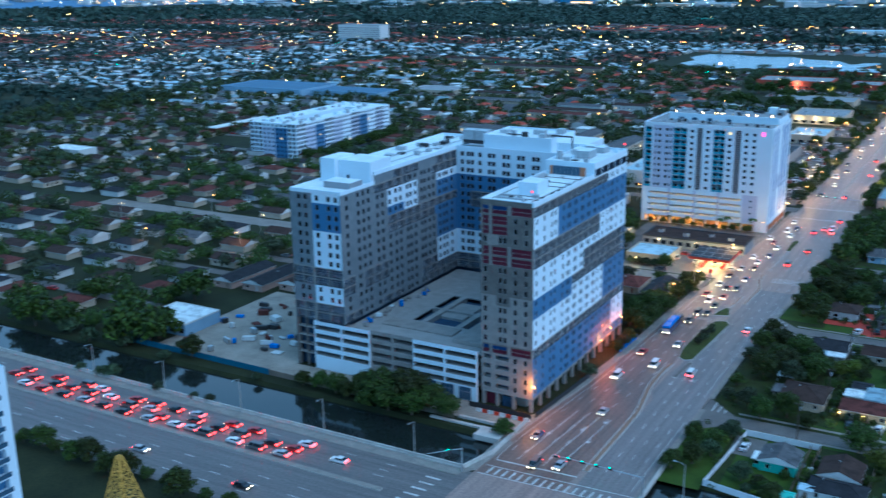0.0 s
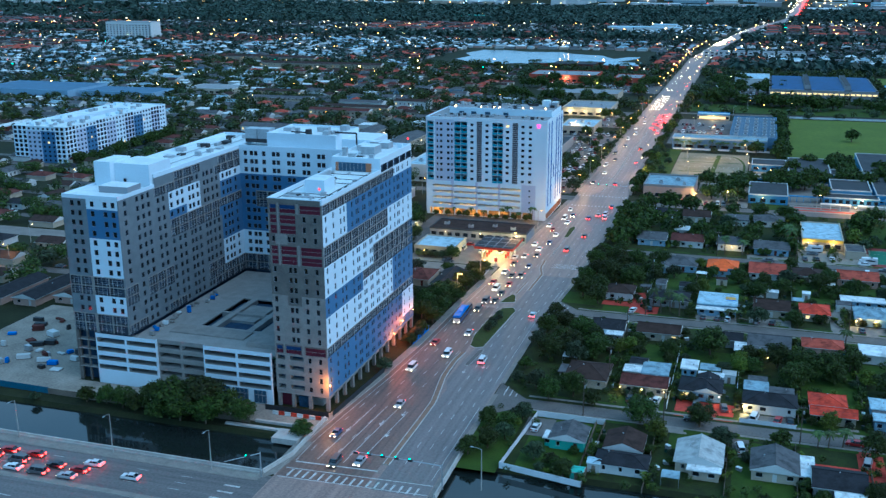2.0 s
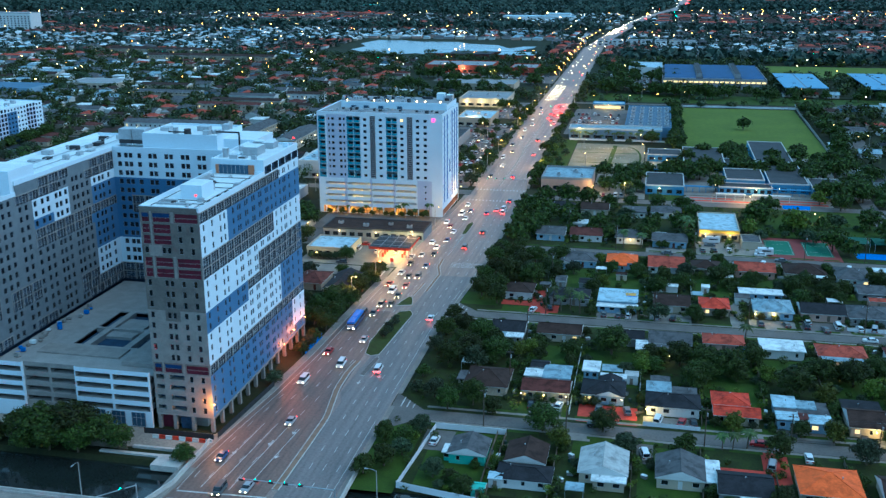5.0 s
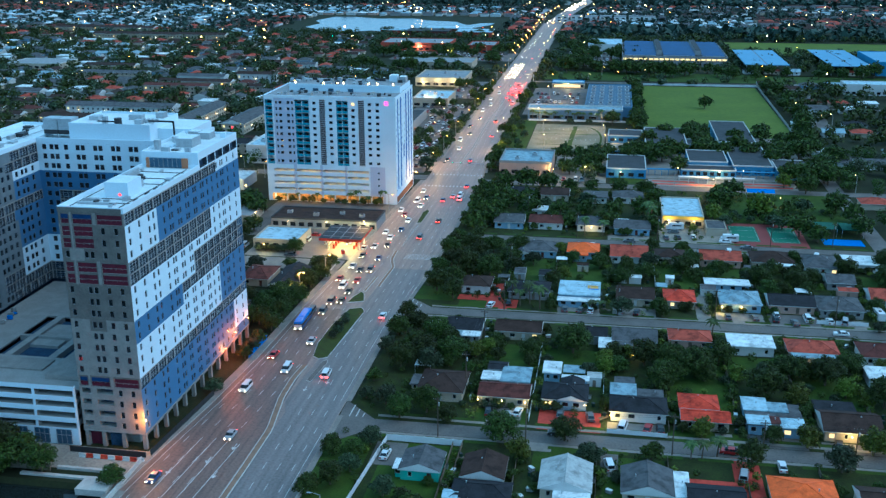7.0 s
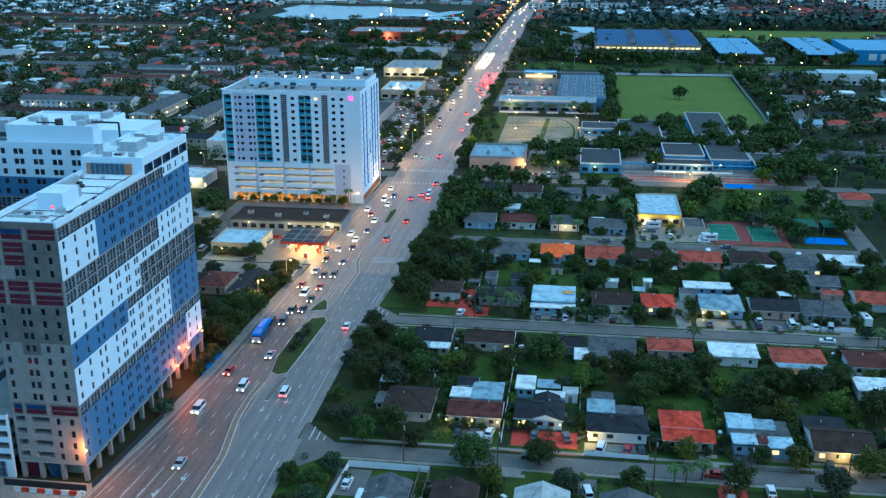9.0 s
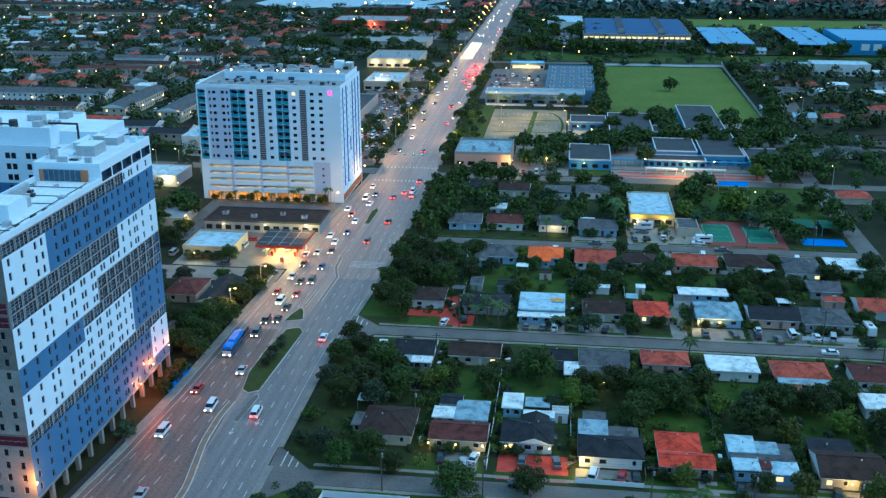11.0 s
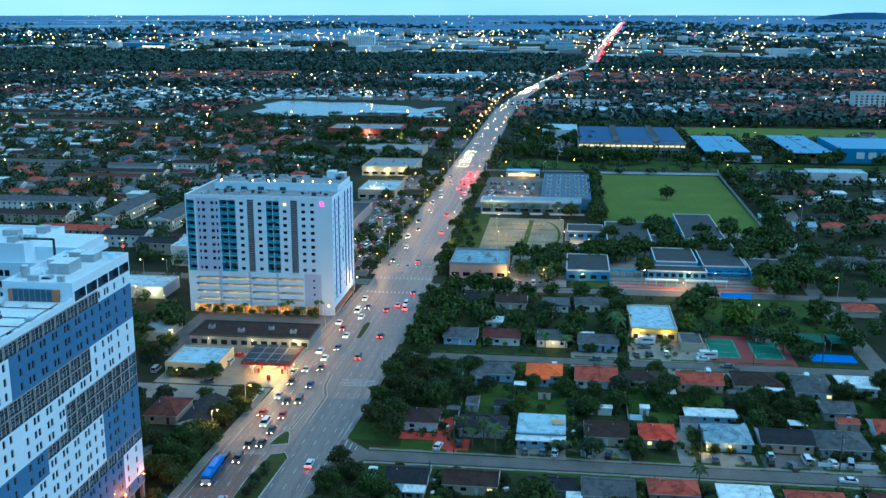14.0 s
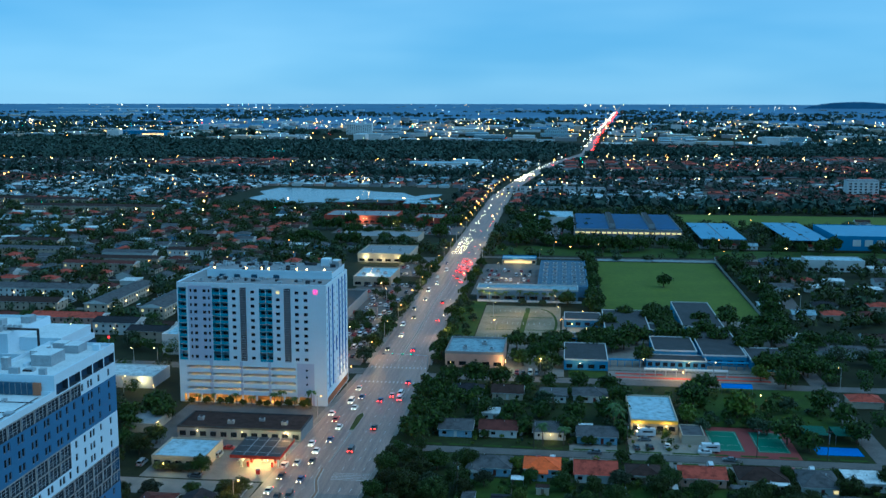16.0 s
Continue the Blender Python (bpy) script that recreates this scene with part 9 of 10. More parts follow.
# the queue on the cross street, seen from behind
cars("-212.7 155.9; -215.2 160.9; -204.2 155.4; -206.3 159.3; -207 163.2; -194.8 155.6; -198.9 160.4; -200 163.6; -192.4 163.2; -192.8 157.8; -185.5 156.1; -182.4 160.4; -184.6 163.6; -180.0 156.5; -175.0 156.1; -173.9 160; -171.8 163.4; -164.8 156.1; -166.2 159.8; -163.9 163.3; -157.8 156.1; -155.5 159.8; -149.5 156.1; -148.5 159.6; -147.0 163.3; -220.5 156.2; -223 160.3; -222 163.8; -229 156; -231 160.4; -228 164; -238 156; -237 160.2; -240 163.8; -247 160.5; -246 156.4; -255 160; -254 164", BRAKING, 90)
cars("-134.6 160.0", DRIVEN[:1], 90)
cars("-183.1 141.2; -147.5 138.8", DRIVEN[:3], -90)
# parked in the gardens, drives and car parks
cars("-27.8 239.2; -20.5 239.9; -9.9 240.3; -2.4 240.2; 5.5 236.4; 11.5 236.2; -30.9 316.8; 52.4 315; 62.1 317.1; 57.8 313; 53.0 318.9; 68.6 315.8; 44.8 382; 8.4 383; 36 234.5; 55.6 234.8; -48.7 214.0; -12.5 313.8; -7.6 313.8; -4.4 313.8; 73 316; 38 315; 46 315.4; 10 314.5; 4.6 314.6; 22.5 397.5; 27 398.5; 33 400; -36.3 314; 2.5 217; 32 217; 41 222.5; 70 381; 76 381.5; 96 360; -10 382; -5.6 383.5; 85 233.8; 92 233.6; 88 313; 80 345; -22.5 236.8; 14.5 236.5", PARKED, 0, 0.05, 12)
cars("-250 294.4; -236 302; -229 294.5; -214 301.8; -200 294.6; -186 301.6; -263 302; -172 294.8; -266 290; -116.2 354.4; 44.8 395.5; 25.7 406; -114.4 380; 8.4 391; 52 389; 70 306; 30 228; -10 230.8; 90 306", PARKED, 90, 0.05, 4)
lot = random.Random(17)
lot_cars = []
for x0, x1, ys in ((-126, -96, (498, 513, 530, 547, 564, 582, 600, 620, 640, 660, 680)), (-54, -24, (675, 692, 710, 728, 745)), (-25, -8, (487,)), (-116, -94, (724, 736, 750, 772)), (-42, 2, (912, 928, 944, 960, 976, 990)), (-112, -95, (505, 522, 556, 590, 611, 632)), (-200, -100, (932, 948, 962, 976)), (-348, -284, (603, 609)), (-246, -232, (585, 600, 615, 630)), (-270, -240, (530, 536))):
    for y in ys:
        x = x0
        while x < x1:
            if lot.random() < 0.62:
                lot_cars.append((lot.choice(PARKED), pose(x, y, 0.06, 0, 0, lot.choice((0, 180)))))
            x += 2.9
for y in WEST_ROWS:
    x = -640.0
    while x < -262:
        if in_view(x, y) and not taken(x, y + 3.6, 1.0) and lot.random() < 0.5:
            lot_cars.append((lot.choice(PARKED), pose(x, y + lot.choice((-3.6, 3.6)), 0.06, 0, 0, lot.choice((90, 270)))))
        x += lot.uniform(6, 22)
joined("avenue_cars", FAR_CARS, "cars with their lights on further up the avenue", "cars")
joined("car_park_cars", lot_cars, "rows of cars in the car parks", "cars")
for k, (x, y, n) in enumerate(((-106.4, 371, 0), (-98.5, 372, 5), (-91, 366.5, 0), (-115.1, 373, 2), (-125, 381.5, 0), (-128.7, 381.5, 5), (-137.1, 362.9, 2))):
    copy_thing(PARKED[n], pose(x, y, 0.06, 0, 0, 0))

bus = thing("bus", (-91.6, 290, 0.07, 0, 0, 181.5), "blue and white city bus with its headlights on", "bus")
s = Shape()
s.box(-1.25, -6, 0.35, 1.25, 6, 1.3, P["blue"])
s.box(-1.25, -6, 1.3, 1.25, 6, 2.3, GLASS)
s.box(-1.25, -6, 2.3, 1.25, 6, 3.0, BLUE_TARP, taper=0.08)
part("body", s, bus)
s = Shape()
s.box(-0.9, -4.5, 3.0, 0.9, 1.5, 3.2, BLUE_TARP)
part("roof_unit", s, bus)
s = Shape()
s.box(-1.2, 6.0, 0.5, 1.2, 6.06, 2.0, W_WHITE)
part("front", s, bus)
for sx in (-1, 1):
    for y in (-3.6, 3.9):
        w = Shape()
        w.tube((-0.14, 0, 0.48), (0.14, 0, 0.48), 0.48, 0.48, RUBBER, 12)
        part("wheel", w, bus, at=Matrix.Translation((sx * 1.13, y, 0)))
    h = Shape()
    h.box(-0.2, 6.06, 0.6, 0.2, 6.12, 0.85, HEAD)
    part("headlight", h, bus, at=Matrix.Translation((sx * 0.9, 0, 0)))
    h = Shape()
    h.box(-0.12, -6.06, 1.0, 0.12, -6.0, 1.4, TAIL)
    part("tail_light", h, bus, at=Matrix.Translation((sx * 1.0, 0, 0)))
for x, y, rz, label in ((-50.6, 291.5, 178, "white motorhome parked in a garden"), (46.5, 397.5, 92, "white minibus parked on the street"), (26.5, 411, 95, "white van parked by the hall"), (84, 322, 5, "white box truck in a yard")):
    t = thing("motorhome", (x, y, 0.05, 0, 0, rz), label, "motorhome")
    s = Shape()
    s.box(-1.15, -3.4, 0.5, 1.15, 2.6, 2.9, P["white"], taper=0.06)
    s.box(-1.1, 2.6, 0.5, 1.1, 3.6, 1.9, P["white"], taper=0.1)
    part("body", s, t)
    s = Shape()
    s.box(-1.17, -2.4, 1.7, 1.17, 1.2, 2.2, GLASS)
    s.box(-0.9, 3.0, 1.5, 0.9, 3.56, 1.88, GLASS)
    part("glazing", s, t)
    s = Shape()
    s.box(-0.4, -1.5, 2.9, 0.4, -0.7, 3.1, BLACK)
    part("roof_vent", s, t)
    for sx in (-1, 1):
        for yy in (-2.2, 2.4):
            w = Shape()
            w.tube((-0.12, 0, 0.4), (0.12, 0, 0.4), 0.4, 0.4, RUBBER, 10)
            part("wheel", w, t, at=Matrix.Translation((sx * 1.0, yy, 0)))


# ---- street lamps, poles, signals ----
def lamp_kind(h, arm, bulb, label):
    root = thing("street_lamp", (0, 0, -500), label, "street lamp", "street lamps")
    s = Shape()
    s.tube((0, 0, 0), (0, 0, h), 0.16, 0.09, POLE, 7)
    part("pole", s, root)
    s = Shape()
    s.tube((0, 0, h - 0.15), (arm * 0.5, 0, h + 0.25), 0.05, 0.05, STEEL, 5)
    s.tube((arm * 0.5, 0, h + 0.25), (arm, 0, h + 0.3), 0.05, 0.05, STEEL, 5)
    part("arm", s, root)
    s = Shape()
    s.box(arm - 0.35, -0.16, h + 0.2, arm + 0.45, 0.16, h + 0.36, STEEL)
    head = part("head", s, root)
    if bulb:
        b = Shape()
        b.blob((arm, 0, h + 0.12), 0.36, bulb, 0.7)
        part("bulb", b, head)
    return root


UNLIT = lamp_kind(10.5, 2.2, None, "tall unlit concrete street lamp")
LIT_S = lamp_kind(8.5, 1.6, SODIUM, "street lamp glowing orange")
LIT_W = lamp_kind(8.0, 1.4, WARM, "street lamp glowing warm white")
for x, y, rz in ((-174.7, 170.2, -90), (-146.6, 170.2, -90), (-118.6, 169.6, -90), (-203, 170.2, -90), (-232, 170.2, -90), (-53.8, 178.8, 180)):
    copy_thing(UNLIT, pose(x, y, 0.1, 0, 0, rz))
for y in range(290, 1300, 42):
    if y > 330:
        copy_thing(LIT_S if y % 3 else LIT_W, pose(lerp(WEST, y) - 1.6, y, 0.1, 0, 0, 0))
    if y > 500:
        copy_thing(LIT_W, pose(lerp(EAST, y) + 1.6, y + 20, 0.1, 0, 0, 180))
copy_thing(LIT_S, pose(-99.6, 312.5, 0.1, 0, 0, 0))
for x, y, k in ((-150, 345, LIT_W), (-172, 345, LIT_S), (-196, 352, LIT_W), (-139, 383, LIT_W), (-158, 424, LIT_S), (-176, 436, LIT_W), (-166, 470, LIT_S), (-190, 478, LIT_W), (-214, 345, LIT_S), (-236, 360, LIT_W), (-262, 318, LIT_W), (-286, 300, LIT_S), (-300, 330, LIT_W), (-330, 286, LIT_S), (-250, 420, LIT_W), (-280, 460, LIT_S), (-320, 410, LIT_W), (-350, 352, LIT_S), (-380, 320, LIT_W), (-360, 440, LIT_W), (-410, 400, LIT_S), (-240, 520, LIT_W), (-210, 560, LIT_S), (-200, 620, LIT_W), (-180, 480, LIT_W), (-112, 492, LIT_W), (-126, 520, LIT_W), (-113, 560, LIT_S), (-124, 610, LIT_W), (-110, 650, LIT_W), (-125, 690, LIT_S), (-12, 484, LIT_W), (8, 545, LIT_W), (-3, 560, LIT_S), (-4, 590, LIT_W), (-6, 620, LIT_W), (110, 480, LIT_S), (120, 430, LIT_W), (-104, 530, LIT_W), (-101, 585, LIT_W), (-104, 630, LIT_W), (-104, 730, LIT_S), (-36, 555, LIT_W), (-40, 600, LIT_W), (-30, 690, LIT_W), (-45, 730, LIT_W), (60, 484, LIT_W), (30, 486, LIT_W), (-150, 935, LIT_W), (-120, 970, LIT_W), (-180, 965, LIT_W), (60, 865, LIT_S), (-10, 835, LIT_S), (-45, 640, LIT_W), (-20, 800, LIT_W)):
    copy_thing(k, pose(x, y, 0.05, 0, 0, (x * 37) % 360))
for k in range(46):
    x, y = drive.uniform(-620, 330), drive.uniform(300, 1150)
    if in_view(x, y) and clear(x, y, 0.5) and (x > 100 or x < -165):
        copy_thing(drive.choice((LIT_S, LIT_W, LIT_W)), pose(x, y, 0, 0, 0, drive.uniform(0, 360)))


def utility_pole(x, y, h=10.5, rz=0):
    t = thing("utility_pole", (x, y, 0, 0, 0, rz), "dark wooden utility pole with a crossarm", "utility pole", "utility poles")
    s = Shape()
    s.tube((0, 0, 0), (0, 0, h), 0.17, 0.11, WOOD_POLE, 7)
    part("pole", s, t)
    s = Shape()
    s.box(-1.1, -0.06, h - 0.8, 1.1, 0.06, h - 0.65, WOOD_POLE)
    for dx in (-1.0, -0.45, 0.45, 1.0):
        s.tube((dx, 0, h - 0.65), (dx, 0, h - 0.45), 0.05, 0.04, STEEL, 5)
    part("crossarm", s, t)
    s = Shape()
    s.tube((0.28, 0.0, h - 2.4), (0.28, 0.0, h - 1.5), 0.2, 0.2, STEEL, 8)
    part("transformer", s, t)


for x, y in ((-38.3, 225.4), (-17.2, 225.2), (16.8, 225.2), (36.9, 225.4), (57, 225.4), (78, 225.4), (33.8, 312.2), (69.3, 312.2), (-31.7, 311.8), (4, 312), (83.8, 393.6), (61.3, 393.6), (19, 393.8), (-12, 393.8), (-35.4, 252.5), (-34.5, 284), (-33.5, 350), (-33.2, 420)):
    utility_pole(x, y)
wires = Shape()
for ax, ay, bx, by in ((-38.3, 225.4, -17.2, 225.2), (-17.2, 225.2, 16.8, 225.2), (16.8, 225.2, 36.9, 225.4), (36.9, 225.4, 57, 225.4), (57, 225.4, 78, 225.4), (-31.7, 311.8, 4, 312), (4, 312, 33.8, 312.2), (33.8, 312.2, 69.3, 312.2), (-35.4, 252.5, -34.5, 284), (-34.5, 284, -31.7, 311.8), (-31.7, 311.8, -33.5, 350), (-33.5, 350, -33.2, 420)):
    for o in (-0.9, 0.0, 0.9):
        prev = None
        for q in np.linspace(0, 1, 7):
            along_y = abs(by - ay) > abs(bx - ax)
            p_ = Vector((ax + (bx - ax) * q + (o if along_y else 0), ay + (by - ay) * q + (0 if along_y else o), 10.0 - 2.4 * q * (1 - q)))
            if prev is not None:
                wires.tube(prev, p_, 0.02, 0.02, BLACK, 3)
            prev = p_
tagged(new("overhead_wires", wires.mesh("overhead_wires")), "thin black overhead wires between utility poles", "wire", kind="stuff")


def signal(x, y, arm, rz, states, label, arm_x=None):
    t = thing("traffic_signal", (x, y, 0.1, 0, 0, rz), label, "traffic signal", "traffic signals")
    s = Shape()
    s.tube((0, 0, 0), (0, 0, 6.4), 0.2, 0.14, STEEL, 8)
    part("pole", s, t)
    s = Shape()
    s.tube((0, 0, 6.1), (arm, 0, 6.6), 0.12, 0.07, STEEL, 6)
    part("arm", s, t)
    for k, lit in enumerate(states):
        c = arm * (0.35 + 0.62 * k / max(1, len(states) - 1))
        h = Shape()
        h.box(c - 0.55, -0.2, 6.1, c + 0.55, 0.2, 6.5, BLACK)
        hd = part("head", h, t)
        b = Shape()
        b.blob((c + (0.3 if lit is GREEN_SIGNAL else -0.3), -0.25, 6.3), 0.36, lit)
        part("lens", b, hd)


signal(-62.5, 176.5, 22, 180, (GREEN_SIGNAL, GREEN_SIGNAL, GREEN_SIGNAL, GREEN_SIGNAL, RED_SIGNAL), "steel mast arm with five signal heads over the avenue")
signal(-105.5, 170.0, 9, 232, (GREEN_SIGNAL,), "steel mast arm with a green signal head")
signal(-61.0, 489, 20, 180, (GREEN_SIGNAL, GREEN_SIGNAL, GREEN_SIGNAL, GREEN_SIGNAL), "steel mast arm with four green signal heads")
for x, y, lit in ((-66.5, 742, GREEN_SIGNAL), (-85, 805, RED_SIGNAL), (-62, 800, RED_SIGNAL)):
    signal(x, y, 8, 180, (lit, lit), "mast arm with lit signal heads")

# ---- lamps that light their surroundings ----
def bulb_light(name, x, y, z, power, color, size=0.3):
    d = bpy.data.lights.new(name, "POINT")
    d.energy, d.color, d.shadow_soft_size = power, color, size
    o = new(name, d)
    o.location = (x, y, z)


def wall_lamp(x, y, z, label, m, power, color, off=(0.5, 0, 0)):
    t = thing("wall_lamp", (x, y, z), label, "wall lamp", "wall lamps")
    s = Shape()
    s.box(-0.15, -0.15, -0.1, 0.15, 0.15, 0.1, STEEL)
    part("bracket", s, t)
    b = Shape()
    b.blob(off, 0.19, m)
    part("bulb", b, t)
    bulb_light("wall_lamp_light", x + off[0] * 1.8, y + off[1] * 1.8, z + off[2], power, color)


wall_lamp(-103.9, 207.6, 8.2, "orange lamp on the unfinished tower's corner", SODIUM, 1500, (1.0, 0.26, 0.03), (0.2, -0.5, 0))
wall_lamp(-104.2, 265.0, 6.6, "orange lamp under the tower's first storey", SODIUM, 1700, (1.0, 0.13, 0.015))
wall_lamp(-104.2, 275.5, 7.0, "orange lamp on the tower's north end", SODIUM, 350, (1.0, 0.13, 0.015))
wall_lamp(-104.2, 257.0, 5.0, "orange lamp under the tower's first storey", SODIUM, 1200, (1.0, 0.16, 0.02))
for x, y, z, pw in ((-30.9, 242.6, 2.3, 120), (-24.8, 242.6, 2.3, 120), (-18.8, 242.6, 2.3, 120), (-13.7, 243.2, 2.4, 80), (-4.0, 243.2, 2.4, 80), (2.6, 239.2, 2.3, 700), (58.6, 236.6, 2.3, 500), (42.5, 319.8, 2.3, 350), (36.5, 319.8, 2.2, 350), (59.0, 279.4, 2.2, 250), (-6.5, 401.8, 2.3, 300), (-12.5, 366.2, 2.2, 60), (24, 413.6, 3.2, 500), (34, 413.6, 3.2, 400), (8.6, 277.3, 2.2, 60), (14.6, 446.5, 2.4, 250)):
    wall_lamp(x, y, z, "warm porch lamp on a house wall", WARM, pw * 0.8, (1.0, 0.55, 0.14), (0, -0.4, 0))
for x, y, z, pw, c in ((-51, 489.0, 3.5, 300, (1, 0.7, 0.35)), (-34, 773, 4.0, 2600, (1, 0.7, 0.3)), (-46, 644.6, 4.6, 300, (1, 0.75, 0.5)), (-10, 644.6, 4.6, 300, (1, 0.75, 0.5)), (2, 575, 3.0, 1200, (1, 0.55, 0.2)), (-27.4, 493, 4.0, 3500, (1, 0.62, 0.22)), (-8, 503, 4, 900, (1, 0.7, 0.4)), (5, 494.4, 3.6, 700, (1.0, 0.7, 0.35)), (52, 502.4, 3.2, 1200, (1.0, 0.7, 0.35)), (92, 501.6, 3.2, 900, (1.0, 0.75, 0.3)), (-3, 552, 3.0, 1500, (1, 0.6, 0.2)), (8, 606, 3.2, 1200, (1, 0.6, 0.2)), (48, 489, 2.6, 500, (1, 0.6, 0.3)), (-144, 771, 4.0, 2000, (1, 0.75, 0.4)), (-132, 771, 4.0, 2000, (1, 0.75, 0.4)), (-120, 771, 4.0, 2000, (1, 0.75, 0.4)), (-190, 994, 5, 6000, (1, 0.7, 0.5)), (-127, 356.3, 3.4, 900, (1, 0.8, 0.35)), (-96, 389.1, 3.2, 525.0, (1, 0.8, 0.5)), (-112, 389.1, 3.2, 245.0, (1, 0.8, 0.5)), (-128, 389.1, 3.2, 175.0, (1, 0.8, 0.5)), (-172, 445.2, 3.8, 1200, (1, 0.8, 0.4)), (72, 446, 6.0, 900, (1, 0.5, 0.12))):
    wall_lamp(x, y, z, "bright lamp on a building front", WARM, pw * 0.5, (c[0], c[1] * 0.82, c[2] * 0.55), (0, -0.4, 0))
for x, y, z, pw in ((-99.3, 312.5, 8.3, 1500), (-149, 345, 7.6, 1100), (-139, 383, 7.6, 900), (-158, 424, 7.6, 1100), (-176, 436, 7.6, 1100), (-196, 352, 7.6, 900), (-95.5, 425, 2.6, 110), (-262, 318, 7.6, 1100), (-286, 300, 7.6, 1100), (-330, 286, 7.6, 1100), (-250, 420, 7.6, 1100), (-112, 492, 7.6, 1200), (-113, 560, 7.6, 1200), (-124, 610, 7.6, 1100), (-3, 560, 7.6, 1200), (-6, 620, 7.6, 1200), (8, 545, 7.6, 900), (-12, 484, 7.6, 900), (-104, 530, 7.6, 1800), (-101, 585, 7.6, 1800), (-104, 730, 7.6, 2200), (-36, 575, 7.6, 2600), (-24, 610, 7.6, 2600), (-38, 710, 7.6, 2600), (45, 486, 7.6, 3600), (-150, 945, 7.6, 3000), (-126, 520, 7.6, 1800), (-110, 650, 7.6, 2200), (-125, 690, 7.6, 2200), (-45, 640, 7.6, 1800), (-30, 690, 7.6, 2200), (-172, 345, 7.6, 900), (-166, 470, 7.6, 1200), (-180, 480, 7.6, 1500), (-40, 600, 7.6, 1800)):
    bulb_light("street_lamp_light", x, y, z, pw, (1.0, 0.46, 0.1), 0.4)
for y in (332, 374, 416, 458):
    bulb_light("street_lamp_light", lerp(WEST, y) + 0.1, y, 8.4, 1700, (1.0, 0.42, 0.1), 0.4)
for y in range(506, 920, 84):
    bulb_light("street_lamp_light", lerp(WEST, y) - 0.2, y, 8.4, 3600, (1.0, 0.44, 0.12), 0.4)
    bulb_light("street_lamp_light", lerp(EAST, y + 40) + 0.2, y + 40, 8.0, 3200, (1.0, 0.48, 0.16), 0.4)
for x, y in ((-98.6, 364), (-98.6, 373)):
    bulb_light("canopy_light", x, y, 4.2, 5200, (1.0, 0.64, 0.16), 1.0)
for f in (-146, -137, -127, -114, -100):
    bulb_light("arcade_light", f, 433.6, 2.4, 420, (1.0, 0.48, 0.06), 0.4)
OBSTRUCTION = glow("obstruction_glow", (1.0, 0.02, 0.02), 1.6)
t = thing("obstruction_light", (-105.2, 276.6, 63.6), "red obstruction lamp on the far roof corner", "lamp")
s = Shape()
s.tube((0, 0, -1.2), (0, 0, 0), 0.05, 0.05, STEEL)
s.blob((0, 0, 0), 0.4, OBSTRUCTION)
part("bulb", s, t)
t = thing("obstruction_light", (-106.5, 211.2, 61.0), "red obstruction lamp on the roof edge", "lamp")
s = Shape()
s.blob((0, 0, 0), 0.4, OBSTRUCTION)
part("bulb", s, t)


# ---- the far town ----
def far_free(x, y):
    if -400 < x < -130 and 1095 < y < 1395 or abs(x - lerp(BEND, max(y, 1300))) < 20 or (y < 1330 and -94 < x < -58):
        return False
    if y < 1100 and -705 < x < 475:
        return -58 < x < -30 and y > 1060
    return not (105 < x < 345 and 1005 < y < 1120)


def wooded(x, y):
    """The dark belt of trees before the warehouses, and the strips along the canals."""
    return 1960 + 0.05 * x < y < 2640 and -1450 < x < -20 or 2120 < y < 2380 and x >= -20 or 1130 < y < 1185 and x > -40 or 1560 < y < 1600


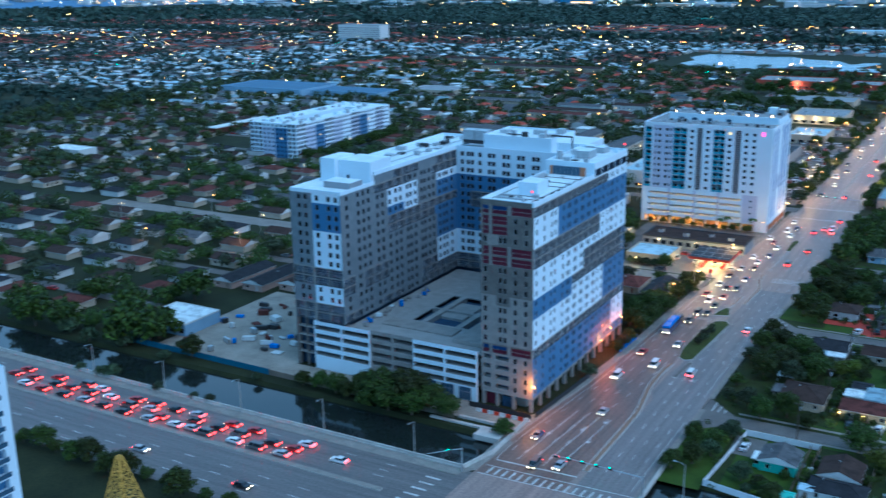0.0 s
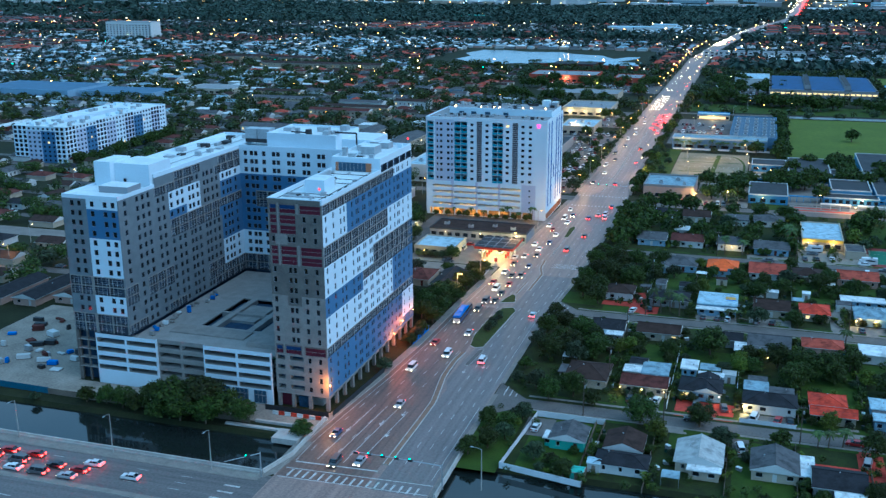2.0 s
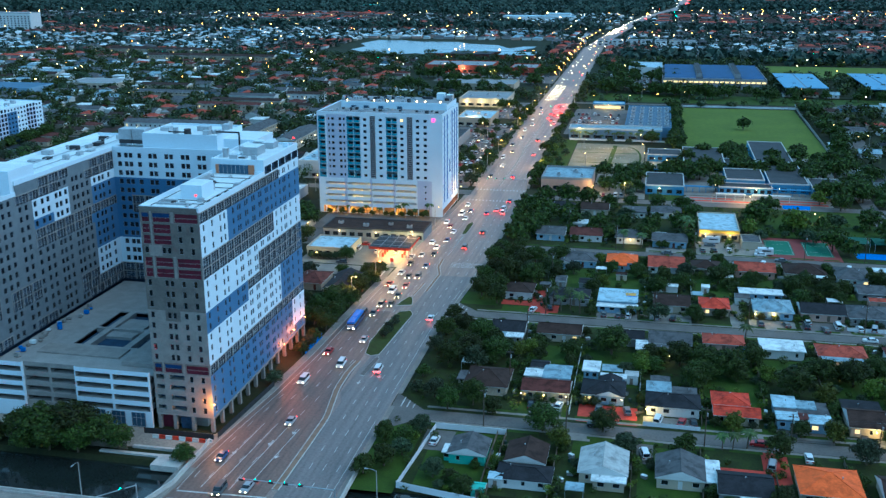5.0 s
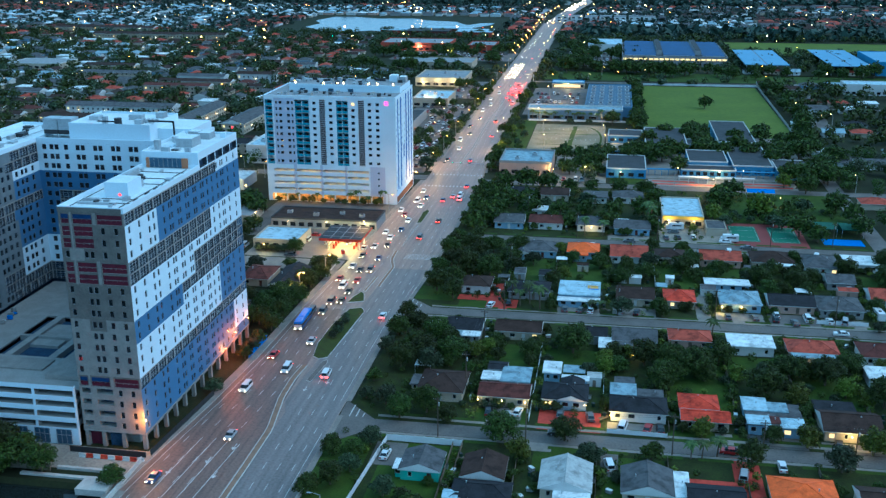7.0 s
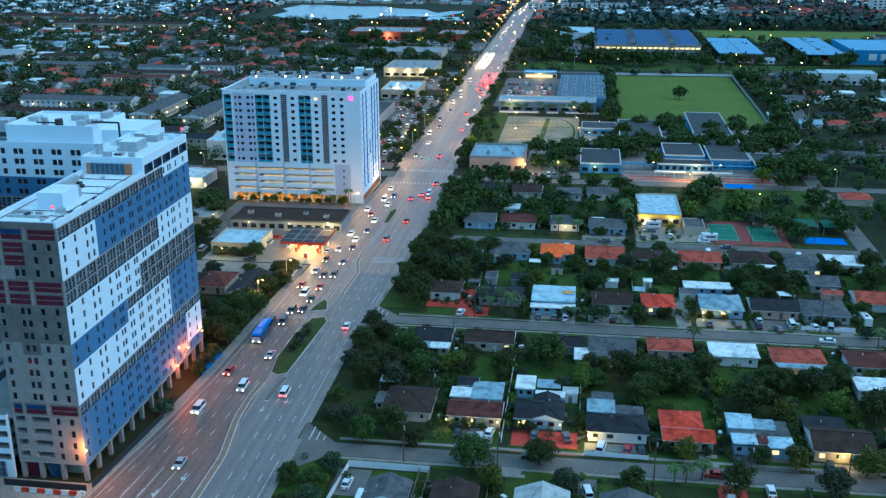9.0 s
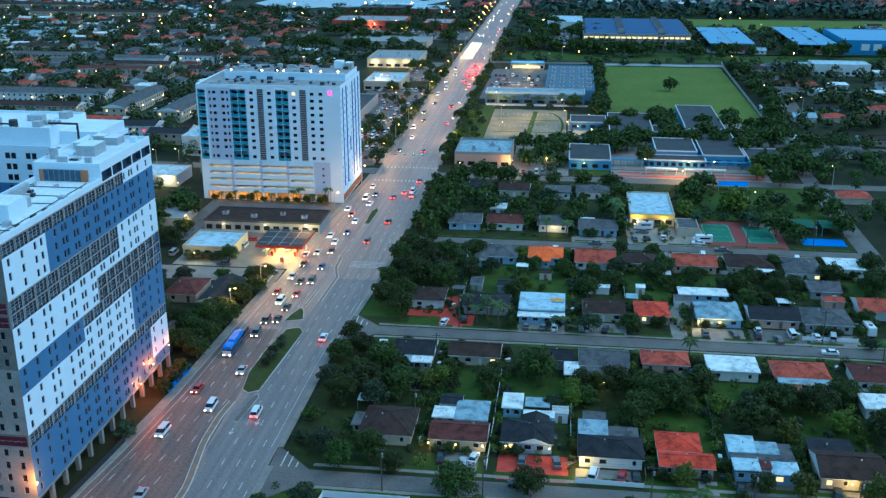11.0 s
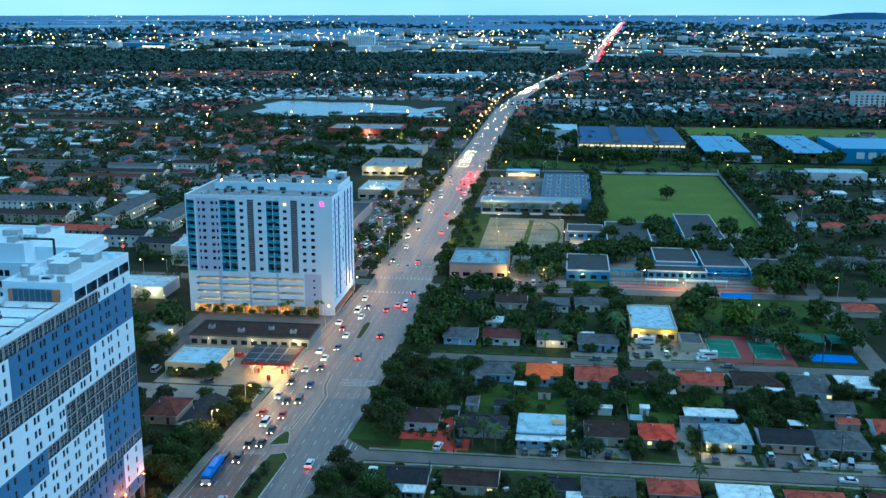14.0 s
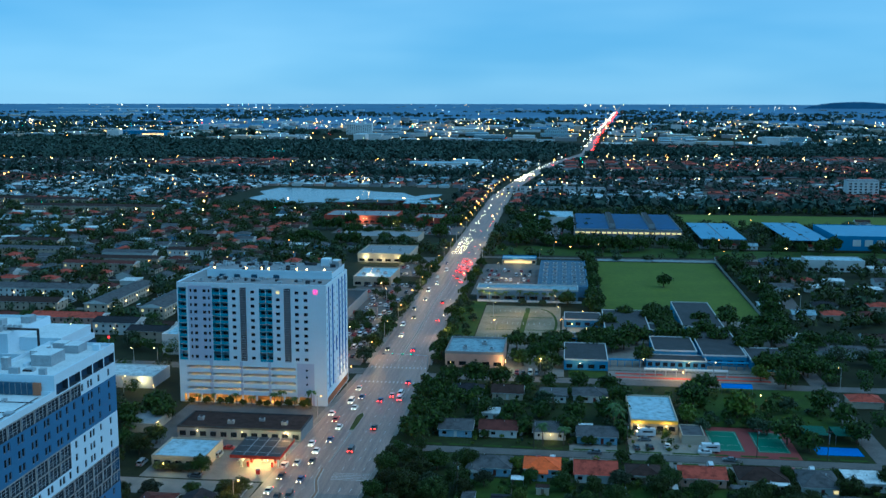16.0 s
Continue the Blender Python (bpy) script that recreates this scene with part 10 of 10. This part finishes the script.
def far_houses(g):
    """Rows of houses along their streets, district by district, and two-storey rows between them."""
    styles = ((R_RUST, R_MAROON, R_MAROON, R_RUST, R_BROWN), (R_PALE, R_BLUE, R_SKY, R_GREY, R_WHITE), (R_GREY, R_BROWN, R_GREY, R_CHAR, R_PALE), (R_GREY, R_BLUE, R_PALE, R_GREY, R_RUST))
    walls = (W_CREAM, W_WHITE, W_GREY, W_PINK)
    s = Shape()
    streets_, lit = [], []

    def roofed(x, y, w, d, h, m, wall):
        k = len(s.v)
        s.box(x - w, y - d, -0.2, x + w, y + d, h, wall)
        k = len(s.v)
        o, r = 0.5, min(w, d) * 0.36
        s.v.extend([(x - w - o, y - d - o, h), (x + w + o, y - d - o, h), (x + w + o, y + d + o, h), (x - w - o, y + d + o, h)])
        if w >= d:
            s.v.extend([(x - w + d * 0.9, y, h + r), (x + w - d * 0.9, y, h + r)])
            qs = ((0, 1, 5, 4), (1, 2, 5), (2, 3, 4, 5), (3, 0, 4))
        else:
            s.v.extend([(x, y - d + w * 0.9, h + r), (x, y + d - w * 0.9, h + r)])
            qs = ((0, 1, 4), (1, 2, 5, 4), (2, 3, 5), (3, 0, 4, 5))
        sl = s.slot(m)
        for q in qs:
            s.f.append(tuple(k + i for i in q))
            s.m.append(sl)

    for iy in range(16, 58):
        y = 45.0 * iy + 8
        x = -2500.0
        while x < 1100:
            cell = random.Random(int(x // 240) * 131 + int(y // 190) * 17)
            style = styles[cell.randrange(4)] if not (170 < x < 430 and 1190 < y < 1400) else styles[0]
            if -1100 < x < -520 and y < 1400:
                style = styles[1]
            rows_of_flats = cell.random() < 0.16
            step = 34.0 if rows_of_flats else 15.5
            ang = math.degrees(math.atan2(x, y + 30))
            if -58 < ang < 24 and far_free(x, y) and not wooded(x, y) and y < (2000 if -1450 < x < -20 else 2500):
                for side in (-11.5, 11.5):
                    if g.random() < 0.1:
                        continue
                    hx, hy = x + g.uniform(-1.5, 1.5), y + side + g.uniform(-1.5, 1.5)
                    m = g.choice(style)
                    if rows_of_flats:
                        roofed(hx, hy, g.uniform(9, 14), 4.6, 5.6, g.choice((R_BROWN, R_RUST, R_GREY, R_MAROON)), g.choice(walls[:3]))
                    elif g.random() < 0.8:
                        roofed(hx, hy, g.uniform(5, 7), g.uniform(4, 5.4), g.uniform(2.7, 3.6), m, g.choice(walls))
                    else:
                        roofed(hx, hy, g.uniform(3.6, 4.6), g.uniform(5, 7.5), g.uniform(2.7, 3.4), m, g.choice(walls))
                if rows_of_flats and cell.random() < 0.5:
                    lit.append((x, y - 6))
                streets_.append((x, y, step))
            x += step
    tagged(new("far_houses", s.mesh("far_houses")), "far suburban houses in rows with red, pale and dark roofs", "houses", kind="stuff")
    t = Shape()
    for x, y, w in streets_:
        t.face([(x - w / 2, y - 2.6, 0.1), (x + w / 2, y - 2.6, 0.1), (x + w / 2, y + 2.6, 0.1), (x - w / 2, y + 2.6, 0.1)], SIDE_ASPHALT)
    setting("street_rows", t, "narrow asphalt streets of the far suburb", "road")
    return lit


def far_woods(g):
    rows, big = [], []
    while len(rows) < 16000:
        a, r = math.radians(g.uniform(-58, 25)), math.sqrt(g.uniform(0.09, 1)) * 2650
        x, y = r * math.sin(a), r * math.cos(a)
        k = round((y - 8) / 45.0) * 45.0 + 8
        if not far_free(x, y) or abs(y - k) < 4.5 or wooded(x, y):
            continue
        rows.append((x, y, 0.0, g.uniform(2.4, 5.6), g.uniform(4.0, 8.5)))
    while len(big) < 11000:
        a, r = math.radians(g.uniform(-58, 25)), math.sqrt(g.uniform(0.12, 1)) * 3100
        x, y = r * math.sin(a), r * math.cos(a)
        if wooded(x, y) and abs(x - lerp(BEND, max(y, 1300))) > 20 and far_free(x, y):
            fx, fy, fz, s = far_place(x, y)
            big.append((fx, fy, fz, g.uniform(5, 9) * s, g.uniform(9, 14) * s))
    while len(big) < 16500:
        a, r = math.radians(g.uniform(-58, 25)), 2640 + 7000 * g.random() ** 1.5
        x, y = r * math.sin(a), r * math.cos(a)
        if abs(x - lerp(BEND, y)) < 24 or math.sin(x * 0.0021 + 1.3 * math.sin(y * 0.0016)) + 0.6 * math.sin(y * 0.006) < -0.1:
            continue
        fx, fy, fz, s = far_place(x, y)
        big.append((fx, fy, fz, g.uniform(8, 17) * s, g.uniform(7, 12) * s))
    leaf_cloud("far_trees", rows, 11, HAZY_LEAF, "far dark green garden trees tinted with bluish haze", 3)
    leaf_cloud("far_woods", big, 9, HAZY_LEAF, "dark belt of distant woodland tinted with bluish haze", 4)


def far_warehouses(g):
    w = Shape()
    for k in range(900):
        a = math.radians(g.uniform(-57, 24))
        r = 2650 + 2700 * g.random() ** 1.2 if k < 720 else g.uniform(5400, 14000)
        x, y = r * math.sin(a), r * math.cos(a)
        if y < (2680 if x < -20 else 2420) or abs(x - lerp(BEND, y)) < 40 or (x < -1500 and y > 3600 and k < 700):
            continue
        fx, fy, fz, s = far_place(x, y)
        ww, d, h = g.uniform(10, 46) * s, g.uniform(10, 34) * s, g.uniform(5, 11) * s
        if g.random() < 0.06:
            ww, h = ww * 0.4, h * 2.4
        w.box(fx - ww, fy - d, fz - 1, fx + ww, fy + d, fz + h, g.choice((W_WHITE, W_GREY, W_WHITE, R_BLUE, W_CREAM)), g.choice((R_WHITE, R_SKY, R_WHITE, ROOF_GREY, R_BLUE)))
    tagged(new("far_warehouses", w.mesh("far_warehouses")), "far pale warehouses towards the horizon", "warehouses", kind="stuff")


def far_lamps(g, lit):
    s = Shape()

    def bulb(x, y, z, k, m):
        fx, fy, fz, _ = far_place(x, y, z)
        s.blob((fx, fy, fz), math.hypot(fx, fy - 30) * 0.0006 * k, m)

    n = 0
    while n < 720:
        a, r = math.radians(g.uniform(-58, 25)), math.sqrt(g.uniform(0.05, 1)) * 2400
        x, y = r * math.sin(a), r * math.cos(a)
        if y < 600 or -62 < x < 104 and y < 830 or -165 < x < -58 and y < 960 or wooded(x, y) and g.random() < 0.8 or -400 < x < -150 and 1150 < y < 1390:
            continue
        n += 1
        if g.random() < 0.7:
            y = round((y - 8) / 45.0) * 45.0 + 8 + g.uniform(-3, 3)
        bulb(x, y, g.uniform(5, 9), g.choice((0.55, 0.6, 0.75, 0.75, 0.9, 1.2)), g.choice((SODIUM, WARM, WARM, SODIUM, WHITE_GLOW, DIM_WARM)))
    for x, y in lit:
        for k in range(3):
            bulb(x + 9 * k - 9, y, 3.5, g.choice((0.5, 0.6, 0.7)), g.choice((WARM, WHITE_GLOW, DIM_WARM)))
    n = 0
    while n < 1050:
        a, r = math.radians(g.uniform(-57, 24)), 2600 + 2900 * g.random() ** 1.1
        x, y = r * math.sin(a), r * math.cos(a)
        if y < (2640 if x < -20 else 2380) or math.sin(x * 0.011) + math.sin(x * 0.0037 + y * 0.004) < g.uniform(-1.4, 1.0):
            continue
        n += 1
        bulb(x, y, g.uniform(4, 14), g.choice((0.5, 0.6, 0.7, 0.9, 1.1)), g.choice((WHITE_GLOW, WARM, WARM, COLD_GLOW, SODIUM, DIM_WARM)))
    for k in range(420):
        a, r = math.radians(g.uniform(-50, 24)), g.uniform(6000, 17000)
        if math.sin(a * 17) + math.sin(a * 41) < g.uniform(-0.8, 1.2):
            continue
        bulb(r * math.sin(a), r * math.cos(a), 10, g.choice((0.5, 0.6, 0.8)), g.choice((WHITE_GLOW, WARM, DIM_WARM, COLD_GLOW)))
    for k in range(110):
        a, r = math.radians(g.uniform(-50, 24)), g.uniform(800, 5000)
        x, y = r * math.sin(a), r * math.cos(a)
        if y < 820 or -400 < x < -150 and 1150 < y < 1390:
            continue
        bulb(x, y, 6, g.choice((0.5, 0.7)), g.choice((RED_SIGNAL, RED_SIGNAL, GREEN_SIGNAL)))
    # the row of orange lamps along the avenue's west side, and the lamps by the lake
    for y in range(930, 1500, 44):
        bulb((lerp(WEST, y) if y < 1300 else lerp(BEND, y) - 10) - 3, y, 9.5, 1.0, SODIUM)
    for x, y in ((-300, 1130), (-226, 1146), (-176, 1150), (-262, 1392), (-420, 1010), (-380, 1090), (-352, 1010)):
        bulb(x, y, 9, 1.5, WARM)
    tagged(new("far_lamps", s.mesh("far_lamps")), "far street lamps and lit signs glowing warm", "lamps", kind="stuff")


def far_traffic(g):
    tr = Shape()
    for k in range(430):
        y = 800 + 8200 * g.random() ** 1.35
        c = lerp(BEND, y) if y > 1300 else (lerp(WEST, y) + lerp(EAST, y)) / 2
        south = g.random() < (0.72 if y < 2000 else 0.5)
        lane = g.uniform(-9, -2) if south else g.uniform(2, 9)
        if 790 < y < 815:
            continue
        x, yy, z, s_ = far_place(c + lane * (1 if y < 2050 else 1.8), y, 1.2)
        tr.blob((x, yy, z), math.hypot(x, yy) * 0.00023 * g.choice((0.8, 1.0, 1.3)), HEAD if south else TAIL)
    # the queues at the far junction, lane by lane, two lamps to a car
    for lanes, y0, y1, m, r in (((-85.5, -82.2, -78.9), 815, 905, HEAD, 0.24), ((-74.4, -71.1, -67.8), 735, 795, TAIL, 0.2)):
        for lane in lanes:
            y = y0 + g.uniform(0, 4)
            while y < y1:
                for d in (-0.75, 0.75):
                    tr.blob((lane + d, y, 0.9), r, m)
                y += g.uniform(6.5, 12)
    for k in range(40):
        y = g.uniform(1500, 1640)
        tr.blob((lerp(BEND, y) + g.uniform(-9, 2), y, 1.2), 0.75, HEAD)
    tagged(new("far_traffic", tr.mesh("far_traffic")), "far traffic lights along the avenue", "traffic", kind="stuff")


def far_waters():
    """Flooded pits and canals far off, pale under the sky, and the landfill hill."""
    w = Shape()
    for x0, y0, x1, y1, d in ((-3950, 6600, -2200, 7000, 420), (-5200, 9800, -2600, 10400, 700), (-2500, 4000, -1650, 4300, 170), (-3100, 5200, -2100, 5350, 160), (-2900, 2200, -2150, 2650, 110), (-1800, 2240, -1400, 2300, 60), (-900, 8400, 200, 8500, 160), (-4300, 8000, -2300, 8400, 250)):
        n = 8
        for k in range(n):
            q = []
            for f, side in ((k / n, 0), ((k + 1) / n, 0), ((k + 1) / n, 1), (k / n, 1)):
                x, y, z, _ = far_place(x0 + (x1 - x0) * f, y0 + (y1 - y0) * f + side * d * (0.35 + 0.65 * math.sin(math.pi * min(0.94, max(0.06, f)))))
                q.append((x, y, z + 0.6))
            w.face(q, LAKE)
    setting("water_far", w, "pale strips of far water", "water")
    # the hill takes the same haze-tinted colour as the far ring
    h = Shape()
    for k in range(12):
        q = []
        for f, top in ((k / 12, 0), ((k + 1) / 12, 0), ((k + 1) / 12, 1), (k / 12, 1)):
            x, y, z, s_ = far_place(2750 + 1200 * f, 12500, 78 * top * math.sin(math.pi * f) ** 0.6)
            q.append((x, y, z))
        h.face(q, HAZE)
    setting("hill", h, "low far landfill hill on the horizon", "hill")


far_rng = random.Random(101)
LIT_ROWS = far_houses(far_rng)
far_woods(far_rng)
far_warehouses(far_rng)
far_lamps(far_rng, LIT_ROWS)
far_traffic(far_rng)
far_waters()

lk = Shape()
outline = [(-372, 1215), (-340, 1178), (-300, 1166), (-282, 1182), (-262, 1170), (-236, 1186), (-204, 1200), (-186, 1214), (-168, 1222), (-152, 1268), (-150, 1292), (-166, 1290), (-180, 1262), (-192, 1285), (-200, 1304), (-240, 1318), (-262, 1344), (-310, 1338), (-345, 1360), (-374, 1356), (-384, 1300), (-366, 1262)]
lk.face([(x, y, 0.25) for x, y in outline], LAKE)
setting("water_lake", lk, "pale lake reflecting the evening sky", "water")


def far_building(x, y, label, boxes):
    """A landmark far off, of stacked blocks: dx, dy, half width, half depth, foot, top, wall, roof."""
    fx, fy, fz, s = far_place(x, y)
    t = thing("far_building", (fx, fy, fz), label, "building", "far landmarks")
    for k, (dx, dy, w, d, z0, z1, wall, roof) in enumerate(boxes):
        b = Shape()
        holes = []
        if z1 - z0 > 7 and wall is not GLASS:
            for z in np.arange(z0 + 1.2, z1 - 2.2, 3.4):
                n = max(2, int(w / 3))
                for i in range(n):
                    c = 2 * w * (i + 0.5) / n
                    holes.append(((c - w / n * 0.5) * s, (c + w / n * 0.5) * s, z * s, (z + 1.7) * s, 0.4 * s, wall, GLASS))
        b.facade(((dx - w) * s, (dy - d) * s), (1, 0), 2 * w * s, z0 * s, z1 * s, holes, one(wall))
        b.facade(((dx + w) * s, (dy - d) * s), (0, 1), 2 * d * s, z0 * s, z1 * s, [], one(wall))
        b.facade(((dx - w) * s, (dy + d) * s), (0, -1), 2 * d * s, z0 * s, z1 * s, [], one(wall))
        b.facade(((dx + w) * s, (dy + d) * s), (-1, 0), 2 * w * s, z0 * s, z1 * s, [], one(wall))
        part("wall" if k == 0 else "upper_block", b, t)
        part("roof", Shape().box((dx - w) * s, (dy - d) * s, z1 * s, (dx + w) * s, (dy + d) * s, (z1 + 0.8) * s, roof), t)


far_building(-590, 2070, "far hall with a green roof", [(0, 0, 34, 20, 0, 6.5, W_CREAM, W_TEAL), (0, 0, 24, 12, 7.4, 10, W_TEAL, W_TEAL)])
far_building(-660, 3300, "far white slab block of flats", [(0, 0, 42, 10, 0, 34, W_WHITE, WHITE_ROOF), (10, 0, 6, 6, 34.9, 39, W_WHITE, WHITE_ROOF)])
far_building(-28, 3200, "far pale blue stepped hall", [(0, 0, 48, 20, 0, 10, R_SKY, R_SKY), (0, 0, 36, 18, 10.9, 19, R_SKY, R_SKY), (-8, 0, 18, 14, 19.9, 27, R_SKY, R_SKY), (22, 0, 10, 12, 19.9, 32, R_SKY, R_SKY)])
far_building(-205, 1800, "far white school with flat roofs", [(0, 0, 62, 16, 0, 7, W_WHITE, R_SKY), (-30, -18, 14, 10, 0, 6, W_WHITE, R_SKY), (34, 12, 20, 12, 7.9, 11, W_WHITE, R_SKY)])
far_building(-985, 1430, "far grey-white block of flats", [(0, 0, 42, 14, 0, 27, W_WHITE, ROOF_GREY)])
far_building(-1326, 3120, "far blue store with orange lit signs", [(0, 0, 92, 30, 0, 14, BRIGHT_BLUE, BRIGHT_BLUE), (-78, -34, 20, 3, 8, 17, DIM_WARM, R_RUST), (60, -34, 34, 3, 3, 7, DIM_WARM, R_RUST)])
far_building(-14, 1325, "row of white two-storey houses with dark gaps", [(k * 18 - 54, 0, 7.4, 6, 0, 7.4, W_WHITE, ROOF_GREY) for k in range(7)])
far_building(-194, 1150, "flat-roofed mall with red fascias south of the lake", [(-52, 0, 14, 12, 0, 5, R_RUST, R_SKY), (-12, -10, 24, 14, 0, 5.5, R_MAROON, ROOF_DARK), (6, 24, 26, 10, 0, 5, R_MAROON, R_SKY), (40, -6, 20, 16, 0, 5, R_RUST, R_SKY)])
far_building(355, 1340, "far white block beside the town houses", [(0, 0, 18, 10, 0, 19, W_WHITE, ROOF_GREY)])
for o in [bin_, chest, planks] + KINDS + LOW + PALMS + protos + DRIVEN + BRAKING + PARKED + [UNLIT, LIT_S, LIT_W]:
    for c in o.children_recursive:
        bpy.data.objects.remove(c)
    bpy.data.objects.remove(o)
